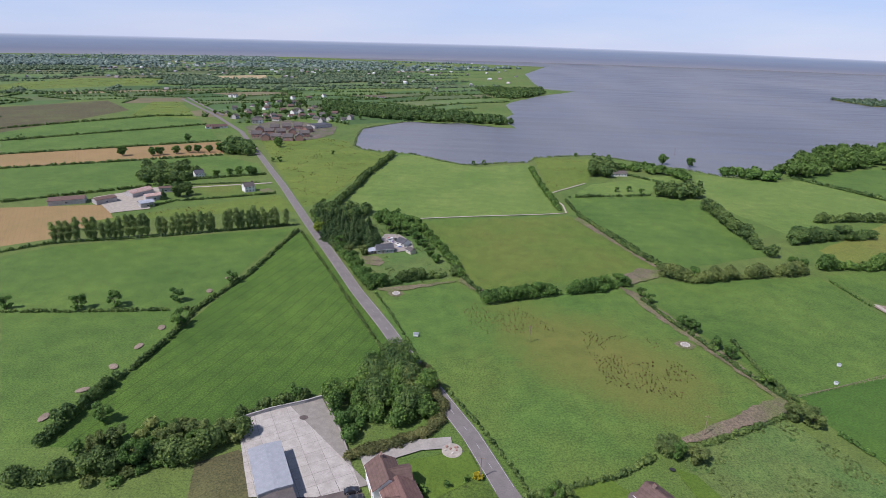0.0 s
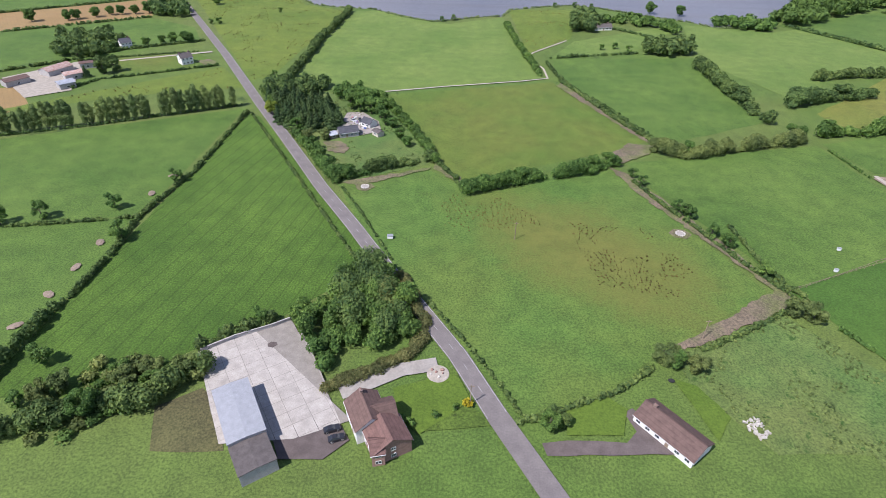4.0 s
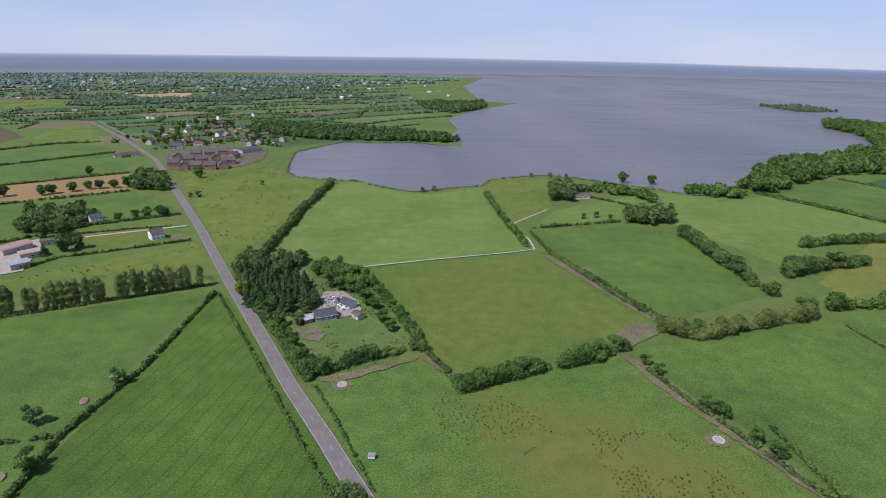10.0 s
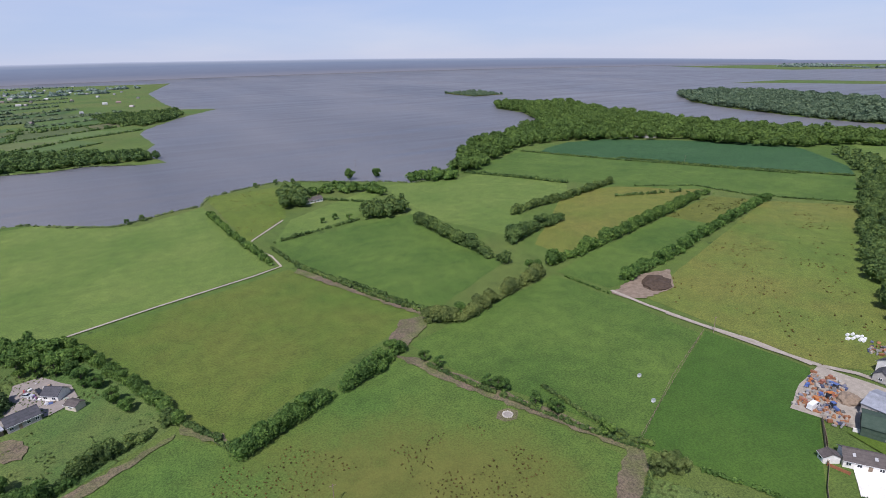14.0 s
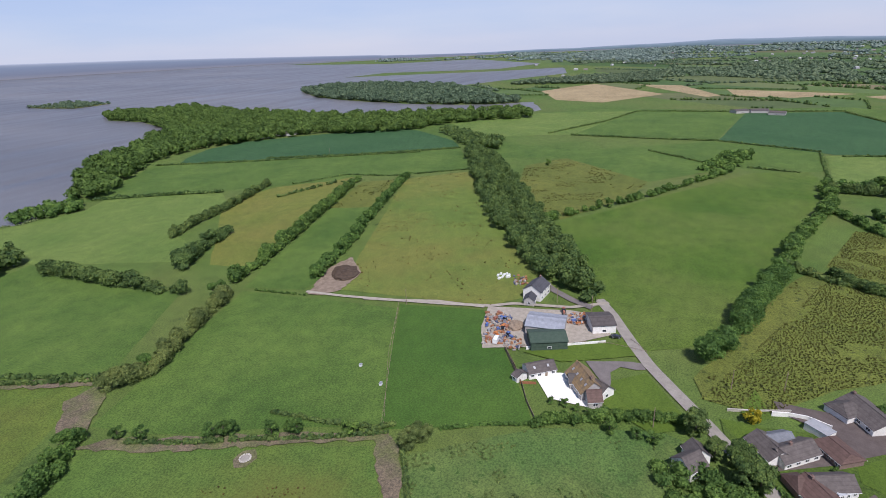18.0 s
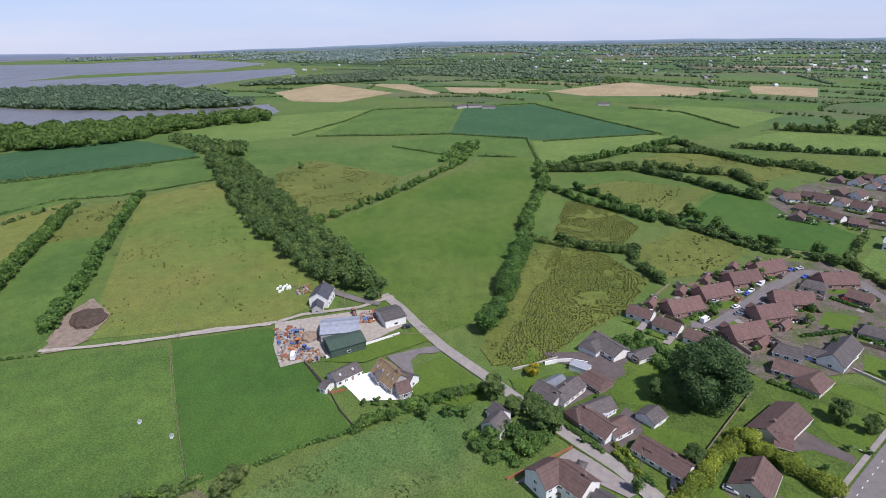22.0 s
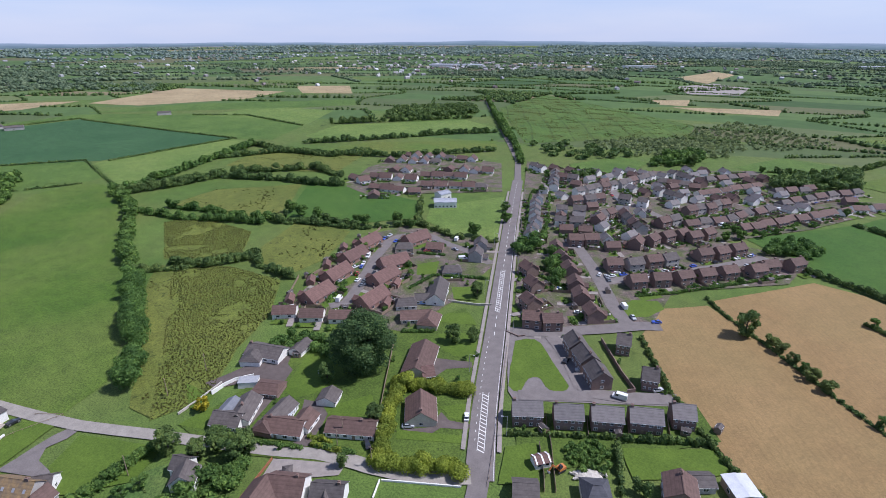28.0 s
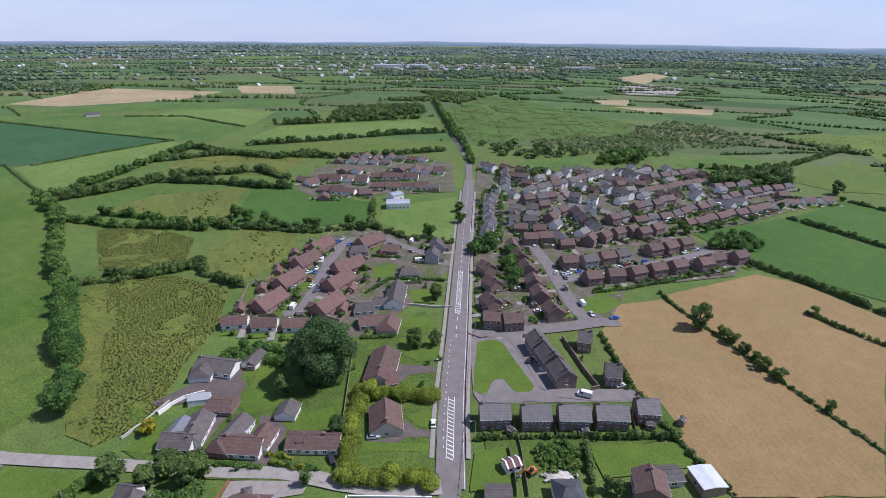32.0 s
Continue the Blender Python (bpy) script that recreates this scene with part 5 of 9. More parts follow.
# the tall golden hedge round a bungalow
for ln in ([(98.1, -15), (89.5, -20.8), (76.1, -31)], [(99, -19), (109.1, -31.3), (120, -47)], [(121.1, -48.2), (110.3, -54.4), (97.7, -61.3)]):
    hedge(ln, 4.2, 4.4, "leaf_gold", 0.4, 0, 1.6, 0.12, "tall clipped golden-green cypress hedge")

WOODS = [  # outline, height, spacing, leaves
    ([(-47.3, 96.6), (-36.5, 112), (-29.5, 125.5), (-18.5, 120), (-9.5, 102), (-7.5, 92.5), (-18, 84.5), (-28.4, 85.6), (-33.5, 80.5), (-38.2, 84.3)], 8.5, 4.4, "leaf"),
    ([(-122.5, 296.6), (-122.9, 315.5), (-88.9, 321.7), (-80.4, 314), (-81.3, 303.4), (-106.9, 286.6)], 8, 5.0, "leaf_dark"),
    ([(-76.2, 294.9), (-72.1, 313.7), (-48.4, 298), (-42.7, 278.2), (-54.7, 278.6), (-66, 290.5)], 6.5, 5.0, "leaf"),
    ([(134.8, 408.7), (161.9, 398.5), (178.5, 410.7), (184.7, 431.9), (149, 433.6)], 9, 6, "leaf_dark"),
    ([(92.1, 475.1), (111.5, 465.1), (125.6, 496.5), (125.4, 535.5), (108.4, 530.8)], 10, 7, "leaf_dark"),
    ([(125.2, 514.2), (164.4, 496.3), (185.9, 465.2), (197, 497.8), (159.2, 531.8)], 7, 8, "leaf"),
    ([(226.6, 504.9), (268.4, 482.7), (288.9, 508.7), (255, 533.5)], 7, 7, "leaf"),
    (shore_wood[:6] + [(571.9, 572.9), (540.7, 602.4), (501.7, 613.5), (434.7, 598.4), (358, 542.9), (307.5, 505.2)], 13, 10, "leaf_wood"),
    (shore_wood[4:] + shore_wood_north + [(850, 430), (880, 340), (905, 285)] + [(839.1, 253.9), (806.6, 314.1), (752.7, 369.1), (693.8, 397.7), (659.5, 466.7), (647.8, 529.7), (605.8, 547.3)] + [(646, 547), (571.9, 572.9)], 13, 11, "leaf_wood"),
    # spit, far shore and island woods: leaves with haze in their colour
    (shore_spit_south[1:] + shore_spit_north[:3] + [(1150, 420)], 12, 12, "leaf_mid_hazy"),
    ([(1452.1, 480.4), (1657.7, 304.6), (1790.6, 73.2), (1486.2, 99.6), (1450.6, 332.8)], 10, 14, "leaf_mid_hazy"),
    (shore_island, 6, 14, "leaf_mid_hazy"),
    ([(559.8, 257.3), (571, 236.4), (515.2, 203.3), (420.6, 152.7), (341.1, 116.6), (284.1, 85.8), (241.6, 65.8), (229.1, 66.6), (234.7, 81), (273.4, 113.6), (332.4, 151.2), (433.9, 201)], 10, 6.5, "leaf_dark"),
    ([(706.5, 351), (625.7, 232.5), (584.3, 227.8), (589.6, 267.2)], 9, 8, "leaf_dark"),
    ([(591.7, -3), (610.5, -30.3), (570.2, -25.3), (528, 8.1), (512.5, 23)], 5, 6, "leaf"),
    ([(-295.3, 362.3), (-265.1, 358.7), (-258.6, 391.6), (-279, 422.9), (-321.3, 413.4)], 9, 7, "leaf_dark"),
    ([(-286.2, 493.1), (-252.8, 494.7), (-291.5, 564.3), (-315.3, 558.2)], 8, 7, "leaf_dark"),
    ([(-314.1, 912.1), (-186.4, 829.1), (-91.9, 825.9), (29.7, 817.4), (-1.3, 879.8), (-101.1, 936.9), (-356.6, 1047.3)], 9, 9, "leaf_dark"),
    ([(-76.3, 1542.3), (114.5, 1594.7), (114.9, 1445.7), (29.7, 1258.5), (-24.6, 1331.1)], 9, 13, "leaf_dark"),
    ([(609.5, -477.7), (537.3, -618.8), (604.9, -686.8), (670.8, -555.5)], 8, 9, "leaf_dark"),
    ([(310.5, -523.5), (225.3, -637.5), (248, -731.7), (179.2, -636.8), (149.3, -539.8), (180, -515.8), (240.7, -482.7)], 2.8, 8, "leaf_scrub"),
    ([(292.9, -513.1), (232, -587.3), (224.1, -797.4), (158.8, -786.4), (76.1, -695.2), (127.4, -609.1), (183, -542.8)], 2.8, 9, "leaf_scrub"),
    ([(87.9, -439.5), (31.1, -485.6), (41.6, -542.5), (91, -488)], 8, 8, "leaf_dark"),
    ([(120.2, -155), (118.6, -161.9), (138.5, -195.3), (148.8, -200.5), (138.5, -177.4)], 7, 5, "leaf"),
    ([(162.9, -181.3), (153.5, -194.1), (165.8, -220.2), (176.9, -205.1)], 7, 6, "leaf"),
    ([(129.8, 40), (137.3, 30.6), (132.3, 19.4), (125.9, 10.6), (116.9, 22.3), (116.8, 29.3)], 4, 4.5, "leaf"),
    ([(151.9, 15.5), (147.2, 9.1), (132.6, 6.3), (129.5, 8.9), (138.6, 16.8)], 6, 5.0, "leaf_dark"),
    ([(-109.8, 59.3), (-100.3, 69.6), (-91.1, 77.9), (-71.1, 79.9), (-66.8, 72.1), (-75, 65.2), (-82.4, 52.6), (-101.3, 48)], 3.2, 7.0, "leaf_pale"),
    ([(-106.3, 54.6), (-98, 66), (-88.9, 74), (-70.6, 78.9), (-67.2, 71.1), (-77.4, 66.9), (-81, 57.3), (-88.6, 49.3)], 2.6, 5.5, "leaf"),
    ([(53.7, -280.5), (56.1, -299.5), (46, -316.7), (30.3, -311), (27.3, -289.8), (40.5, -286.2)], 6, 5.0, "leaf"),
    ([(233.5, -366.1), (219.5, -367), (216.5, -380), (227.1, -396.2), (237.8, -384.7)], 6, 5.0, "leaf_dark"),
    ([(198.6, -452.8), (183.1, -465.6), (162.1, -505.8), (180.1, -553.1), (205.3, -516.6)], 7, 6.0, "leaf"),
    ([(-42, 103), (-29.5, 123), (-18.5, 118), (-10.5, 103), (-15, 90), (-30, 90)], 10, 7.5, "leaf_dark"),
    ([(-24, 108), (-17, 117), (-10, 104), (-12, 95)], 11, 6.5, "leaf_pale"),
    ([(342, -462), (300, -425), (262, -430), (230, -480), (240, -505), (290, -490), (335, -490)], 5.5, 13, "leaf_dark"),
    ([(-45.5, 92.5), (-38.5, 81.5), (-33.5, 75), (-29.5, 77.5), (-30, 88)], 5.5, 3.8, "leaf"),
    ([(58.5, -61.9), (51.8, -70.2), (48.3, -71.2), (42.5, -62.1), (48.3, -54.9), (54.4, -55.9)], 2.2, 2.0, "leaf"),
    ([(183.8, -28.2), (181.4, -44), (158.1, -55.6), (153.7, -46.5), (168.5, -33.5)], 4, 4.0, "leaf"),
]
for pts, h, st, mt in WOODS:
    near = min(math.hypot(x, y) for x, y in pts)
    wood(pts, h, st, mt, 0.62 if near < 230 else 1.0 if near < 420 else 1.7 if near < 480 else 2.3 if near < 900 else 3.6, 1.1,
         label={"leaf": "dense green broadleaf wood", "leaf_dark": "dark green close-grown wood", "leaf_pale": "grey-green willow scrub in leaf", "leaf_scrub": "low pale grey-green scrub over bog", "leaf_wood": "dense light green broadleaf wood by the water", "leaf_mid_hazy": "dark green wood on low land by the water, haze in its colour"}[mt])

# single trees
for kind, s, pts in (
        ("poplar", 1.0, [along([(-254.7, 219.5), (-197, 244), (-128.5, 277)], k * 3.5 + RNG.uniform(-0.8, 0.8))[:2] for k in range(1, 40) if k % 11 != 5]),
        ("thorn", 1.0, [(86.5, 192.9), (83.8, 200.5), (95.1, 171.2), (98.8, 165.5), (106.8, 145.2), (112.8, 128.1), (103, 152.2)]),
        ("thorn", 1.35, [(-138.2, 159.3), (-162.5, 149.4), (-207.7, 139.3), (-176.6, 144.3), (-112.7, 74.8), (-123.3, 136.6), (-123.1, 183.6)]),
        ("oak", 0.55, [(97.5, 167.5), (106.8, 146.8), (68, 83.2)]),
        ("willow", 1.0, [(117.9, 104.6), (113.9, 107.5)]),
        ("willow", 0.75, [(69.4, 85), (74, 81.4), (65.5, 84.4)]),
        ("oak", 0.55, [(29.5, 59.5)]),
        ("ash", 0.8, [(15.2, 185.2), (21.4, 185.9), (33.6, 193.4), (66.5, 207), (73.8, 212.3), (117, 226.6), (179.2, 252.1), (185.6, 252.8)]),
        ("thorn", 1.1, [(216.4, 215.5), (219, 212.9), (516.3, 153.3)]),
        ("oak", 0.9, [(-382.9, 466.6), (-354.3, 474.5), (-348.9, 479.2), (-337.1, 488.8), (-328.5, 498.6), (-319.6, 501.5), (-308.4, 504.5), (-297.5, 510)]),
        ("oak", 1.0, [(-367.1, 563.3), (-249.2, 552.7), (184.5, 552.4), (211.4, 545.8)]),
        ("thorn", 1.0, [(-123.2, 332.3), (-175.8, 524.3), (-222.8, 472.6), (-215.4, 473), (121.9, 421), (110.9, 417.2), (131, 411.6), (-18.7, 500.9), (-8.1, 506.2), (93.9, 572.9), (114.1, 574.1), (130.1, 572.1)]),
        ("dark", 1.05, [(35.6, -174.3), (-2, -478.7), (167, -485.3)]),
        ("willow", 0.7, [(25.4, -174), (21, -169.8), (15.5, -164.5), (7.7, -156.2), (1.4, -152)]),
        ("ash", 0.55, [(-15.4, -141), (10.8, -160.6), (-5.2, -220.4)]),
        ("oak", 0.8, [(317.3, -138), (305.3, -143), (269.8, -156.8), (256.4, -174.7), (330.6, -138.2), (497.2, -107.5), (201.4, -190.8), (201.5, -225.7), (216.8, -245.5)]),
        ("oak", 0.6, [(222.3, -303.8), (223.6, -315.8), (124.1, -391.9), (115.6, -309.9), (106.9, -305.7), (117.4, -404.1), (77.8, -309.5), (71.9, -300.2), (29.8, -400.5), (24.7, -422.9), (78.4, -291), (180.9, -467.4), (251.8, -356.6), (109, -501.9), (242.7, -174.2), (276.8, -155.6)]),
        ("thorn", 0.9, [(134.7, -176.3), (135.6, -185.5), (143.6, -194.9), (142.4, -185.2), (138.2, -265.8), (145.3, -263.1), (114.2, -332.9), (62.2, -312), (56.4, -326.5), (50.4, -341.6), (42.3, -357.3), (167.7, -115.4), (186.3, -117.6), (234.8, -126.3), (198.9, -83.3), (85.2, -198.5), (70.7, -218.9)]),
        ("spruce", 0.86, [c for c in scatter([(-97, 249), (-79, 244), (-66, 246), (-62, 256), (-76, 278), (-70, 285), (-107, 291), (-114, 288), (-106, 272)], 5.4) if math.hypot(c[0] + 104, c[1] - 265) > 5]),
        ("lime", 1.0, [(-105.2, 265.5)]),
        ("dark", 0.95, [(-239.5, 329.5), (-234, 334), (-262, 362), (-271, 354)]),
        ("spruce", 0.65, [(-246.5, 321.5), (-276, 372)]),
        ("oak", 0.7, [(-244, 398), (-236, 407), (-228, 409), (-221, 415), (-216, 412)]),
        ("willow", 0.75, [(-84.4, 236), (-75.5, 231.5), (-67.7, 233.5)]),
        ("thorn", 1.1, [(-85, 245), (-79, 233.5), (-73.2, 224.2), (-68.5, 217.5), (-64.2, 211.2)]),
        ("oak", 0.6, [(-44.7, 271.1), (-39.1, 260.7), (-33.8, 250.9), (-28.3, 236.2), (-23.8, 228), (-42.7, 278.2), (-62, 294.4), (-70.2, 296.3), (-56.6, 290.2), (-70.2, 219.9), (-64.2, 210.4), (-57.5, 201.6)]),
        ("oak", 0.75, [(-258, 572.2), (-403.5, 782.2), (-397.5, 835.6), (-357.5, 846.8), (-315.8, 781.3), (-324.3, 835), (-318.7, 858.4), (-303.5, 870.6), (-281.3, 846.2), (-356.4, 909.8), (-386.3, 896.6), (-366.9, 802.4), (-246.6, 780.5)]),
        ("dark", 0.45, [(30.4, 62.1), (32.9, 60.6)]),
        ("big", 1.3, [(139.2, -46.2)]),
        ("dark", 0.75, [(126.1, -84.8), (120.1, -90.6), (112.4, -28.8), (142.9, -31.4), (145.6, -124.8)]),
        ("dark", 0.8, [(131.2, 12.9), (139.6, 13.4), (130.8, 8.8), (140.2, 19.7), (149.5, 24.9)]),
        ("ash", 0.9, [(-61.5, 277), (-55, 272.5), (-48.5, 270.5), (-42.5, 264.5), (-38.5, 255), (-57, 282)]),
        ("oak", 0.95, [(-89.7, 57.8)]),
        ("willow", 0.85, [(-84.6, 67.7), (-73.9, 67), (-101.3, 65.8), (-70.1, 73), (-105.5, 62.3), (-78.5, 71.5)]),
        ("spruce", 0.3, [(-71.6, 85.2), (-66.5, 88), (-63.8, 90.4), (-60.5, 92.6), (-57.4, 95.8)]),
        ("cypress", 1.0, [(33.7, -59.9), (30.6, -59.6), (323.1, -128.8), (104.4, -8.1)]),
        ("yellow", 1.2, [(162, 8)]),
        ("yellow", 0.6, [(8.4, 65.7)]),
        ("bush", 1.0, [(4.8, 64.2), (0.1, 61.3), (-6.3, 59.4), (-7.8, 60.3)]),
        ("thorn", 1.0, [(-110.3, 59.5), (-89.2, 61.2), (-77, 67.8), (-56.1, 95.1), (-88.3, 71.4)]),
        ("bush", 1.0, [(131.9, 7.7), (125.2, 0.7), (107.1, -65.1), (134.8, -58.3), (108.4, -57.7), (113.4, -77.8), (112.1, -82.9), (146, -11.7), (120.6, -41), (157.1, -41.8)]),
        ("bush", 1.2, [(72.7, -59.2), (149.9, -80.8), (143.7, -88.6), (77.3, -104.4), (66.4, -117.7), (45.5, -110.5), (129.4, -90.8), (157.2, -131.8), (223.5, -116.4), (210.1, -98.9), (205.5, -86), (198.3, -126.4), (181.1, -121.6)]),
        ("bush", 1.3, [(150.1, 70.9), (149.8, 65.7), (149, 58.1), (149.3, 61.2)]),
        ("thorn", 0.9, [(141.7, 41.6), (141.5, 36.4), (141.9, 49.9)]),
):
    for x, y in pts:
        plant(kind, x, y, s * RNG.uniform(0.85, 1.15))

# ---- the far country: hedgerows, trees and roofs too far to pick apart ----
def on_land(x, y):
    return inside(land, x, y)


def inside_all(pts, xs, ys):
    """inside() for many points at once."""
    xs, ys = np.asarray(xs), np.asarray(ys)
    c = np.zeros(len(xs), bool)
    for (x0, y0), (x1, y1) in zip(pts, pts[1:] + pts[:1]):
        if y0 != y1:
            c ^= ((y0 > ys) != (y1 > ys)) & (xs < (x1 - x0) * (ys - y0) / (y1 - y0) + x0)
    return c


far_rng = np.random.default_rng(21)
BOXED = [(min(x for x, y in f), max(x for x, y in f), min(y for x, y in f), max(y for x, y in f), f) for f in FIELD_OUTLINES + [pts for nm, pts, mt, lb in AREAS if len(pts) > 5 and ("ground" in nm or "quarry" in nm)]]


def taken(x, y):
    """Whether a near field, an estate or the main road already lies there."""
    if any(x0 < x < x1 and y0 < y < y1 and inside(f, x, y) for x0, x1, y0, y1, f in BOXED):
        return True
    if abs(x) > 700 or abs(y) > 1100:
        return False
    for (x0, y0), (x1, y1) in zip(main_line, main_line[1:]):
        u = min(1, max(0, ((x - x0) * (x1 - x0) + (y - y0) * (y1 - y0)) / ((x1 - x0) ** 2 + (y1 - y0) ** 2)))
        if math.hypot(x - x0 - u * (x1 - x0), y - y0 - u * (y1 - y0)) < 14:
            return True
    return False


def patchwork(r0, r1, w, h, reach, height, seed):
    """Small fields side by side in a ring of the far country: their outlines, and the clumps of the hedges and woods between them."""
    rng, turn = np.random.default_rng(seed), 0.42
    spots, quads, clumps = {}, [], []

    def spot(i, j):
        if (i, j) not in spots:
            u, v = (i + rng.uniform(-0.28, 0.28) + 0.5 * (j % 2)) * w, (j + rng.uniform(-0.25, 0.25)) * h
            bend = turn + 0.3 * math.sin(u / 900 + v / 1300)
            spots[i, j] = (u * math.cos(bend) - v * math.sin(bend), u * math.sin(bend) + v * math.cos(bend))
        return spots[i, j]

    ni, nj = int(r1 / w) + 2, int(r1 / h) + 2
    for i in range(-ni, ni):
        for j in range(-nj, nj):
            quad = [spot(i, j), spot(i + 1, j), spot(i + 1, j + 1), spot(i, j + 1)]
            cx, cy = sum(q[0] for q in quad) / 4, sum(q[1] for q in quad) / 4
            if not r0 < math.hypot(cx, cy) < r1 or (cx > 250 and cy > -60 and math.hypot(cx, cy) < 1150) or taken(cx, cy) or not all(on_land(*q) for q in quad):
                continue
            quads.append(quad)
            d = math.hypot(cx, cy)
            woody = noise.noise(Vector((cx, cy, 3)) / 520) + (0.06 if cy > 500 and cx < 0 else 0.0) + (0.08 if d > 1500 else -0.1)
            if woody > 0.33:
                n = int(w * h / (reach * reach * 5.0))
                for k in range(n):
                    a, b2 = rng.uniform(0, 1, 2)
                    p = [(1 - b2) * ((1 - a) * quad[0][m] + a * quad[1][m]) + b2 * ((1 - a) * quad[3][m] + a * quad[2][m]) for m in (0, 1)]
                    clumps.append((*p, height * 0.6, reach * rng.uniform(1.0, 1.8), reach * rng.uniform(1.0, 1.8), height * rng.uniform(0.7, 1.5)))
            for p, q in ((quad[0], quad[1]), (quad[0], quad[3])):
                l = math.hypot(q[0] - p[0], q[1] - p[1])
                if rng.uniform() < 0.22:
                    continue
                thick = rng.choice([0.6, 0.85, 1.1, 1.6])
                for k in range(int(l / (reach * thick * 1.75))):
                    if rng.uniform() < 0.08:
                        continue
                    a = (k + rng.uniform(0.2, 0.8)) * reach * thick * 1.75 / l
                    r = reach * thick * rng.uniform(0.7, 1.3)
                    clumps.append((p[0] + (q[0] - p[0]) * a + rng.normal() * r * 0.3, p[1] + (q[1] - p[1]) * a + rng.normal() * r * 0.3, height * 0.35, r, r, height * thick * rng.uniform(0.5, 1.2)))
    dry = inside_all(land, [c[0] for c in clumps], [c[1] for c in clumps])
    clumps = [c for c, ok in zip(clumps, dry) if ok and math.hypot(c[0], c[1]) < 4450 and not taken(c[0], c[1])]
    return quads, clumps


far_v, far_f = [], []
# the two outer rings carry haze in their leaf colour
for r0, r1, w, h, reach, height, size, mat, nm, lb in (
        (560, 1450, 125, 82, 3.4, 3.6, 2.2, "leaf_dark", "far_hedgerows_near", "hedgerows and copses beyond the fields"),
        (1450, 2600, 185, 120, 7.5, 5.2, 4.6, "leaf_mid_hazy", "far_hedgerows", "distant hedgerows and copses of dark green trees, haze in their colour"),
        (2600, 4350, 290, 175, 14.0, 8.0, 9.0, "leaf_far_hazy", "farthest_hedgerows", "dark tree belts towards the horizon, haze in their colour")):
    quads, clumps = patchwork(r0, r1, w, h, reach, height, int(r0))
    for quad in quads:
        far_f.append(tuple(range(len(far_v), len(far_v) + 4)))
        far_v += [(x, y, 0.01 + 0.009 * (r0 > 600) + 0.009 * (r0 > 2000)) for x, y in quad]
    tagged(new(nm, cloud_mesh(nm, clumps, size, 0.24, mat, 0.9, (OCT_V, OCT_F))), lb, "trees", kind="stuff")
# each small field has four corners of its own, so its colour differs from its neighbour's
tagged(link_mesh("far_fields", far_v, far_f, M["farfields"]), "small green and tan fields far off", "fields", kind="stuff")

# ---- distance: a plain band of far hills and haze at the edge of sight ----
def backdrop(name, a0, a1, top, mat, label):
    vs, fs = [], []
    n = int((a1 - a0) / 1.0)
    for i in range(n + 1):
        a = radians(a0 + (a1 - a0) * i / n)
        h = top(a0 + (a1 - a0) * i / n)
        for z in (-2, h):
            vs.append((4660 * math.sin(a), 4660 * math.cos(a), z))
        if i:
            fs.append((2 * i - 2, 2 * i, 2 * i + 1, 2 * i - 1))
    ob = tagged(link_mesh(name, vs, fs, mat), label, "backdrop", kind="structure")
    uv = ob.data.uv_layers.new(name="rise")
    for loop in ob.data.loops:
        uv.data[loop.index].uv = (loop.vertex_index // 2 / n, loop.vertex_index % 2)


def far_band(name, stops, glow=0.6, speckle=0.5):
    """Distance as a glowing colour ramp: painted haze paling upwards into the sky."""
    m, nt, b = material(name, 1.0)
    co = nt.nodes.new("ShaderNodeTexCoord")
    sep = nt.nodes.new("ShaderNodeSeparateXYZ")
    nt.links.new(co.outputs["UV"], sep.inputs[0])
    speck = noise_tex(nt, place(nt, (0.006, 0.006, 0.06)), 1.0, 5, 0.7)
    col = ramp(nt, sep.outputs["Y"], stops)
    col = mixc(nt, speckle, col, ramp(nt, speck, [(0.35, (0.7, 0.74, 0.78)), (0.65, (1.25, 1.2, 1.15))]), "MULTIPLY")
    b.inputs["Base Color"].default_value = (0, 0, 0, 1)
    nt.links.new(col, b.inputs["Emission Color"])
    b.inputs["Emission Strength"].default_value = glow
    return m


def skyline(a):
    if a < 61:
        return float(np.interp(a, (-85, -39, 0, 20, 39, 61), (112, 123, 125, 106, 76, 27)))
    return max(4, 75 + 100 * math.cos(radians(a + 60)))


# painted haze colours, from the band's foot up to the sky
LAND_HAZE = [(0.0, (0.24, 0.35, 0.4)), (0.5, (0.33, 0.45, 0.56)), (0.85, (0.45, 0.57, 0.74)), (1.0, (0.7, 0.82, 1.0))]
WATER_HAZE = [(0.0, (0.43, 0.44, 0.53)), (0.3, (0.33, 0.38, 0.52)), (0.75, (0.38, 0.46, 0.64)), (0.9, (0.52, 0.6, 0.77)), (1.0, (0.82, 0.9, 1.1))]
backdrop("backdrop_land", 70, 282, lambda a: skyline(a) + 26 * min(1, max(0, (a - 70) / 22), max(0, (282 - a) / 22)) + 7 * math.sin(a / 11) + 4 * math.sin(a / 3.7 + 1) + 2 * math.sin(a / 1.3), far_band("far_land_haze", LAND_HAZE), "hazy blue-green far land under the sky")
backdrop("backdrop_lough", -80, 72, skyline, far_band("far_water_haze", WATER_HAZE, speckle=0.12), "far water fading into haze")

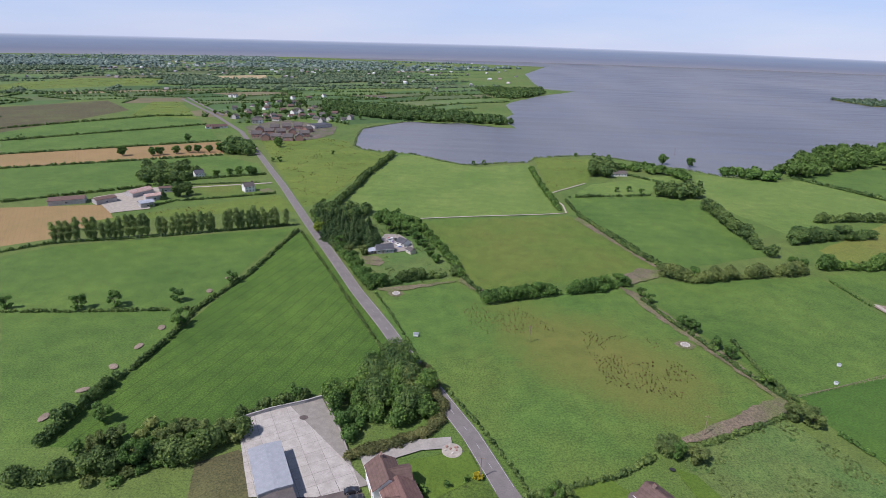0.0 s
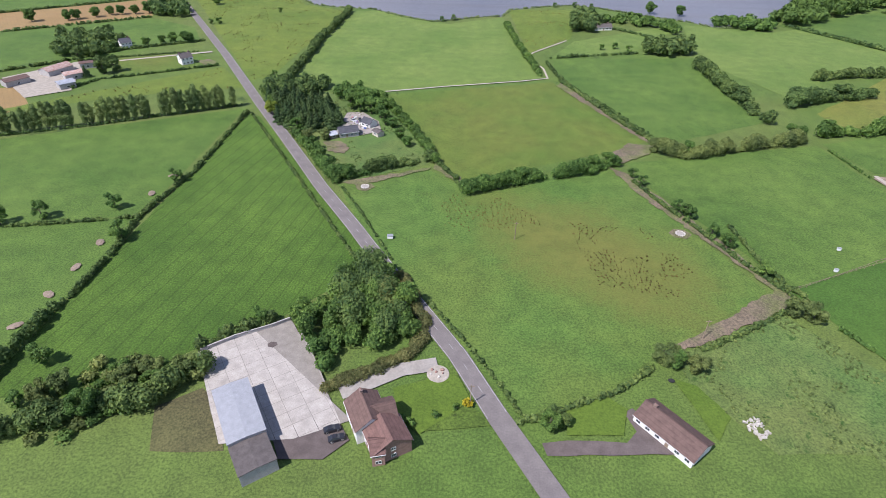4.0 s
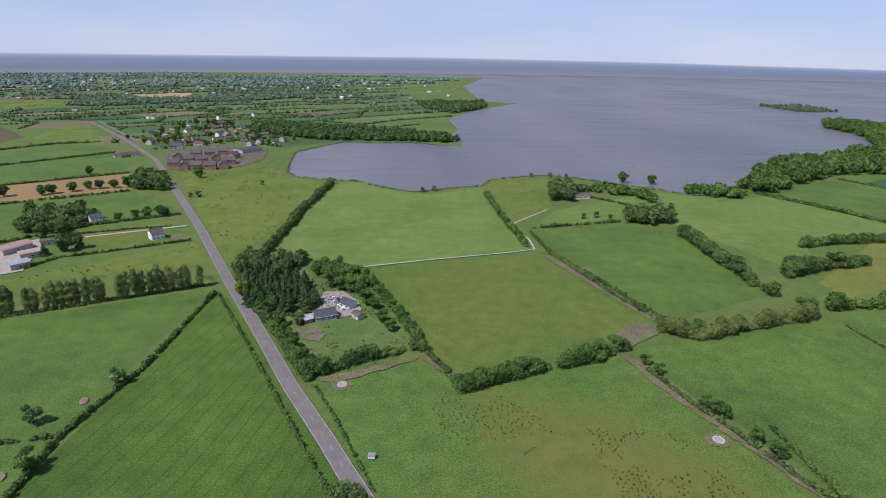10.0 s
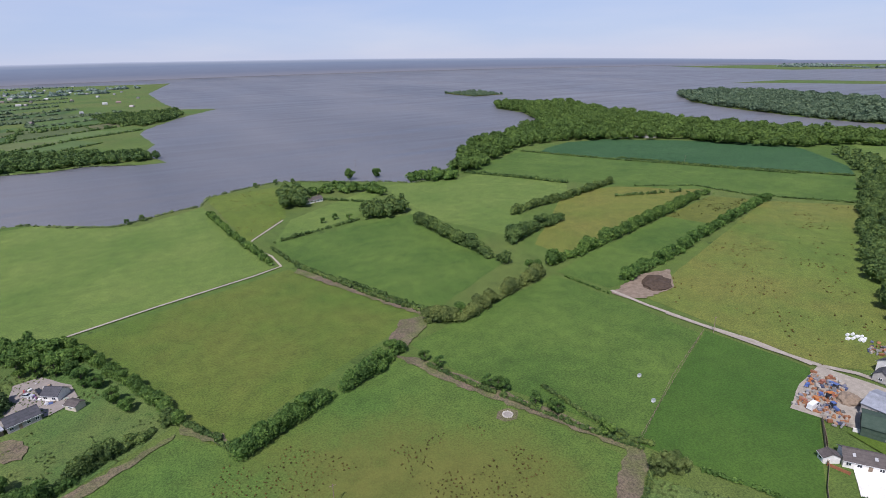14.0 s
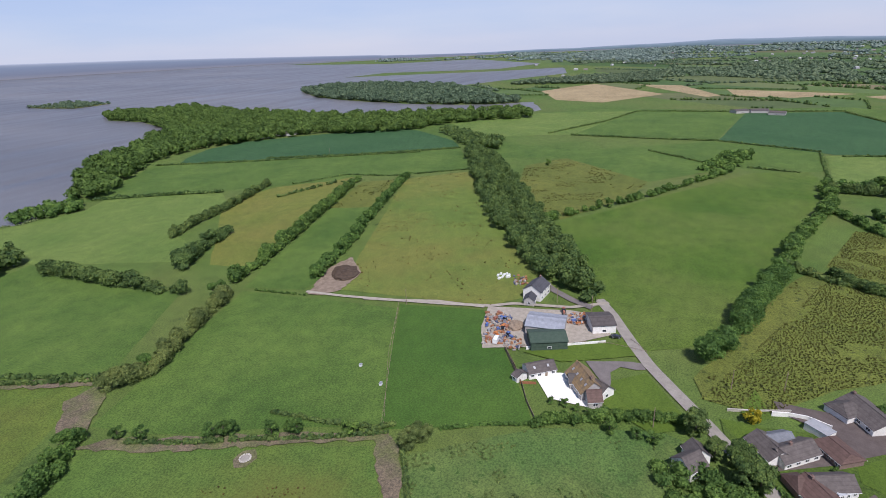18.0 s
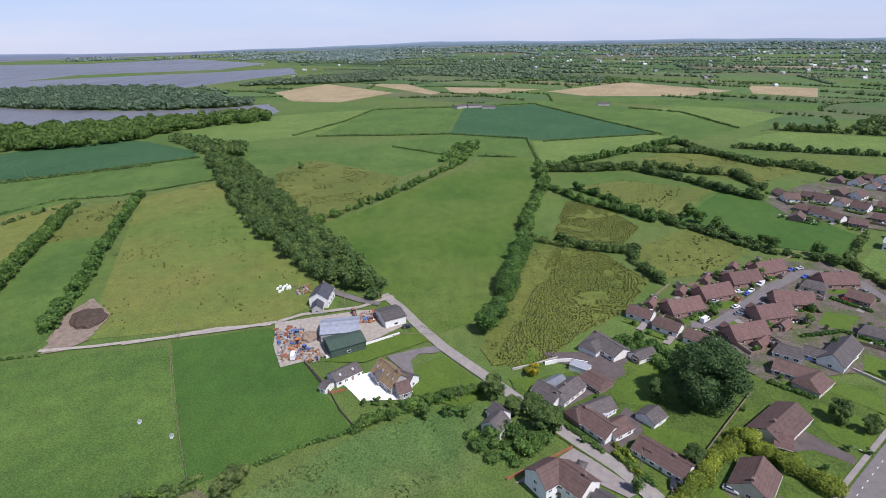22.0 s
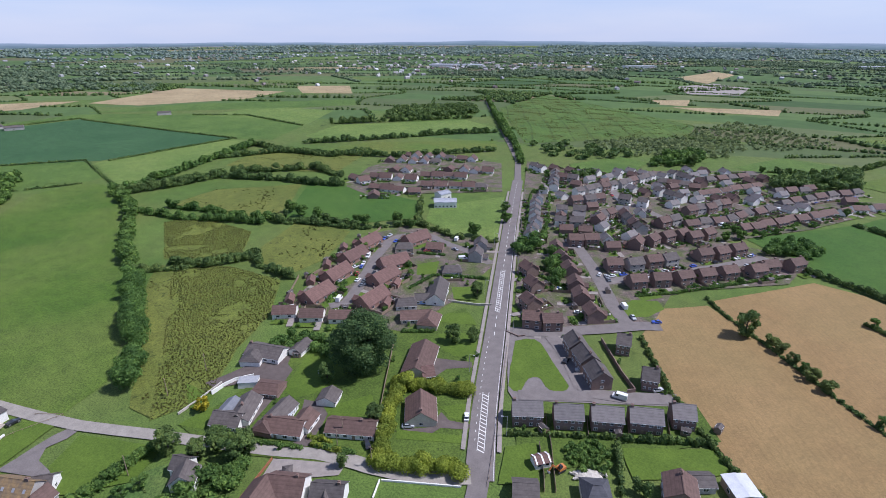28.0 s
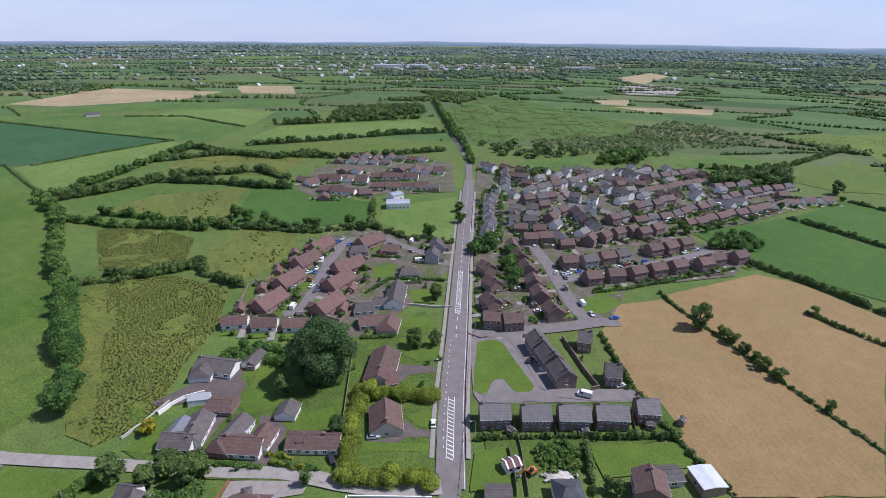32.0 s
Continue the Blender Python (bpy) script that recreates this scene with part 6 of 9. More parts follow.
# ---- tufts of rush and dry weed standing in the rough fields ----
def tufts(pts, step, r, h, mat, label, share=0.6):
    blobs = []
    for x, y in scatter(list(pts), step):
        if noise.noise(Vector((x, y, 0)) * 0.045) + noise.noise(Vector((x, y, 5)) * 0.16) * 0.7 > 0.75 - share * 1.2:
            k = RNG.uniform(0.6, 1.3)
            blobs.append((x, y, 0.3 + h * k * 0.3, r * k, r * k, h * k * 0.6))
    tagged(new("tufts", cloud_mesh("tufts", blobs, r * 1.1, 0.9, mat, 0.75)), label, "tufts", kind="stuff")


RUSH = "dark tufts of rush standing in grass"
for i in RUSHY:
    tufts(FIELD_OUTLINES[i], 1.15, 0.3, 0.4, "leaf_rush", RUSH, 0.98)
for i in ROUGH:
    tufts(FIELD_OUTLINES[i], 3.2, 0.55, 0.6, "leaf_rush", RUSH, 0.5)
for i in DRY:
    tufts(FIELD_OUTLINES[i], 4.0, 0.42, 0.4, "leaf_brown", "small brown tufts dotted over dry pasture", 0.42)
for i in WEEDY:
    tufts(FIELD_OUTLINES[i], 1.7, 0.36, 0.4, "leaf_pale", "tall weeds standing in a meadow", 0.42)
tufts([(46.7, 159.1), (77.9, 156.6), (88.8, 128.5), (80.4, 113), (53.4, 119.3)], 1.7, 0.26, 0.32, "leaf_brown", "brown weeds in worn pasture", 0.72)
tufts([(-1.9, 184.8), (15.2, 185.2), (36.4, 161.3), (41.2, 134.9), (-4.9, 155.6)], 1.9, 0.24, 0.3, "leaf_brown", "brown weeds in worn pasture", 0.6)

# ---- buildings ----
def box(bm, mx, x0, x1, y0, y1, z0, z1):
    vs = [bm.verts.new(mx @ Vector(c)) for c in ((x0, y0, z0), (x1, y0, z0), (x1, y1, z0), (x0, y1, z0), (x0, y0, z1), (x1, y0, z1), (x1, y1, z1), (x0, y1, z1))]
    for f in ((3, 2, 1, 0), (4, 5, 6, 7), (0, 1, 5, 4), (1, 2, 6, 5), (2, 3, 7, 6), (3, 0, 4, 7)):
        bm.faces.new([vs[i] for i in f])


def block(name, mx, x0, x1, y0, y1, z0, z1, mat, parent, label=""):
    bm = bmesh.new()
    box(bm, mx, x0, x1, y0, y1, z0, z1)
    return part(name, bm, mat, parent, label)


def window(root, mx, x, y, z, w, h, side, fine=True):
    """A window set in a wall: white frame with a dark pane; side is the wall's outward direction in the building's own axes."""
    sx, sy = side
    q = mx @ Matrix.Translation((x, y, z)) @ Matrix.Rotation(math.atan2(sx, -sy), 4, "Z")
    if not fine:
        bm = bmesh.new()
        box(bm, q, -w / 2, w / 2, -0.04, 0.02, 0, h)
        n = len(bm.faces)
        box(bm, q, -w / 2 + 0.1, w / 2 - 0.1, -0.055, 0.02, 0.1, h - 0.1)
        bm.faces.ensure_lookup_table()
        for f in bm.faces[n:]:
            f.material_index = 1
        part("window", bm, M["upvc"], root).data.materials.append(M["glass"])
        return
    bm = bmesh.new()
    for x0, x1, z0, z1 in ((-w / 2, -w / 2 + 0.1, 0, h), (w / 2 - 0.1, w / 2, 0, h), (-w / 2, w / 2, 0, 0.1), (-w / 2, w / 2, h - 0.1, h), (-0.04, 0.04, 0, h)):
        box(bm, q, x0, x1, -0.09, 0.02, z0, z1)
    win = part("window", bm, M["upvc"], root)
    bm = bmesh.new()
    box(bm, q, -w / 2 + 0.08, w / 2 - 0.08, -0.05, 0.03, 0.08, h - 0.08)
    part("pane", bm, M["glass"], win)


def volume(root, mx, L, W, eaves, top, wall, roof, wins=3, storeys=1, hip=0.0, door=None, gable_win=False, over=0.35, fine=True, skylights=0):
    """One block of a building in its own axes (x along the ridge): walls with gables, a roof of two thick slopes, windows."""
    hx, hy = L / 2, W / 2
    bm = bmesh.new()
    base = [bm.verts.new(mx @ Vector(c)) for c in ((-hx, -hy, -0.1), (hx, -hy, -0.1), (hx, hy, -0.1), (-hx, hy, -0.1))]
    head = [bm.verts.new(mx @ Vector(c)) for c in ((-hx, -hy, eaves), (hx, -hy, eaves), (hx, hy, eaves), (-hx, hy, eaves))]
    for i in range(4):
        bm.faces.new((base[i], base[(i + 1) % 4], head[(i + 1) % 4], head[i]))
    if not hip:
        for i, j, x in ((1, 2, hx), (3, 0, -hx)):
            bm.faces.new((head[i], head[j], bm.verts.new(mx @ Vector((x, 0, top - 0.05)))))
    part("wall", bm, M[wall], root)
    # roof
    th, slope = 0.16, (top - eaves) / hy
    ex, ey, ez = hx + over, hy + over, eaves - slope * over
    rx = hx + over - hip
    bm = bmesh.new()
    lo = [(-ex, -ey), (ex, -ey), (ex, ey), (-ex, ey)]
    rows = []
    for dz in (0.0, th):
        rows.append([bm.verts.new(mx @ Vector((x, y, ez + dz))) for x, y in lo] + [bm.verts.new(mx @ Vector((s * rx, 0, top + dz))) for s in (-1, 1)])
    for k, up in ((0, False), (1, True)):
        a, b2, c, d, r0, r1 = rows[k]
        fs = [(a, b2, r1, r0), (c, d, r0, r1)]
        if hip:
            fs += [(b2, c, r1), (d, a, r0)]
        for f in fs:
            bm.faces.new(f if up else f[::-1])
    o, n = rows
    edge = [(0, 1), (2, 3)] + ([(1, 2), (3, 0)] if hip else [(1, 5), (5, 2), (3, 4), (4, 0)])
    for i, j in edge:
        bm.faces.new((o[i], o[j], n[j], n[i]))
    rf = part("roof", bm, M[roof], root)
    if fine:
        bm = bmesh.new()
        box(bm, mx, -rx, rx, -0.14, 0.14, top + th - 0.06, top + th + 0.07)
        part("ridge_tiles", bm, M[roof], rf)
        for s in (-1, 1):
            bm = bmesh.new()
            box(bm, mx, -ex, ex, s * ey - 0.06, s * ey + 0.06, ez - 0.1, ez + 0.04)
            part("gutter", bm, M["upvc"], rf)
        for i in range(skylights):
            x = -hx + L * (i + 0.5) / skylights
            q = mx @ Matrix.Translation((x, -hy * 0.5, eaves + slope * hy * 0.5 + th)) @ Matrix.Rotation(math.atan(slope), 4, "X")
            bm = bmesh.new()
            box(bm, q, -0.4, 0.4, -0.55, 0.55, 0.0, 0.08)
            part("skylight", bm, M["steel"], rf)
    for st in range(storeys):
        z = 0.95 + st * (eaves / storeys)
        for side in (-1, 1):
            for i in range(wins):
                x = -hx + L * (i + 0.5) / wins
                if door is not None and side == -1 and st == 0 and i == door:
                    bm = bmesh.new()
                    box(bm, mx, x - 0.5, x + 0.5, -hy - 0.08, -hy + 0.02, 0.0, 2.1)
                    part("door", bm, M["timber"], root)
                    continue
                window(root, mx, x, side * hy, z, min(1.7, L / wins * 0.5), 1.15, (0, side), fine)
        if gable_win:
            for s in (-1, 1):
                window(root, mx, s * hx, 0, z, 1.3, 1.15, (s, 0), fine)


def chimney(root, mx, x, y, top, wall="brick", pots=True):
    bm = bmesh.new()
    box(bm, mx, x - 0.45, x + 0.45, y - 0.35, y + 0.35, top - 1.2, top + 0.9)
    box(bm, mx, x - 0.52, x + 0.52, y - 0.42, y + 0.42, top + 0.78, top + 0.92)
    ch = part("chimney", bm, M[wall], root)
    for s in (-0.2, 0.2) if pots else ():
        bm = bmesh.new()
        bmesh.ops.create_cone(bm, cap_ends=True, segments=8, radius1=0.13, radius2=0.1, depth=0.45, matrix=mx @ Matrix.Translation((x + s, y, top + 1.1)))
        part("chimney_pot", bm, M["redbrick"], ch)


def frame_of(ridge):
    """Length of a ridge and the axes of the building under it, about its middle."""
    (x0, y0), (x1, y1) = ridge
    c = Vector(((x0 + x1) / 2, (y0 + y1) / 2, 0))
    return math.hypot(x1 - x0, y1 - y0), c, Matrix.Rotation(math.atan2(y1 - y0, x1 - x0), 4, "Z")


def house(name, label, vols, category="house", chim=()):
    """A building of one or more blocks. Each block: ridge ends on the plan, ridge height, width, eaves, wall, roof, further options."""
    root = None
    for ridge, top, W, eaves, wall, roof, opt in vols:
        L, c, rot = frame_of(ridge)
        if root is None:
            root = tagged(new(name), label, category)
            root.location = c
            home, first = c, rot
        volume(root, Matrix.Translation(c - home) @ rot, max(L, 2.5) * opt.pop("short", 1.0), W, eaves, top, wall, roof, **opt)
    L, c, rot = frame_of(vols[0][0])
    for x in chim:
        chimney(root, rot, x * L, 0, vols[0][1], "brick")
    return root


B = dict
house("bungalow", "white bungalow with a hipped grey-brown roof and tarmac drive", [
    ([(182.7, -22.4), (168.9, -29.2)], 5.0, 9.5, 2.6, "white", "slate", B(wins=4, door=1)),
    ([(179, -23), (173.9, -16.7)], 4.7, 8, 2.6, "white", "slate", B(wins=1, hip=2.5))], chim=(-0.45,))
house("garage", "small white garage with a grey pitched roof and dark doors", [([(170.5, -41.4), (167.1, -33)], 4.0, 6, 2.4, "white", "slate", B(wins=1, gable_win=True))], "garage")
house("garage", "long brown brick garage with a dark roof", [([(158.2, -10.6), (149.7, -16)], 4.0, 8, 2.4, "brick", "browntile", B(wins=4, hip=1.5))], "garage")
house("bungalow", "white bungalow with blue-grey slate roofs beside the lane", [
    ([(153.2, -6.1), (144.9, 4)], 5.0, 7.5, 2.6, "white", "slate", B(wins=4)),
    ([(152.5, 7.9), (144.1, 2.4)], 5.0, 8, 2.6, "white", "slate", B(wins=3, door=1)),
    ([(155.6, -1.2), (151.3, 5.8)], 4.2, 6, 2.5, "white", "metalgrey", B(wins=2))], chim=(0.1,))
house("bungalow", "large white bungalow with brown roofs round a small court", [
    ([(137, -2.1), (125.4, -9.4)], 5.2, 8.5, 2.6, "white", "browntile", B(wins=4, door=1)),
    ([(136.5, -2.5), (134.4, 1.5)], 5.0, 7, 2.6, "redbrick", "browntile", B(wins=1, hip=2.0)),
    ([(140.8, -13.6), (136.5, -3.3)], 4.9, 7, 2.6, "white", "slate", B(wins=3)),
    ([(130.6, -15.1), (127, -8)], 4.9, 7, 2.6, "white", "browntile", B(wins=2))], chim=(-0.35,))
house("conservatory", "white-framed glass conservatory in a bungalow court", [([(139, -13.9), (135.7, -8.9)], 2.8, 3.2, 2.2, "upvc", "glassroof", B(wins=3, over=0.1))], "conservatory")
house("garage", "white garden garage with a grey roof", [([(135.1, -27.9), (131.4, -22.1)], 4.3, 7, 2.4, "white", "slate", B(wins=1))], "garage")
house("bungalow", "long low white bungalow with a brown tiled roof", [([(121.1, -15.8), (107.9, -25.3)], 4.8, 8, 2.6, "white", "browntile", B(wins=6, door=3))], chim=(0.2,))
house("hut", "small grey-roofed garden hut beside a white house", [([(113.9, 5.5), (113.1, 4.4)], 3.0, 4.2, 2.1, "greywall", "slate", B(wins=1, hip=1.4, fine=False))], "hut")
house("canopy", "flat white carport roof beside a curved wall", [([(165.8, -7.9), (161, -13.2)], 2.6, 4.2, 2.45, "white", "paleroof", B(wins=0, fine=False, over=0.1))], "carport")
house("bungalow", "pale bungalow with a steep brown roof inside a golden hedge", [([(107.8, -46.2), (99, -37.3)], 6.4, 10.5, 2.7, "cream", "browntile", B(wins=3, gable_win=True))], chim=(0.42,))
house("bungalow", "brick bungalow with a long brown roof and terracotta wing", [
    ([(130.6, -72.2), (119.6, -55.1)], 5.6, 11, 2.7, "cream", "browntile", B(wins=5, door=2)),
    ([(118.7, -57.7), (116.3, -61.4)], 5.0, 7, 2.7, "redbrick", "redtile", B(wins=1))], chim=(0.25,))
house("bungalow", "cream bungalow with a spreading brown roof", [
    ([(156.9, -83.1), (147.1, -93.3)], 5.0, 9, 2.6, "cream", "browntile", B(wins=4)),
    ([(147.5, -93.9), (141.7, -84.4)], 5.2, 9, 2.6, "cream", "browntile", B(wins=2, hip=2))])
house("bungalow", "small grey-roofed bungalow behind a hedge", [([(167.6, -90.1), (161.2, -97.3)], 4.8, 8, 2.6, "white", "slate", B(wins=3, hip=1.5))])
house("house", "white house with a blue base wall and a slate roof", [
    ([(166.8, -120.6), (154.6, -103.4)], 6.5, 9, 3.0, "white", "slate", B(wins=4, gable_win=True)),
    ([(164.8, -100.3), (159.2, -106.2)], 4.5, 7, 2.6, "bluewall", "slate", B(wins=3))])
house("house", "large white two-storey house with grey-brown L-shaped roofs", [
    ([(110.2, 12.2), (101.8, 6.2)], 8.4, 9, 5.2, "white", "browntile", B(wins=4, storeys=2, door=1)),
    ([(110.6, 12.7), (106.8, 20)], 8.4, 9, 5.2, "white", "browntile", B(wins=3, storeys=2, gable_win=True))], chim=(0.3,))
house("house", "white house with a slate roof and front gable", [
    ([(100.2, 5), (93, -0.6)], 6.8, 8.5, 3.6, "white", "slate", B(wins=4, door=2)),
    ([(97.4, 2.3), (94.4, 5.2)], 5.8, 5, 3.0, "white", "slate", B(wins=1, gable_win=True))], chim=(0.35,))
house("cottage", "small white cottage among trees with grey roofs", [
    ([(135.7, 24.5), (130.7, 28.9)], 6.0, 7, 3.4, "white", "slate", B(wins=2, gable_win=True)),
    ([(140.9, 26.1), (136.5, 23.6)], 5.6, 6, 3.2, "white", "slate", B(wins=2))])
house("house", "new pale house with a dark slate roof and porch", [
    ([(226.2, 96.4), (237.7, 94.6)], 8.0, 9, 5.0, "white", "darkslate", B(wins=3, storeys=2, gable_win=True)),
    ([(225.6, 96.6), (219.7, 96.2)], 5.0, 5, 3.0, "greywall", "darkslate", B(wins=1, gable_win=True))], chim=(0.4,))
house("barn", "open farm barn with a pale metal roof", [([(199.5, 91.4), (200.7, 75.5)], 6.2, 13, 4.6, "greywall", "metalroof", B(wins=1, fine=False))], "barn")
house("barn", "dark green metal barn behind a white wall", [([(185.9, 87.4), (191.8, 73.9)], 5.6, 11, 4.0, "greenroof", "greenroof", B(wins=1, fine=False))], "barn")
house("shed", "white-walled farm shed with a grey roof", [([(208, 66.5), (211.9, 57.5)], 5.4, 12, 4.0, "white", "slate", B(wins=1, fine=False))], "shed")
house("bungalow", "long white bungalow with a slate roof beside a patio", [([(164.4, 83.1), (170.9, 74.4)], 4.6, 7, 2.6, "white", "slate", B(wins=4, door=2, skylights=2)),
    ([(161.6, 85.7), (160.1, 83.4)], 3.6, 5, 2.4, "white", "slate", B(wins=1))])
house("house", "pale stone house with a mossy brown steep roof", [
    ([(168.9, 64.9), (157.5, 57.3)], 7.2, 9, 3.2, "greywall", "mosstile", B(wins=4, door=1, skylights=4)),
    ([(154.6, 59.2), (156.5, 54.9)], 5.4, 6, 2.8, "greywall", "browntile", B(wins=1, gable_win=True)),
    ([(162.3, 57.1), (159.3, 52.9)], 5.4, 7, 2.8, "white", "slate", B(wins=1, gable_win=True)),
    ([(162.9, 66.8), (164.3, 63.1)], 5.2, 5, 2.8, "greywall", "slate", B(wins=1))], chim=(0.35,))
house("warehouse", "large grey metal warehouse with a shallow pale roof", [
    ([(-54.4, 65.4), (-44.5, 49.7)], 5.4, 9.1, 5.1, "greywall", "paleroof", B(wins=1, fine=False, over=0.15)),
    ([(-44.5, 49.5), (-39.6, 42.4)], 4.4, 8.8, 4.1, "greywall", "slate", B(wins=1, fine=False, over=0.15))], "warehouse")
house("house", "white two-storey house with a red-brown tiled roof", [
    ([(-19.3, 63.3), (-14.9, 54.5)], 8.0, 8.5, 5.2, "white", "browntile", B(wins=4, storeys=2, door=2)),
    ([(-13.1, 56.1), (-9.2, 49.2)], 7.6, 9.5, 4.8, "redbrick", "redtile", B(wins=3, storeys=2, gable_win=True)),
    ([(-11.6, 49.8), (-14.6, 49.1)], 7.0, 5, 4.8, "redbrick", "redtile", B(wins=1, storeys=2, gable_win=True)),
    ([(-16, 58.3), (-10.3, 60.5)], 7.4, 7, 5.0, "white", "browntile", B(wins=2, storeys=2))], chim=(-0.4,))
house("bungalow", "long white bungalow with a mauve-brown roof", [([(54.7, 65.9), (65.4, 52.9)], 5.2, 8.4, 2.7, "white", "browntile", B(wins=6, door=3))], chim=(-0.35,))
house("house", "low grey-roofed house in a wooded garden", [
    ([(-61, 238.3), (-51.7, 242)], 4.8, 7, 2.8, "greywall", "darkslate", B(wins=4, door=1)),
    ([(-49.9, 254.8), (-44.4, 250.8)], 4.5, 6, 2.6, "white", "darkslate", B(wins=2)),
    ([(-42.2, 242.5), (-38.6, 238.8)], 3.2, 4, 2.3, "cream", "slate", B(wins=1)),
    ([(-65.6, 235.4), (-62.3, 237.5)], 3.2, 5, 2.3, "timber", "metalroof", B(wins=1))])
house("house", "white two-storey house beside the country road", [([(-197.7, 353.7), (-192, 359.3)], 7.5, 8, 5.0, "white", "slate", B(wins=3, storeys=2, gable_win=True))], chim=(-0.4, 0.4))
house("cottage", "white cottage with a dark slate roof among trees", [([(-260.6, 390.3), (-255.1, 395.4)], 7.0, 8, 4.5, "white", "darkslate", B(wins=3, storeys=2, gable_win=True))], chim=(0.4,))
house("cottage", "long low white cottage by the shore", [([(117.1, 483.2), (132.3, 486.2)], 4.8, 7, 2.6, "white", "slate", B(wins=5, door=2))], chim=(-0.3, 0.3))
for rd, W, top, rf, lb in (
        ([(-317.7, 292.8), (-298.3, 304.9)], 12, 5.0, "browntile", "brown-roofed farm shed"),
        ([(-287, 299.1), (-279.5, 311)], 9, 4.6, "browntile", "low brown-roofed farm shed"),
        ([(-275, 321), (-268.4, 337.4)], 10, 5.5, "rustroof", "red and white metal farm shed"),
        ([(-258, 315.5), (-249.5, 324.5)], 8, 4.8, "rustroof", "rusty-roofed farm shed"),
        ([(-250.5, 297.5), (-244.5, 304.5)], 8, 5.0, "metalroof", "pale metal farm shed"),
        ([(-262, 340.5), (-254, 345)], 6, 4.4, "browntile", "small brown-roofed farm store")):
    house("farm_shed", lb + " in a farm yard", [(rd, top, W, 3.6, "greywall", rf, B(wins=1, fine=False))], "shed")
for rd, W in (([(915.6, -32.4), (926.4, -50.4)], 16), ([(925.3, -55), (927.2, -78.8)], 18), ([(904.7, -77.7), (899.8, -98.1)], 14), ([(897, -269.2), (892.4, -287.5)], 10),
              ([(600.8, 582.2), (617.6, 578.5)], 9), ([(620.8, 576.6), (637.7, 572.8)], 9), ([(628.4, 559.8), (646.3, 555.3)], 9)):
    house("farm_shed", "grey-roofed shed of a distant farm", [(rd, 5.5, W, 3.8, "greywall", "slate", B(wins=1, fine=False))], "shed")
house("hall", "long white hall with a pale metal roof", [([(264.5, -220), (252.4, -231.6)], 6, 11, 4.6, "white", "metalroof", B(wins=6, fine=False)),
    ([(274.5, -235), (272.6, -244.7)], 6, 9, 4.6, "white", "metalroof", B(wins=2, fine=False))], "hall")
house("shed", "long shed with a bright white roof", [([(14.3, -82.1), (8.5, -76.2)], 3.6, 7, 3.2, "timber", "whiteroof", B(wins=1, fine=False))], "shed")
house("house", "two-storey house with a brown tiled roof and red chimney", [
    ([(25.5, -69), (21.5, -60.8)], 7.5, 9, 4.8, "brick", "browntile", B(wins=3, storeys=2)),
    ([(22.9, -72.8), (18.4, -76.8)], 4, 6, 2.6, "greywall", "slate", B(wins=1))], chim=(-0.3,))
house("house", "house with a dark slate hipped roof", [([(43.7, -45.9), (37.5, -50.6)], 6.5, 11, 3.6, "cream", "darkslate", B(wins=4, hip=3.0))])
house("house", "low grey-roofed house by the street", [([(59.5, -34.6), (53.9, -38.9)], 5, 8, 2.8, "cream", "slate", B(wins=4))])

# brick semis and their neighbours
for k, rd in enumerate(([(79, -61.5), (71.4, -67.7)], [(67.6, -69.5), (60.2, -75.2)], [(57.9, -77.3), (49.6, -83)], [(48.1, -85.2), (39.4, -90.8)], [(38.3, -96.5), (32.3, -100.4)])):
    h = house("semi_detached_house", "brown brick two-storey pair of houses with a grey roof", [(rd, 8.0, 8, 5.0, "brick", "paleslate", B(wins=4, storeys=2, door=1))], chim=(-0.45,))
    tagged(h, group="brick houses behind the green")
for rd in ([(88.4, -117.2), (80.3, -110)], [(80.7, -110.8), (71.5, -103.5)], [(71.3, -103.6), (62.9, -96.2)], [(73.2, -126.7), (66.9, -129.3)], [(55.2, -110.3), (48.9, -113.3)]):
    h = house("semi_detached_house", "brown brick house with a dark grey roof in a close", [(rd, 8.0, 8, 5.0, "brick", "slate", B(wins=3, storeys=2, gable_win=True, short=0.8))], chim=(0.3,))
    tagged(h, group="brick houses in the close")

# ---- estates: one of each kind is built, the others are copies ----
def pattern(name, label, L, W, top, eaves, wall, roof, **opt):
    root = tagged(new(name), label, "house")
    ch = opt.pop("chim", None)
    volume(root, Matrix.Identity(4), L, W, eaves, top, wall, roof, fine=False, **opt)
    if name in ("estate_house", "brick_bungalow"):
        wing = Matrix.Translation((-L * 0.2, W / 2 + 1.3, 0)) @ Matrix.Rotation(math.pi / 2, 4, "Z")
        volume(root, wing, 3.4, 4.2, 2.4, 3.7, wall, roof, wins=0, fine=False)
    SIZES[name] = (L, W)
    if ch is not None:
        chimney(root, Matrix.Identity(4), ch * L, 0, top, "brick", False)
    return root


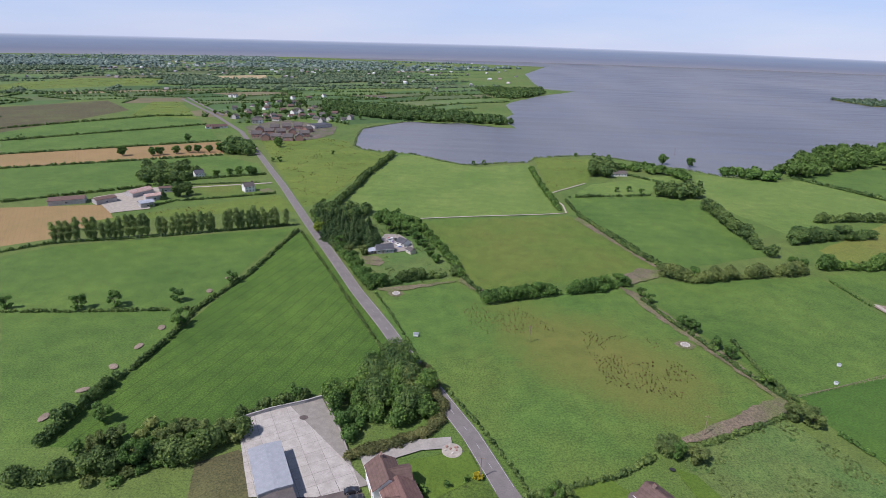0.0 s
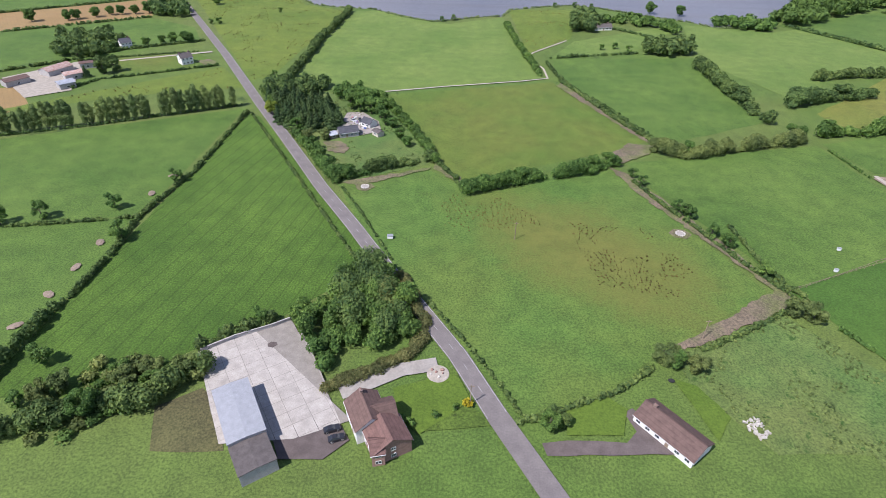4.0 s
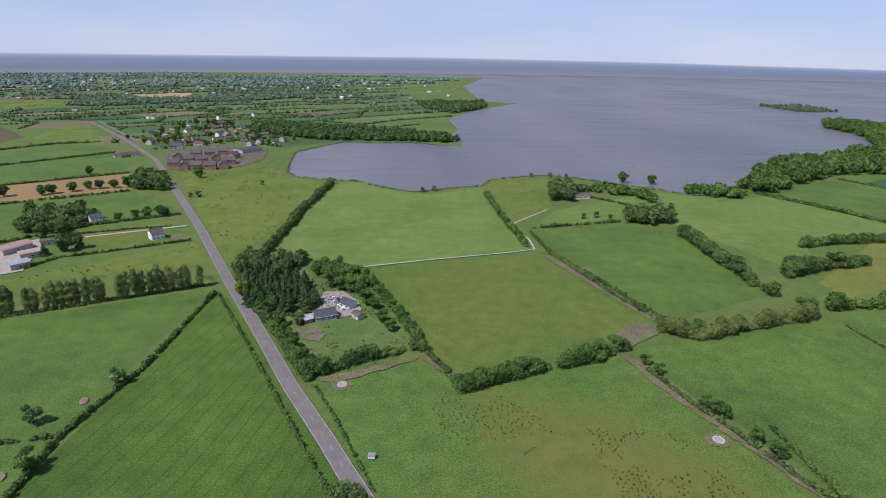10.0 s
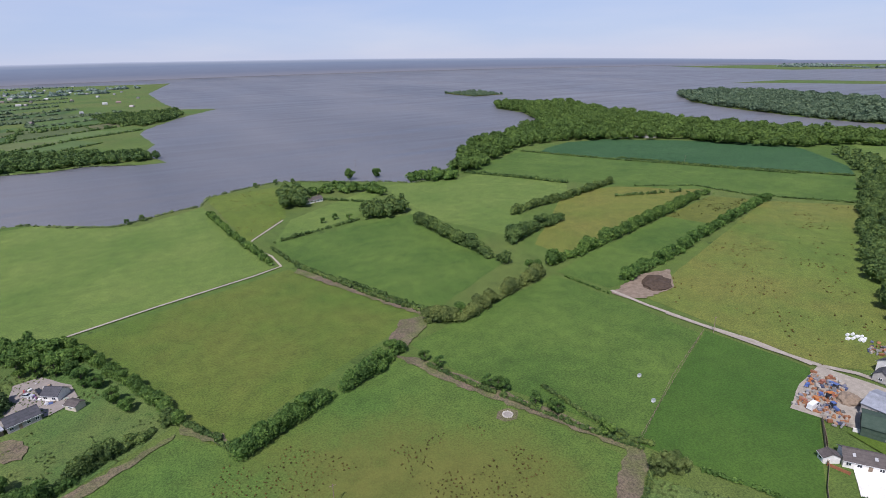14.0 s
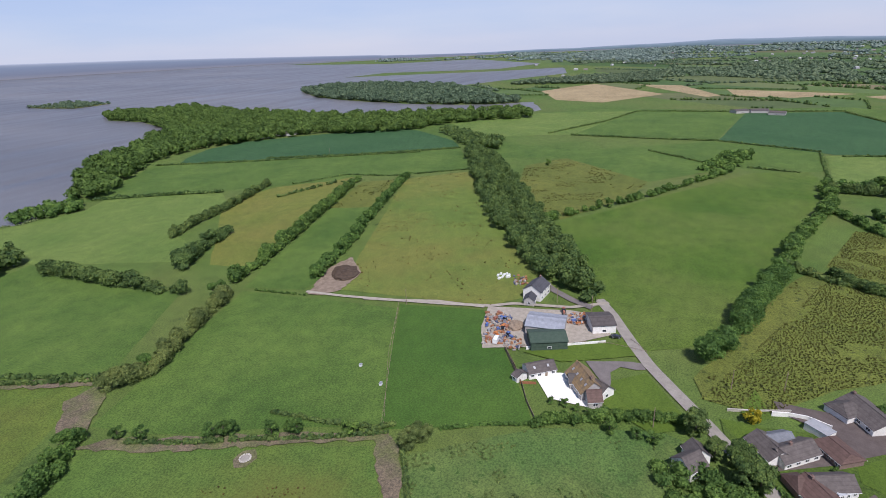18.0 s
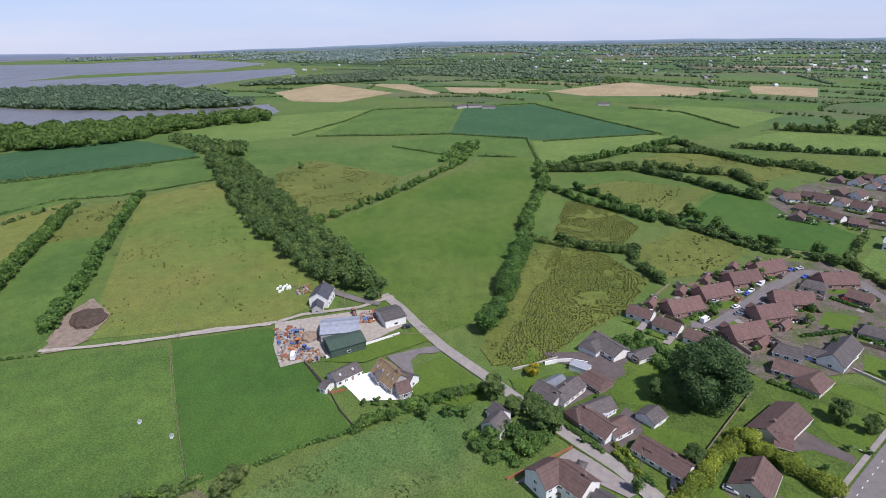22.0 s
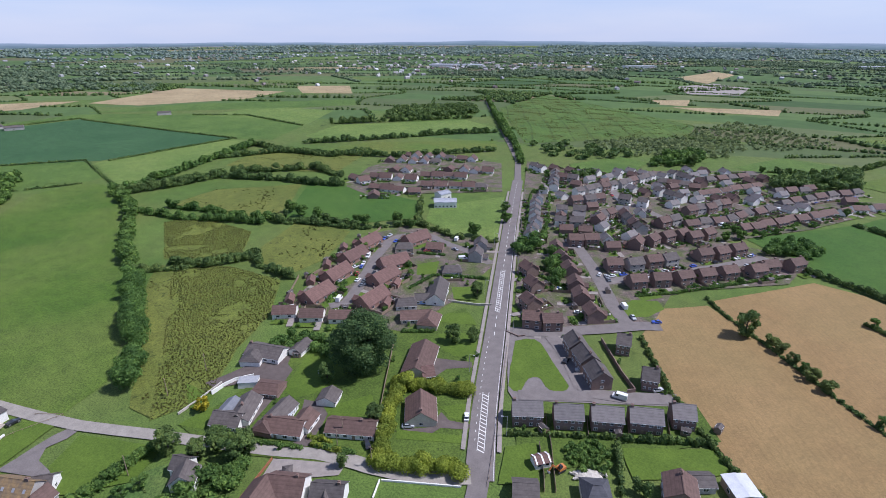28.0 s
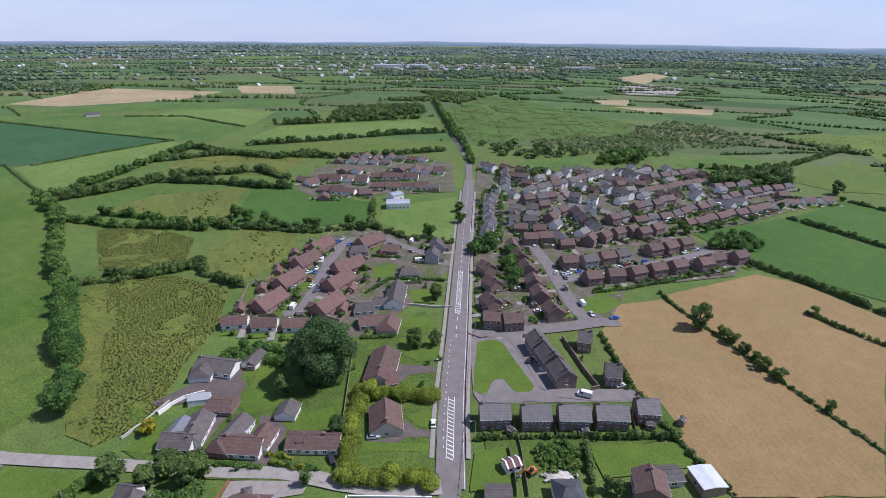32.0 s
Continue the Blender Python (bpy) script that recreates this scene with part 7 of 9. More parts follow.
SIZES, PLACED = {}, []
PATTERN = dict(
    red=pattern("brick_bungalow", "red-brick bungalow with a steep red-brown roof", 17, 10, 7.0, 2.8, "redbrick", "redtile", wins=3, gable_win=True, chim=0.1),
    brickgarage=pattern("brick_garage", "small brick garage with a brown roof behind a bungalow", 6.5, 4, 3.8, 2.3, "redbrick", "redtile", wins=0),
    redsmall=pattern("small_bungalow", "brick bungalow with a low brown roof", 10, 8.5, 5.2, 2.6, "brick", "browntile", wins=3),
    semi=pattern("estate_house", "brown brick estate house with a mauve-grey roof", 8.6, 7.6, 7.8, 5.0, "brick", "browntile", wins=2, storeys=2, chim=0.3),
    greysemi=pattern("estate_house", "grey rendered estate house with a slate roof", 8.6, 7.6, 7.8, 5.0, "greywall", "slate", wins=2, storeys=2, chim=-0.3),
    terrace=pattern("terrace_house", "white terrace house with a grey roof", 7.2, 7.6, 7.6, 5.2, "white", "slate", wins=1, storeys=2, chim=0.48),
    newbrick=pattern("brick_house", "new red-brick house with a grey-brown roof", 12, 9.5, 8.6, 5.2, "redbrick", "slate", wins=2, storeys=2),
    whitebung=pattern("estate_bungalow", "white bungalow with a brown-grey roof", 10.5, 8, 5.2, 2.7, "white", "browntile", wins=2),
    brownbung=pattern("estate_bungalow", "white bungalow with a steep brown roof and gable", 10.5, 9, 6.4, 2.8, "white", "browntile", wins=2, gable_win=True, chim=0.2),
    greybung=pattern("estate_bungalow", "cream bungalow with a grey roof", 10.5, 8, 5.2, 2.7, "cream", "slate", wins=2, hip=2.0),
)
PATTERN_USED = {}


def put(kind, x, y, a, group):
    m = Matrix.LocRotScale((x, y, 0.0), Euler((0, 0, a)), None)
    if kind in PATTERN_USED:
        ob = copy_thing(PATTERN[kind], m)
    else:
        PATTERN_USED[kind] = True
        ob = PATTERN[kind]
        ob.matrix_basis = m
    tagged(ob, group=group)
    PLACED.append((x, y, a, *SIZES[ob.name.split(".")[0]], group))


def row(kinds, line, n, group, turn=0.0, along_row=True, mixed=False):
    """n houses evenly along a line on the plan, ridges along it, or across it."""
    total = length(line)
    n = max(1, min(n, int(total / (max(SIZES[PATTERN[k].name.split(".")[0]][0] for k in kinds) * (1.04 if along_row else 0.9)) + 0.4)))
    for i in range(n):
        x, y, dx, dy = along(line, total * (i + 0.5) / n)
        a = math.atan2(dy, dx) + radians(turn) + (0 if along_row else math.pi / 2)
        if mixed and RNG.uniform() < 0.4:
            a += math.pi / 2
        put(kinds[i % len(kinds)], x + RNG.normal() * 0.9, y + RNG.normal() * 0.9, a + RNG.normal() * 0.06, group)


RED = "brick bungalows of the near estate"
for kind, ridges in (
        ("red", [((237.2, -125.6), (241.4, -141.7)), ((227.2, -105.2), (230.4, -122.1)), ((213.8, -82.7), (218.2, -100.7)), ((201.5, -61.2), (205.8, -79.6)), ((206.2, -116.5), (203.5, -129.5)), ((193.1, -97.2), (195.4, -115)), ((178, -76.6), (181.6, -94.5)), ((222, -149.6), (221, -165.6))]),
        ("whitebung", [((202.9, -47.3), (197.9, -52.5)), ((191.7, -53.4), (185, -59.8)), ((180.7, -62), (174.1, -67.9))]),
        ("redsmall", [((211.3, -151), (195.8, -160.9))]),
        ("greybung", [((221.8, -138), (212.3, -148))]),
        ("brickgarage", [((207.5, -56.5), (212.3, -60.7)), ((218, -76), (222.6, -80.2)), ((229, -94.2), (233.4, -98.4)), ((242.4, -116.8), (247, -120.8)), ((171, -85.8), (173.4, -89.8)), ((183.4, -103.9), (185.8, -107.9))])):
    for (x0, y0), (x1, y1) in ridges:
        put(kind, (x0 + x1) / 2, (y0 + y1) / 2, math.atan2(y1 - y0, x1 - x0), RED)
row(["greysemi"], [(188.6, -181.7), (169.6, -154.2)], 2, RED)
row(["greybung"], [(179.2, -132.9), (169.4, -142.5)], 1, RED, 5)
WEST = "white houses of the far west estate"
for pts, n in (([(375.2, -230.2), (349.5, -226.8)], 2), ([(336.9, -218.8), (306.7, -230.4)], 4), ([(302, -232), (296.2, -238.8)], 1), ([(321.7, -199.7), (309.4, -211.7)], 2),
               ([(362.1, -241), (324.5, -261.7)], 5), ([(309.3, -252.6), (262.2, -283.9)], 6), ([(370.2, -271.9), (351.2, -281.9)], 3), ([(333.6, -274.6), (298.1, -298.4)], 4),
               ([(402.1, -294.3), (356.1, -325.9)], 6), ([(408.2, -323.4), (332.4, -358.6)], 7), ([(333.1, -308.1), (291.2, -331.1)], 4)):
    row(["redsmall", "brownbung", "whitebung", "brownbung", "greybung"], pts, n, WEST, mixed=True)
STREET = "houses along the village street"
row(["semi"], [(145.6, -171.1), (129.4, -148.8), (114.2, -126.4)], 3, STREET, 30)
row(["semi"], [(114.4, -116.2), (105.8, -121.5), (98.4, -128.6)], 3, STREET)
row(["semi"], [(151.2, -207.6), (139.5, -193.7), (124.6, -179.7), (110.9, -163.3), (98.9, -149), (87.4, -137.1)], 6, STREET)
row(["terrace"], [(165.5, -202.5), (184.7, -235.8), (213.3, -282.9)], 7, STREET)
row(["terrace"], [(277.1, -366.6), (258.1, -364.4)], 5, STREET)
row(["terrace"], [(246.5, -362.4), (217.4, -311.2)], 5, STREET)
ROW = "two-storey houses along the estate street"
row(["semi"], [(94.9, -182.7), (78.8, -204.3), (60.2, -232.2), (33.4, -274.1)], 8, ROW)
row(["semi", "greysemi"], [(114.6, -197.4), (102.8, -208.8), (86.1, -234.8)], 4, ROW)
row(["semi"], [(82.5, -244.2), (62.9, -273.9)], 3, ROW)
row(["semi"], [(149.2, -218), (133.4, -233)], 2, ROW)
row(["semi"], [(115.9, -235.6), (112.8, -250.6), (97.7, -280.2)], 4, ROW, 15)
row(["semi"], [(94.8, -271.5), (86.6, -291.8)], 2, ROW)
DENSE = "close-set houses of the large estate"
for kinds, pts, n in (
        (["terrace", "greysemi", "terrace", "semi"], [(175, -243.5), (157, -253.3)], 7), (["terrace", "greysemi", "terrace", "semi"], [(187.4, -264.6), (167.8, -276.9)], 8), (["semi", "greysemi"], [(153.2, -260.9), (153.4, -288.4)], 3),
        (["terrace", "greysemi", "terrace", "semi"], [(198.1, -315.9), (184.7, -356.1), (173.1, -408.8)], 14), (["semi", "greysemi"], [(186.8, -290.6), (173, -315.4)], 4), (["greysemi", "terrace"], [(164.4, -322.4), (142.8, -326)], 5),
        (["semi", "greysemi"], [(145.9, -291.1), (121.9, -263.7)], 5), (["terrace", "greysemi", "terrace", "semi"], [(152.9, -363.5), (126, -353.3)], 6), (["semi", "greysemi"], [(121.1, -286.6), (113.4, -303.8)], 3),
        (["greybung", "redsmall"], [(167, -400.2), (139.3, -407.6)], 5), (["semi", "greysemi"], [(116, -323.6), (99.3, -365)], 6), (["terrace", "greysemi", "terrace", "semi"], [(167, -427.7), (130.4, -410)], 7),
        (["whitebung"], [(125.4, -379.3), (96.3, -442.7)], 6), (["greybung", "redsmall"], [(136.6, -430.4), (109.8, -480)], 5), (["redsmall", "greybung"], [(108.2, -300.7), (92.1, -324.8), (73.8, -380.1)], 8),
        (["redsmall"], [(77.8, -314.1), (62.7, -345), (41, -393.4)], 8), (["greybung", "redsmall"], [(72.8, -394.6), (54.9, -434.2), (31.3, -478.5)], 7), (["whitebung"], [(49.1, -372.6), (25.2, -419.2), (-0.6, -449.8)], 6),
        (["semi", "greysemi"], [(235.8, -349.3), (215.3, -353.2)], 3), (["greybung", "redsmall"], [(84.1, -428.6), (59.4, -462.9)], 4)):
    row(kinds, pts, n, DENSE)
# low houses and stores that fill the blocks between the rows
INFILL = "plain houses between the rows of the large estate"
PATTERN["paleinfill"] = pattern("infill_house", "plain pale estate house with a dark roof", 8.4, 7, 6.2, 3.6, "white", "paleslate", wins=0, chim=0.3)
PATTERN["brickinfill"] = pattern("infill_house", "plain brown brick estate house with a brown roof", 8.4, 7, 6.2, 3.6, "brick", "browntile", wins=0, chim=-0.3)
for i, (x, y) in enumerate(scatter([(205, -250), (226, -300), (262, -372), (196, -420), (120, -490), (60, -430), (10, -455), (60, -340), (95, -290), (125, -215)], 12.5)):
    if not any(math.hypot(x - p[0], y - p[1]) < 10.6 for p in PLACED) and all(math.hypot(along(ln, k)[0] - x, along(ln, k)[1] - y) > w / 2 + 5.5 for nm, ln, w, mt, lb in LANES[6:13] for k in range(0, int(length(ln)), 6)):
        near = min(PLACED, key=lambda p: math.hypot(x - p[0], y - p[1]))
        put(("paleinfill", "brickinfill", "paleinfill")[i % 3], x, y, near[2] + (math.pi / 2 if RNG.uniform() < 0.35 else 0), INFILL)
NORTH = "new brick houses at the head of the bay"
for x, y, a in [(*p, t) for p, t in zip([(-302.7, 612.8), (-284.1, 596.8), (-271.8, 599.6), (-255.8, 599.3), (-243.9, 605.3), (-317.5, 654.3), (-297.1, 639.6), (-281.3, 639.3), (-268.3, 646.2), (-246.5, 631.8), (-255.3, 668.3), (-304.8, 676.8), (-291.4, 684.5), (-279.2, 696.6)], (0.3, 1.9, 0.3, 0.25, 1.9, 1.9, 0.3, 0.4, 1.9, 0.4, 1.2, 0.3, 0.4, 0.3))]:
    put("newbrick", x, y, a, NORTH)
for kinds, pts, n in ((["greysemi", "terrace"], [(-364.1, 727.9), (-346.9, 736.8)], 2), (["whitebung", "redsmall"], [(-400.7, 666.8), (-384.2, 678)], 2), (["redsmall", "greysemi"], [(-369, 786.1), (-348.9, 807.4)], 3), (["terrace", "greysemi"], [(-346.8, 841.9), (-335.9, 879.4)], 2), (["greybung"], [(-247.5, 785), (-241.2, 806.5)], 1), (["greysemi"], [(-268.1, 754.8), (-258.5, 795.7)], 2),
                      (["whitebung", "redsmall"], [(-342.1, 812.1), (-301.6, 841.3)], 3), (["redsmall", "whitebung"], [(-393.6, 664.4), (-375.6, 683.2)], 3), (["redsmall", "greybung", "whitebung"], [(-391.5, 888.8), (-302.9, 928.2)], 4), (["terrace", "redsmall"], [(-450.3, 1079.4), (-383, 1181.9)], 3),
                      (["whitebung"], [(-248.2, 902.6), (-221.9, 890.4)], 2), (["terrace"], [(-583.4, 1096.7), (-560.1, 1088.3)], 2), (["whitebung"], [(-306.7, 1191.6), (-256.6, 1185.1)], 3)):
    row(kinds, pts, n, NORTH)

# houses and trees along the road beyond the bay
for i, (x, y) in enumerate(scatter([(-430, 770), (-345, 770), (-250, 740), (-215, 790), (-240, 900), (-330, 1000), (-440, 1080), (-500, 960)], 42)):
    if not taken(x, y) and all(math.hypot(x - p[0], y - p[1]) > 17 for p in PLACED):
        put(("greybung", "greysemi", "redsmall", "greybung", "whitebung")[i % 5], x, y, RNG.uniform(0, 3.14), NORTH)
        for side in (-1, 1):
            plant(("oak", "ash", "dark")[i % 3], x + side * RNG.uniform(11, 16), y + RNG.uniform(-12, 12), RNG.uniform(0.65, 1.0))

# roofs of the far towns
vs, fs = [], []
for i in range(900):
    k = far_rng.integers(0, 5)
    cx, cy, sp = ((2500, -900, 700), (2300, -2300, 500), (900, -2400, 500), (1300, -1500, 250), (-900, 2300, 500))[k]
    x, y = cx + far_rng.normal() * sp, cy + far_rng.normal() * sp
    if not on_land(x, y) or math.hypot(x, y) > 4300 or any(inside(f, x, y) for f in FIELD_OUTLINES):
        continue
    q = Matrix.Translation((x, y, 0)) @ Matrix.Rotation(far_rng.uniform(0, 3.14), 4, "Z")
    l, w, h = far_rng.uniform(4, 8), 3.6, far_rng.uniform(2.6, 4.2)
    b0 = len(vs)
    vs += [tuple(q @ Vector(c)) for c in ((-l, -w, 0), (l, -w, 0), (l, w, 0), (-l, w, 0), (-l, -w, h), (l, -w, h), (l, w, h), (-l, w, h), (-l, 0, h + 3), (l, 0, h + 3))]
    fs += [tuple(b0 + j for j in f) for f in ((0, 1, 5, 4), (1, 2, 6, 5), (2, 3, 7, 6), (3, 0, 4, 7), (4, 5, 9, 8), (6, 7, 8, 9), (5, 6, 9), (7, 4, 8))]
tagged(link_mesh("far_town_roofs", vs, fs, M["fartown"]), "pale houses of distant towns among trees", "houses", kind="stuff")
for rd, W in (([(1396.6, -1413.5), (1254.5, -1523)], 60), ([(846.9, -1784.4), (775.5, -1862.1)], 40), ([(252.4, -2293.3), (189, -2361.2)], 40)):
    house("factory", "long white factory roof far off", [(rd, 9, W, 8, "white", "metalroof", B(wins=1, fine=False))], "factory")
house("hall", "low black modern hall beside brick houses", [([(-264.4, 707.3), (-246.5, 729.3)], 5.0, 22, 4.5, "greywall", "darkslate", B(wins=4, fine=False))], "hall")

# ---- vehicles ----
def wheel(root, x, y, r):
    bm = bmesh.new()
    q = Matrix.Translation((x, y, r)) @ Matrix.Rotation(math.pi / 2, 4, "X")
    bmesh.ops.create_cone(bm, cap_ends=True, segments=12, radius1=r, radius2=r, depth=0.24, matrix=q)
    n = len(bm.faces)
    bmesh.ops.create_cone(bm, cap_ends=True, segments=8, radius1=r * 0.55, radius2=r * 0.55, depth=0.26, matrix=q)
    bm.faces.ensure_lookup_table()
    for f in bm.faces[n:]:
        f.material_index = 1
    part("wheel", bm, M["tyre"], root).data.materials.append(M["steel"])


def extruded(profile, half, inset=0.0):
    """A side outline (x, z) drawn across the width, drawn in at the top by inset."""
    bm = bmesh.new()
    zmax, zmin = max(z for _, z in profile), min(z for _, z in profile)
    rows = []
    for s in (-1, 1):
        rows.append([bm.verts.new((x, s * (half - inset * (z - zmin) / (zmax - zmin + 1e-6)), z)) for x, z in profile])
    a, b2 = rows
    n = len(profile)
    for i in range(n):
        bm.faces.new((a[i], a[(i + 1) % n], b2[(i + 1) % n], b2[i]))
    bm.faces.new(a[::-1])
    bm.faces.new(b2)
    bmesh.ops.recalc_face_normals(bm, faces=bm.faces)
    return bm


def car_kind(name, label, paint, van=False):
    root = tagged(new(name), label, "car" if not van else "van")
    if van:
        part("body", extruded([(-2.6, 0.35), (-2.6, 2.3), (1.3, 2.35), (1.8, 1.3), (2.6, 1.05), (2.65, 0.35)], 0.98, 0.1), M[paint], root)
        part("windscreen", extruded([(1.38, 2.2), (1.82, 1.35), (1.86, 1.38), (1.44, 2.22)], 0.84), M["glass"], root)
        part("side_window", extruded([(0.4, 1.4), (0.4, 2.05), (1.3, 2.05), (1.65, 1.4)], 0.985, 0.04), M["glass"], root)
    else:
        part("body", extruded([(-2.1, 0.3), (-2.15, 0.85), (-1.7, 0.95), (0.75, 0.98), (1.9, 0.82), (2.1, 0.6), (2.1, 0.3)], 0.88, 0.06), M[paint], root)
        part("cabin_glass", extruded([(-1.75, 0.92), (-1.2, 1.4), (0.1, 1.42), (0.85, 0.95)], 0.8, 0.18), M["glass"], root)
        part("car_roof", extruded([(-1.15, 1.38), (-1.05, 1.47), (0.0, 1.48), (0.15, 1.4)], 0.66, 0.05), M[paint], root)
    for x in (-1.3, 1.35):
        for y in (-0.8, 0.8):
            wheel(root, x, y, 0.34)
    return root


CARS = dict((c, car_kind("car", lb, "car_" + c)) for c, lb in (("white", "white hatchback car parked on tarmac"), ("silver", "silver car parked before a house"), ("black", "black car parked on tarmac"),
                                                             ("blue", "bright blue car parked by the kerb"), ("red", "small red car parked on a drive"), ("grey", "dark grey car parked on tarmac")))
CARS["van"] = car_kind("van", "white van parked on hard ground", "car_white", True)
CAR_USED = {}


def park(kind, x, y, a, z=0.5):
    m = Matrix.LocRotScale((x, y, z), Euler((0, 0, a)), None)
    if kind in CAR_USED:
        copy_thing(CARS[kind], m)
    else:
        CAR_USED[kind] = True
        CARS[kind].matrix_basis = m


for kind, (p, q) in (
        ("white", [(89.2, -49.3), (91.9, -52.8)]), ("silver", [(103.3, -33.1), (101, -35.5)]), ("black", [(121.9, -67.6), (125.5, -66.3)]), ("grey", [(123.3, -69.9), (126.8, -69.1)]),
        ("van", [(54.1, -97.2), (58.8, -96)]), ("silver", [(73.4, -103.5), (77.4, -100.9)]), ("black", [(82.8, -102.6), (83.1, -105.9)]), ("black", [(82.8, -110.3), (85.6, -110.7)]),
        ("silver", [(49.1, -108.6), (46.9, -112)]), ("blue", [(66.6, -160.6), (70.3, -157.7)]), ("red", [(112.3, -127.8), (110.3, -129.4)]), ("white", [(111.7, -186.8), (113, -191.4)]),
        ("black", [(202, 56.4), (202.5, 52.8)]), ("van", [(179.8, 100.6), (186.6, 100.8)]), ("black", [(-27.6, 55.3), (-23.8, 56.9)]), ("black", [(-25.8, 52.8), (-22.2, 54.2)]),
        ("white", [(218.4, -104.1), (218.2, -108.9)]), ("silver", [(210.8, -87.4), (209.2, -91.2)]), ("white", [(203.2, -94.2), (204.5, -98.2)]), ("grey", [(200.5, -96.3), (199.8, -100.2)]), ("grey", [(197.7, -92), (196.8, -96)]),
        ("van", [(182.6, -153.6), (179.3, -157.3)]), ("white", [(157.6, -114), (160.6, -119.4)]), ("van", [(203.2, -174.3), (205.2, -178.9)]), ("red", [(206.4, -148.7), (202.7, -151.6)]), ("black", [(241.4, -146.5), (238.4, -148.9)]),
        ("black", [(106.4, -19.7), (104.5, -18.8)]), ("silver", [(-58.1, 258.8), (-55, 256.8)]), ("blue", [(-49.5, 254), (-47, 255.2)]), ("black", [(-54.1, 261.2), (-52.2, 256.7)]), ("white", [(88.7, -216.3), (86.4, -219.1)]),
        ("white", [(111.1, -211.9), (109.7, -215.1)]), ("black", [(113.4, -207), (110.9, -206.9)]), ("grey", [(103, -217.2), (105.7, -217.2)]), ("silver", [(74.4, -264.1), (72.2, -268.2)]),
        ("white", [(100.2, -142.8), (98.2, -143.9)]), ("grey", [(145.8, -198.7), (144.4, -203.1)]), ("silver", [(144.4, -220.8), (138.6, -215.8)])):
    park(kind, (p[0] + q[0]) / 2, (p[1] + q[1]) / 2, math.atan2(q[1] - p[1], q[0] - p[0]))
for ln, n, off in ((LANES[6][1], 9, 4.3), (LANES[6][1], 7, -4.6), (LANES[9][1], 10, 4.6), (LANES[10][1], 9, 5.6), (LANES[10][1], 7, -5.6), (LANES[11][1], 8, 4.4), (LANES[8][1], 4, -4.6), (LANES[9][1], 6, -5.0)):
    for i in range(n):
        x, y, dx, dy = along(ln, length(ln) * RNG.uniform(0.05, 0.95))
        park(["white", "silver", "black", "grey", "red", "blue", "van"][int(RNG.integers(0, 7))], x - dy * off, y + dx * off, math.atan2(dy, dx) + (0 if RNG.uniform() < 0.5 else math.pi) + RNG.normal() * 0.03)


def tractor(name, label, paint, x, y, a):
    root = tagged(new(name), label, "tractor")
    root.matrix_basis = Matrix.LocRotScale((x, y, 0.42), Euler((0, 0, a)), None)
    part("bonnet", extruded([(0.2, 0.8), (0.2, 1.6), (2.0, 1.45), (2.1, 0.8)], 0.45, 0.05), M[paint], root)
    part("cab", extruded([(-1.1, 1.0), (-1.0, 2.5), (0.15, 2.5), (0.3, 1.0)], 0.75, 0.1), M["glass"], root)
    part("cab_roof", extruded([(-1.15, 2.5), (-1.1, 2.65), (0.2, 2.65), (0.25, 2.5)], 0.75), M[paint], root)
    for px, r in ((-0.7, 0.85), (1.55, 0.5)):
        for py in (-0.85, 0.85):
            wheel(root, px, py, r)


def implement(label, paint, x, y, a, l, w):
    """A trailed farm implement: frame, drawbar, working drum and two wheels."""
    root = tagged(new("farm_implement"), label, "machine")
    root.matrix_basis = Matrix.LocRotScale((x, y, 0.42), Euler((0, 0, a)), None)
    q = Matrix.Identity(4)
    block("frame", q, -l / 2, l / 2, -w / 2, w / 2, 0.5, 0.75, M[paint], root)
    block("hopper", q, -l * 0.35, l * 0.3, -w * 0.4, w * 0.4, 0.75, 1.5, M[paint], root)
    block("drawbar", q, l / 2, l / 2 + 1.2, -0.1, 0.1, 0.5, 0.62, M["steel"], root)
    for py in (-w / 2, w / 2):
        wheel(root, 0, py, 0.45)


yard = [(193.7, 100.8), (188.1, 96.6), (200.9, 102.7), (209.6, 70.8), (212.1, 67), (217, 79.2)]
for (x, y), (nm, pt) in zip(yard, (("orange tractor parked in the farmyard", "orange"), ("blue tractor parked in the farmyard", "bluemachine"), ("blue tractor parked beside scrap", "bluemachine"),
                                   ("red tractor parked by the shed", "redmachine"), ("orange tractor parked by the shed", "orange"), ("red tractor standing before the barn", "redmachine"))):
    tractor("tractor", nm, pt, x, y, RNG.uniform(0, 6.28))
for i, (x, y) in enumerate(scatter([(206.4, 112.4), (209.6, 104.4), (193.7, 98.8), (182.7, 100.2), (182.9, 105.6)], 4.2) + scatter([(212.5, 76.2), (216.4, 67.3), (205.7, 65.4), (204.5, 71.7)], 4.6)):
    implement("%s farm implement standing in the yard" % ("rusty red", "orange", "blue", "grey steel")[i % 4], ("redmachine", "orange", "bluemachine", "steel")[i % 4], x, y, RNG.uniform(0, 6.28), RNG.uniform(1.6, 3), RNG.uniform(1.0, 1.8))


def bale(x, y, z=0.42):
    bm = bmesh.new()
    bmesh.ops.create_cone(bm, cap_ends=True, segments=14, radius1=0.62, radius2=0.62, depth=1.2, matrix=Matrix.Translation((x, y, z + 0.62)) @ Matrix.Rotation(math.pi / 2, 4, "Y"))
    tagged(part("wrapped_bale", bm, M["upvc"]), "round white wrapped bale in a yard", "bale", group="bales in the yard")


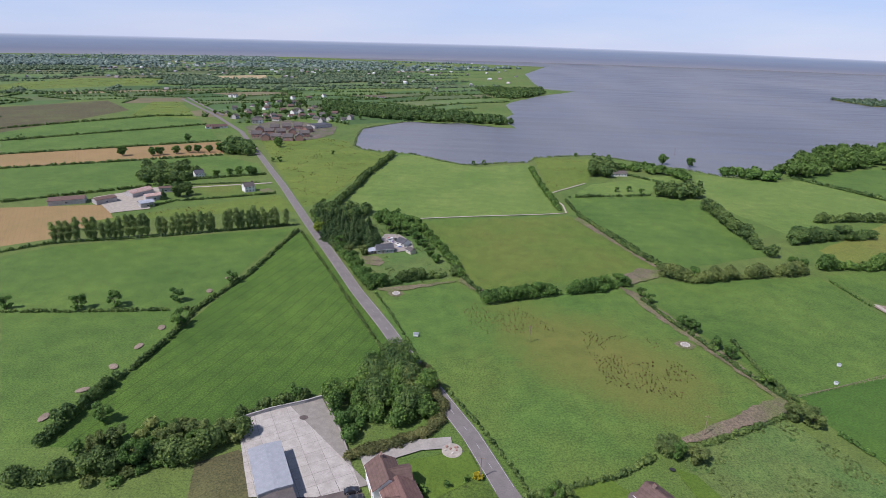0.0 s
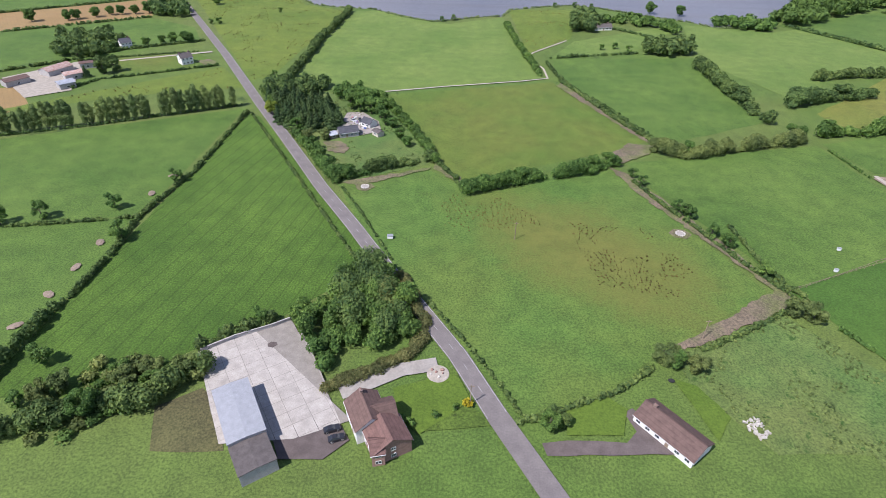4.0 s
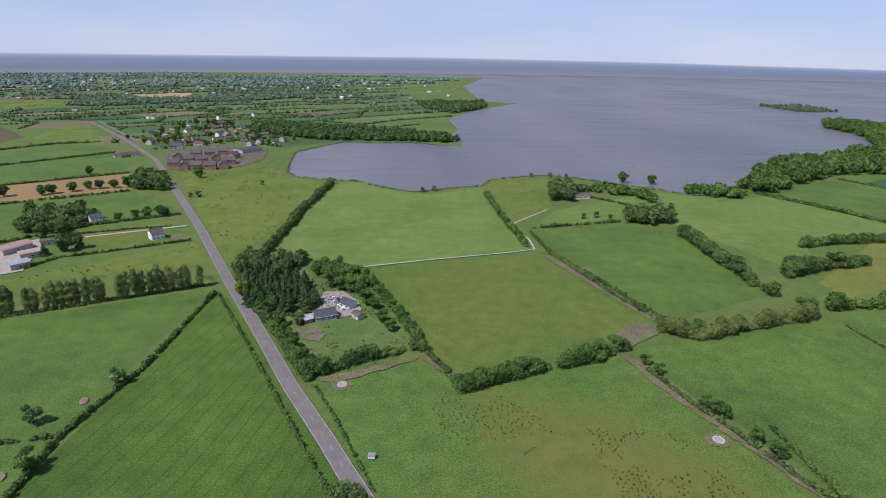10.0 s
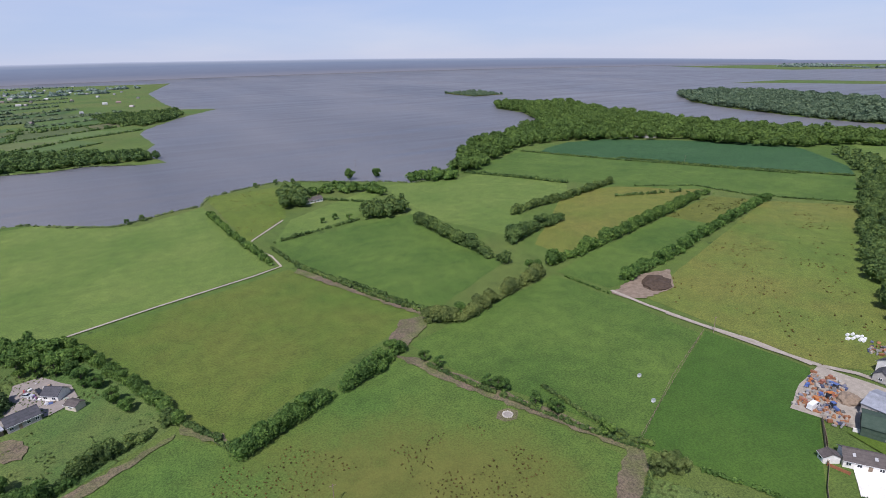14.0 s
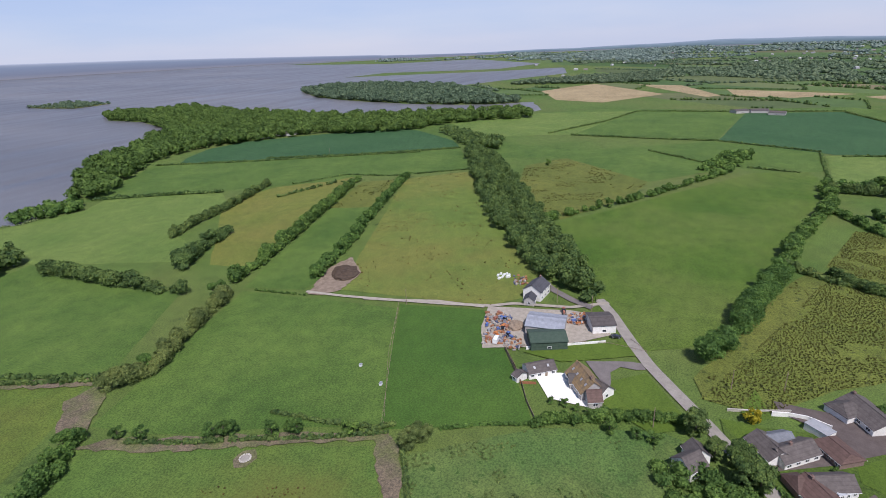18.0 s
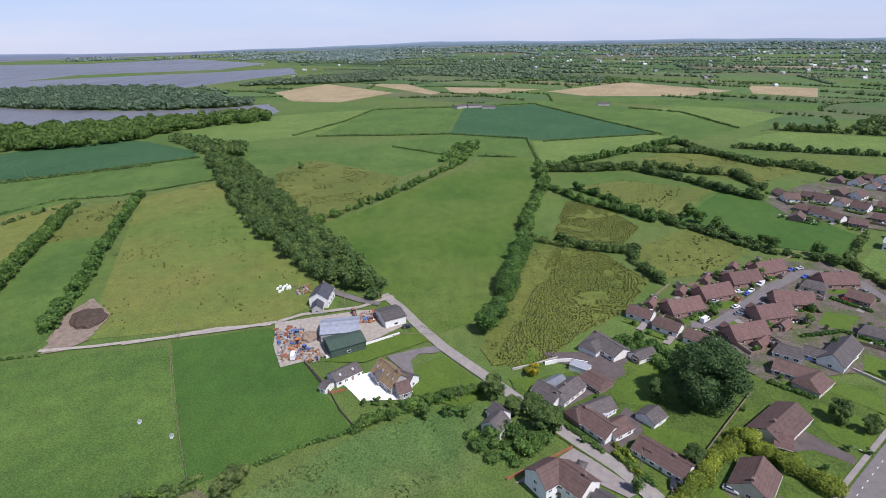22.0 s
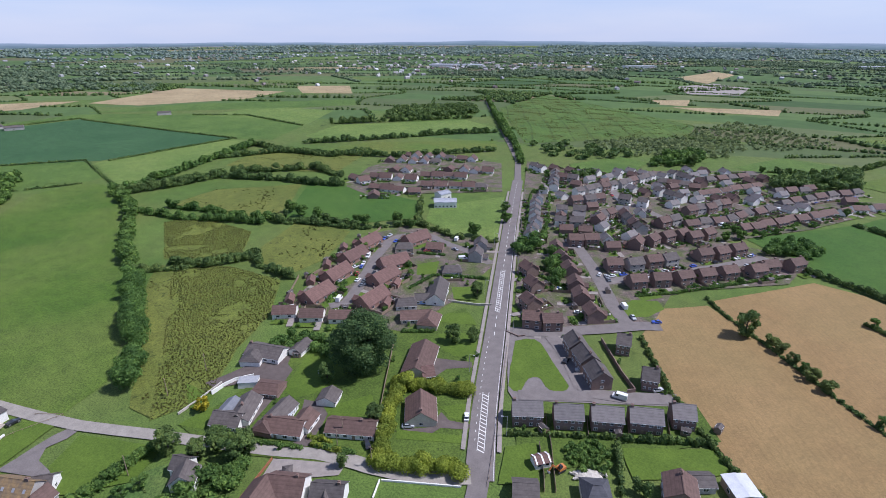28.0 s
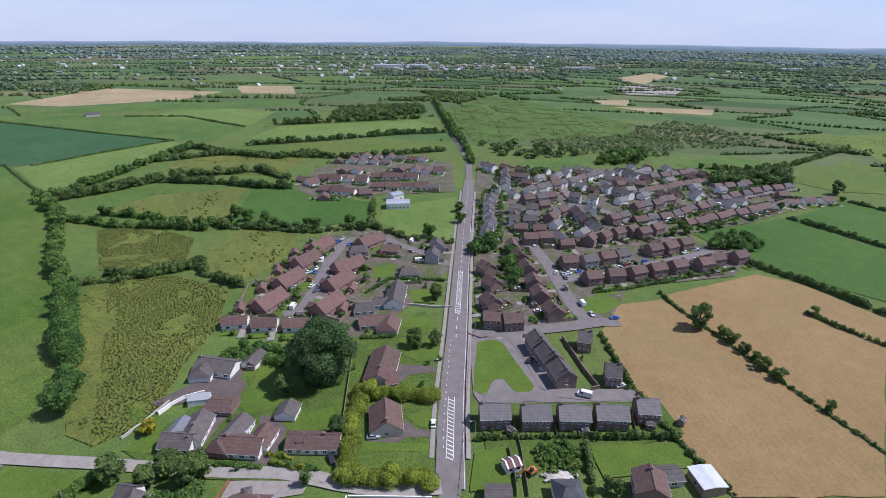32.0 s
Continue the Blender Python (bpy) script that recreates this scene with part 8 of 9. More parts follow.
for x, y in scatter([(251.5, 121.6), (253.2, 114.4), (247.6, 113.9), (243.2, 119.1)], 1.9):
    bale(x, y, 0.1)

# ---- yard wall, fences, posts ----
def low_wall(line, h, t, mat, label, name="garden_wall"):
    root = tagged(new(name), label, "wall")
    root.location = (*line[0], 0)
    o = Vector((*line[0], 0))
    for a, c in zip(line, line[1:]):
        p, q = Vector((*a, 0)), Vector((*c, 0))
        d = (q - p).length
        mx = Matrix.Translation(p - o) @ Matrix.Rotation(math.atan2(q.y - p.y, q.x - p.x), 4, "Z")
        ob = block("wall_run", mx, 0, d, -t / 2, t / 2, 0, h, M[mat], root)
        block("coping", mx, -0.05, d + 0.05, -t / 2 - 0.06, t / 2 + 0.06, h, h + 0.08, M[mat], ob)


def fence(line, h, mat, label, gap=2.4, boards=True, name="fence"):
    """Posts along a line with a panel or two rails between each pair."""
    root = tagged(new(name), label, "fence")
    o = Vector((*line[0], 0))
    root.location = o
    n = max(2, int(length(line) / gap))
    pts = [Vector((*along(line, length(line) * i / n)[:2], 0)) - o for i in range(n + 1)]
    for i, p in enumerate(pts):
        block("post", Matrix.Translation(p), -0.07, 0.07, -0.07, 0.07, 0, h + 0.1, M[mat], root)
        if i:
            a = pts[i - 1]
            d = (p - a).length
            mx = Matrix.Translation(a) @ Matrix.Rotation(math.atan2(p.y - a.y, p.x - a.x), 4, "Z")
            if boards:
                block("panel", mx, 0.05, d - 0.05, -0.03, 0.03, 0.08, h, M[mat], root)
            else:
                block("rail", mx, 0, d, -0.03, 0.03, h * 0.8, h * 0.92, M[mat], root)


low_wall([(168.1, 1.8), (169.3, -3), (169.3, -8.3), (166.4, -14.4)], 1.6, 0.3, "white", "curved white garden wall")
low_wall([(181.8, 87.6), (189.5, 72.4), (196.8, 58.1)], 1.3, 0.3, "white", "white wall beside a green barn")
low_wall([(-69.8, 80.9), (-61.9, 87.1), (-52.1, 92.5), (-46.4, 96.5)], 1.5, 0.3, "greywall", "grey block wall of a yard")
low_wall([(-45.2, 94.5), (-36.1, 80.1), (-29.6, 68.4)], 1.0, 0.3, "concrete", "low concrete wall of a yard")
low_wall([(111.5, 16.6), (114, 16.3), (111.4, 10.1)], 0.8, 0.25, "white", "low white wall by a lane")
low_wall([(91.8, -12.4), (88.2, -6.6)], 0.8, 0.25, "white", "low white wall round a lawn")
low_wall([(91.5, -12.8), (72.3, -26.8)], 0.6, 0.2, "white", "low white wall beside the lane")
low_wall([(153.2, -111.4), (140.7, -117.5), (134.3, -122.5)], 1.0, 0.3, "stone", "dark stone wall beside a drive")
low_wall([(166.1, 14.9), (168.6, 5.6), (172.1, -4.2)], 0.9, 0.3, "stone", "stone wall along a lane")
low_wall([(114.6, -106.9), (108.3, -107.1), (106.4, -109.7)], 0.9, 0.25, "brick", "low brick wall at a corner")
low_wall([(80.2, -128.8), (62.4, -111.1), (53.9, -104.1), (55.9, -101.6)], 1.8, 0.25, "brick", "brown brick garden wall")
fence([(179.3, 95.8), (170.2, 90.4), (158.2, 83.5)], 1.7, "timber", "dark timber panel fence")
fence([(158.2, 83.5), (159.6, 78)], 1.2, "redtimber", "red-brown timber fence of a garden")
fence([(193.6, 67.7), (196.3, 56.3), (194.6, 41.8), (202.1, 48.5)], 1.1, "timber", "post and rail fence by a lane", boards=False)
fence([(177.9, 94.7), (168.4, 88.6), (157.5, 82.7), (147.7, 78.3), (138.1, 72.4)], 1.3, "timber", "dark timber garden fence")
fence([(108.7, -100), (94.4, -77.3), (81.3, -56), (69.8, -37.2), (66.6, -31.8)], 1.1, "timber", "dark post and rail fence along the pavement", 3.0, False)
fence([(65, -56.9), (56.9, -47), (53.4, -41.8)], 1.7, "timber", "tall timber garden fence")
fence([(66.1, -64.3), (61.2, -58.2), (50.8, -43.8)], 1.6, "timber", "dark timber fence between gardens")
for ln in ([(71.3, -70.8), (65.8, -62.8)], [(59.9, -78.8), (55.1, -71)], [(49.4, -87.6), (44.8, -78.9)], [(39.3, -97.2), (34.9, -88.1)], [(231.4, -78), (214.6, -60)], [(257.1, -160), (243, -133.4)]):
    fence(ln, 1.6, "timber", "brown timber fence between back gardens")
fence([(201.5, 156.2), (160.7, 138.6), (118.3, 120)], 1.1, "timber", "thin post and wire fence across a field", 4.5, False)
fence([(196.7, 154.2), (159.9, 139.5), (120.7, 120.2)], 1.1, "timber", "thin post fence between two fields", 4.5, False)
fence([(112.1, 27), (118.1, 14.3), (123, 4.4)], 1.3, "redtimber", "red-brown timber fence beside a white house")
fence([(113.6, -31.3), (127.6, -47.4), (143.5, -66)], 1.6, "timber", "weathered timber garden fence")


def pole(x, y, h, label, arms=True):
    root = tagged(new("telegraph_pole"), label, "pole", group="telegraph poles")
    root.location = (x, y, 0)
    bm = bmesh.new()
    bmesh.ops.create_cone(bm, cap_ends=True, segments=8, radius1=0.16, radius2=0.1, depth=h, matrix=Matrix.Translation((0, 0, h / 2)))
    part("shaft", bm, M["timber"], root)
    if arms:
        block("crossarm", Matrix.Translation((0, 0, h - 0.6)), -0.9, 0.9, -0.06, 0.06, 0, 0.12, M["timber"], root)



for x, y in [(227, 84.3), (223.2, 67.6), (148.8, 37.2), (111.7, -12.2), (179.2, 13), (203.1, 152.6)] + [(9.2, 66.2), (80, 94.7)] + [(214.2, 613.8), (315.1, 528.7), (520.7, 410.3), (26, 145.8)] + [(144.4, -47.9), (184.2, -3.9), (97.8, -14.5), (115.1, -17.1)]:
    pole(x, y, 8.0, "wooden telegraph pole with a short crossarm")


def lamp_post(x, y, a):
    root = tagged(new("street_lamp"), "slim grey street lamp by the kerb", "street lamp", group="street lamps")
    root.matrix_basis = Matrix.LocRotScale((x, y, 0.4), Euler((0, 0, a)), None)
    bm = bmesh.new()
    bmesh.ops.create_cone(bm, cap_ends=True, segments=8, radius1=0.1, radius2=0.06, depth=8, matrix=Matrix.Translation((0, 0, 4)))
    part("column", bm, M["steel"], root)
    block("arm", Matrix.Translation((0, 0, 7.9)), 0, 1.4, -0.05, 0.05, 0, 0.08, M["steel"], root)
    block("lantern", Matrix.Translation((1.4, 0, 7.8)), -0.1, 0.6, -0.14, 0.14, 0, 0.16, M["upvc"], root)


for i in range(9):
    x, y, dx, dy = along(village_line, 20 + i * 34)
    s = 1 if i % 2 else -1
    lamp_post(x - dy * 7.8 * s, y + dx * 7.8 * s, math.atan2(dy, dx) - s * math.pi / 2)

# ---- things in the fields ----
def stone_ring(x, y):
    """A round drinking place: a ring of stones round a basin."""
    root = tagged(new("stone_ring"), "ring of pale stones round a cattle trough in grass", "trough")
    root.location = (x, y, 0.3)
    for i in range(14):
        a = 6.283 * i / 14
        bm = bmesh.new()
        bmesh.ops.create_icosphere(bm, subdivisions=1, radius=1.0, matrix=Matrix.Translation((1.7 * math.cos(a), 1.7 * math.sin(a), 0.25)) @ Matrix.Rotation(a, 4, "Z") @ Matrix.Diagonal((0.35, 0.42, 0.35 * RNG.uniform(0.8, 1.3), 1)))
        part("stone", bm, M["stone"], root)
    bm = bmesh.new()
    bmesh.ops.create_cone(bm, cap_ends=True, segments=20, radius1=1.4, radius2=1.4, depth=0.3, matrix=Matrix.Translation((0, 0, 0.12)))
    part("basin", bm, M["concrete"], root)


for x, y in [(-38.1, 183.3), (91.4, 153.3)]:
    stone_ring(x, y)
    tagged(sheet("bare_patch", ragged([(x + 4.5 * math.cos(a), y + 3.6 * math.sin(a)) for a in (0, 1, 2, 3, 4, 5)], 2, 0.5), 0.352, M["mudgrass"]), "worn bare earth round a trough", "ground", kind="structure")
for (x, y), lb in zip([(-21.9, 143.7)] + [(139.8, 131.9), (148.2, 145.6)], ("white square tank standing in grass", "white feed trough in a worn patch", "small pale feed trough in grass")):
    root = tagged(new("field_tank"), lb, "tank")
    root.location = (x, y, 0.3)
    s = 1.1 if lb.startswith("white s") else 0.6
    block("tank", Matrix.Identity(4), -s, s, -s * 0.7, s * 0.7, 0.1, 1.1, M["upvc"], root)
    block("lid", Matrix.Identity(4), -s - 0.08, s + 0.08, -s * 0.7 - 0.08, s * 0.7 + 0.08, 1.1, 1.2, M["steel"], root)
    for a in (-1, 1):
        block("skid", Matrix.Identity(4), -s, s, a * s * 0.5 - 0.08, a * s * 0.5 + 0.08, -0.02, 0.1, M["timber"], root)


def mound(name, label, cx, cy, rx, ry, h, a, mat, category):
    bm = bmesh.new()
    bmesh.ops.create_icosphere(bm, subdivisions=4, radius=1.0)
    for v in list(bm.verts):
        n = noise.noise(v.co * 2.3) * 0.35 + noise.noise(v.co * 6.0) * 0.15
        v.co = Vector((v.co.x * rx * (1 + n * 0.5), v.co.y * ry * (1 + n * 0.5), max(-0.05, v.co.z) * h * (1 + n)))
    bm.transform(Matrix.Translation((cx, cy, 0.4)) @ Matrix.Rotation(a, 4, "Z"))
    return tagged(part(name, bm, M[mat]), label, category)


hx, hy = [(226.2, 202.5)][0]
mound("manure_mound", "large dark brown manure heap on bare earth", hx, hy, 11, 7.5, 1.8, 0.6, "dung", "heap")
hx, hy = [(47, -55.9)][0]
mound("rubble_heap", "pale heap of rubble in a garden", hx, hy, 4, 2.5, 0.9, 0.6, "stone", "heap")
hx, hy = [(198.3, 96.7)][0]
mound("straw_mound", "brown heap of straw beside a barn", hx, hy, 4.5, 3.5, 2.0, 0.2, "timber", "heap")
hx, hy = [(-49.8, 84.9)][0]
tagged(sheet("drain_patch", ragged([(hx + 1.6 * math.cos(a), hy + 1.3 * math.sin(a)) for a in (0, 1, 2, 3, 4, 5)], 1, 0.1), 0.46, M["tar"]), "dark round patch on a concrete yard", "ground", kind="structure")


def goal(x, y, a):
    root = tagged(new("goal_frame"), "small white goal frame on a lawn", "goal")
    root.matrix_basis = Matrix.LocRotScale((x, y, 0.3), Euler((0, 0, a)), None)
    for s in (-1.8, 1.8):
        block("upright", Matrix.Identity(4), s - 0.06, s + 0.06, -0.06, 0.06, 0, 1.8, M["upvc"], root)
    block("crossbar", Matrix.Identity(4), -1.86, 1.86, -0.06, 0.06, 1.8, 1.92, M["upvc"], root)


gx, gy = [(147.8, -32.7)][0]
goal(gx, gy, 0.5)


def excavator(x, y, a):
    root = tagged(new("excavator"), "orange tracked excavator with its boom raised", "excavator")
    root.matrix_basis = Matrix.LocRotScale((x, y, 0.35), Euler((0, 0, a)), None)
    for s in (-0.85, 0.85):
        part("track", extruded([(-1.4, 0.1), (-1.5, 0.4), (-1.3, 0.65), (1.3, 0.65), (1.5, 0.4), (1.4, 0.1)], 0.25), M["tyre"], root).location = (0, s, 0)
    part("house", extruded([(-1.6, 0.75), (-1.6, 1.6), (-0.3, 1.7), (0.9, 1.5), (0.9, 0.75)], 1.0, 0.05), M["orange"], root)
    part("cab", extruded([(-0.2, 1.5), (-0.1, 2.6), (0.7, 2.6), (0.95, 1.5)], 0.5, 0.05), M["glass"], root).location = (0, 0.4, 0)
    for nm, p, q, w in (("boom", (0.9, -0.3, 1.3), (3.0, -0.3, 3.4), 0.2), ("arm", (3.0, -0.3, 3.4), (4.4, -0.3, 1.9), 0.15)):
        d = Vector(q) - Vector(p)
        mx = Matrix.Translation(p) @ d.to_track_quat("X", "Z").to_matrix().to_4x4()
        block(nm, mx, 0, d.length, -w, w, -w, w, M["orange"], root)
    part("bucket", extruded([(4.2, 1.9), (4.7, 1.7), (4.6, 1.1), (4.0, 1.2)], 0.45), M["steel"], root).location = (0, -0.3, 0)


ex, ey = [(54.2, -51.8)][0]
excavator(ex, ey, math.atan2(1, 0.3))


def summer_house(x, y, a):
    root = tagged(new("summer_house"), "garden summer house with a white striped brown roof", "summer house")
    root.matrix_basis = Matrix.LocRotScale((x, y, 0.35), Euler((0, 0, a)), None)
    volume(root, Matrix.Identity(4), 5, 4, 2.2, 3.2, "white", "redtile", wins=2, fine=False)
    for k in (-2.2, 0, 2.2):
        for s in (-1, 1):
            q = Matrix.Translation((k, 0, 3.4)) @ Matrix.Rotation(s * math.atan(0.5), 4, "X")
            block("roof_stripe", q, -0.25, 0.25, min(0, -s * 2.6), max(0, -s * 2.6), 0.0, 0.05, M["upvc"], root)


sx, sy = [(60.1, -50.2)][0]
summer_house(sx, sy, 1.0)

# garden sheds behind the houses
def shed_kind():
    root = tagged(new("garden_shed"), "small brown timber garden shed with a felt roof", "shed", group="garden sheds")
    volume(root, Matrix.Identity(4), 3, 2.2, 1.9, 2.5, "timber", "slate", wins=1, fine=False, over=0.15)
    return root


shed = shed_kind()
spots = [(166.1, -33.5), (48.3, -77.9), (32, -93.7), (24.3, -102.5), (67.5, -63.1), (55.5, -82.9), (216, -62.5), (228, -80.7), (237.6, -100.4), (246.6, -121.4), (252.9, -137.5), (231.6, -136.6), (207.4, -129), (188.1, -116.2), (183.3, -103.3), (174.7, -91.1), (127.4, -139.1), (125.1, -148.7), (103.3, -146.7), (99.3, -172.9), (89.4, -193.4), (80.4, -202.2), (72.7, -215.5), (61.5, -229), (52.9, -242.4), (45.1, -261.7), (124.4, -227), (108, -240), (102.1, -263), (87.8, -274.4), (169.7, -236.4), (163.5, -248.6), (154.4, -255.8), (139.8, -260.2), (191.4, -257.5), (204.1, -282.5), (143.2, -276.8), (137.5, -314.2), (133.8, -339.1)]
for i, (x, y) in enumerate(spots):
    m = Matrix.LocRotScale((x, y, 0.3), Euler((0, 0, RNG.uniform(0, 6.28))), None)
    if i:
        copy_thing(shed, m)
    else:
        shed.matrix_basis = m

# clipped garden hedges, lawns and beds between the houses
for ln in ([(134.1, -141.7), (121.1, -155.9)], [(135.3, -218.4), (134.9, -237.1), (121.7, -229.1)], [(121.7, -229.1), (122.1, -247.2)], [(135.7, -166.1), (126.1, -164.7)], [(176.6, -108.5), (178.8, -127.8), (154, -144.6)], [(207.2, -144.8), (192.6, -153)],
           [(197.8, -73.1), (203, -84)], [(148.5, -76), (137.7, -85.5)], [(86.6, -178.7), (72.4, -196.4)], [(72.8, -197.7), (35.2, -256.3)], [(143.3, -267.7), (145.8, -297.3)], [(165.2, -194.8), (187.7, -229.4), (226.9, -293.9)],
           [(165.8, -219), (215.1, -303.4)], [(140.2, -153.6), (151.2, -173.2)], [(134.1, 4.6), (119.6, -4.6)], [(117.2, -7.9), (105.8, -14.1)], [(136.9, -3.6), (139, 0.6)]):
    hedge(ln, 1.7, 1.5, "leaf", 0.5, 0.05, 1.3, 0.15, "clipped green garden hedge", "garden_hedge")
LAWNS = [[(87.4, -160.3), (86.7, -173.7), (76.6, -180.8), (71, -174.9), (73.5, -162.3), (80.6, -155.6)],
         [(107.2, -103.3), (104.8, -108), (101.7, -110), (98, -109.2), (95.1, -107), (86.2, -100), (75.8, -92.4), (73.7, -90.6), (73.2, -88.4), (74, -86), (75.8, -84.5), (78, -83.9), (80.2, -84.6), (83.7, -87.2), (85.4, -87.6), (87.1, -86.2), (87.6, -84.2), (87.1, -81.5), (85.6, -77), (86, -75.2), (87.5, -74.4), (90.8, -75.7), (98, -87)],
         [(135.5, -84.9), (124.1, -97.8), (111.1, -83.3), (118.1, -76.9), (125.7, -77.1)], [(101.9, -49.2), (94.3, -58.5), (88.4, -49.9), (93.8, -47.5)], [(104.1, -30.9), (84.9, -44), (83.9, -40.3), (101.1, -27.8)], [(150, -17.7), (154.5, -22.6), (163.4, -36.2), (170.6, -47.3), (158.2, -50), (142.1, -41), (140, -29.3), (141, -22.5), (143.7, -17.2)],
         [(170.3, 52.5), (179.5, 41.2), (153.3, 25.1), (145.1, 37.1), (155.6, 53.6)], [(194.9, 63.9), (199.7, 48.9), (190.7, 45.1), (176.9, 71.9), (179.1, 88.1)], [(45, -73.2), (21.2, -93.6), (15.3, -84.9), (35.8, -63.1)], [(72.6, -48.9), (66.1, -57), (55.7, -42.6), (64.9, -35)],
         [(68.1, -69), (58.9, -75.9), (55.9, -71.4), (65, -64.4)], [(57.1, -77.3), (48.3, -84.1), (45.5, -79.3), (54.4, -72.5)], [(46.2, -85.7), (37.8, -92.8), (34.9, -88.1), (43.8, -80.6)], [(142.4, -92.8), (145.3, -102.1), (137.8, -109.4), (127.9, -102.8)],
         [(161.9, -124), (154.1, -132.6), (143.2, -120.7), (152.6, -114.9)], [(196, -133), (189.8, -144.9), (179, -130.4), (185.9, -122.3)], [(200.1, -74.9), (202.3, -86.9), (195, -82.6), (193.5, -72.9)], [(118.1, -124.6), (108.9, -112.6), (104.9, -115.6)], [(89, -180.9), (82.2, -190.4), (76.3, -186.7), (82.4, -175.7)],
         [(93.5, -220.6), (87.5, -231.5), (84, -226), (88.9, -217.1)], [(79, -245.8), (72.3, -256.6), (71.6, -248.4), (75.8, -240.7)], [(137.2, -151.7), (127.3, -163.7), (121.1, -155.9), (131.8, -143.4)], [(145.8, -255.4), (138.2, -265.8), (129.3, -254.7), (136.6, -244.8)], [(131.7, 7.3), (125.3, 0.2), (124.8, -1.4), (119.4, -5.5), (117.8, -3.3), (127.5, 6.3)],
         [(160.4, 17.5), (161, 5.7), (153.5, 5.9), (152.3, 12.8)], [(181.1, 5.2), (166.7, 1.7), (160.2, 7.8), (166.7, 10.8)], [(-12.1, 70.5), (4.3, 76.4), (6.4, 74.5), (9.5, 67.4), (-3.5, 56.1), (-9.5, 60.6)], [(34.9, 65.9), (46.1, 70.8), (50.9, 66.7), (48.1, 58.4), (33.6, 57.8)],
         [(66.2, 78.3), (72.1, 75.7), (77.5, 65.4), (71.7, 58)], [(131.4, -21.2), (124.5, -37.6), (115.4, -31.7), (123, -19)]]
for i, pts in enumerate(LAWNS):
    tagged(sheet("lawn_%d" % (i + 1), ragged(pts, 3, 0.2), 0.446 + 0.0004 * i, M["lawn"]), "short mown garden lawn", "lawn", kind="structure")

# ---- plots: lawns, drives, fences and shrubs round the estate houses ----
plot_rng = np.random.default_rng(33)
STREETS = [(ln, w) for nm, ln, w, mt, lb in LANES] + [(village_line, 14.0)]


def on_street(x, y, margin=0.6):
    for ln, w in STREETS:
        for (x0, y0), (x1, y1) in zip(ln, ln[1:]):
            l2 = (x1 - x0) ** 2 + (y1 - y0) ** 2
            u = min(1, max(0, ((x - x0) * (x1 - x0) + (y - y0) * (y1 - y0)) / max(l2, 0.01)))
            if math.hypot(x - x0 - u * (x1 - x0), y - y0 - u * (y1 - y0)) < w / 2 + margin:
                return True
    return False


def in_house(x, y, own=-1):
    for k, (hx, hy, a, l, w, g) in enumerate(PLACED):
        if k != own and abs(x - hx) < 14 and abs(y - hy) < 14:
            dx, dy = x - hx, y - hy
            u, v = dx * math.cos(a) + dy * math.sin(a), -dx * math.sin(a) + dy * math.cos(a)
            if abs(u) < l / 2 + 0.4 and abs(v) < w / 2 + 0.4:
                return True
    return False


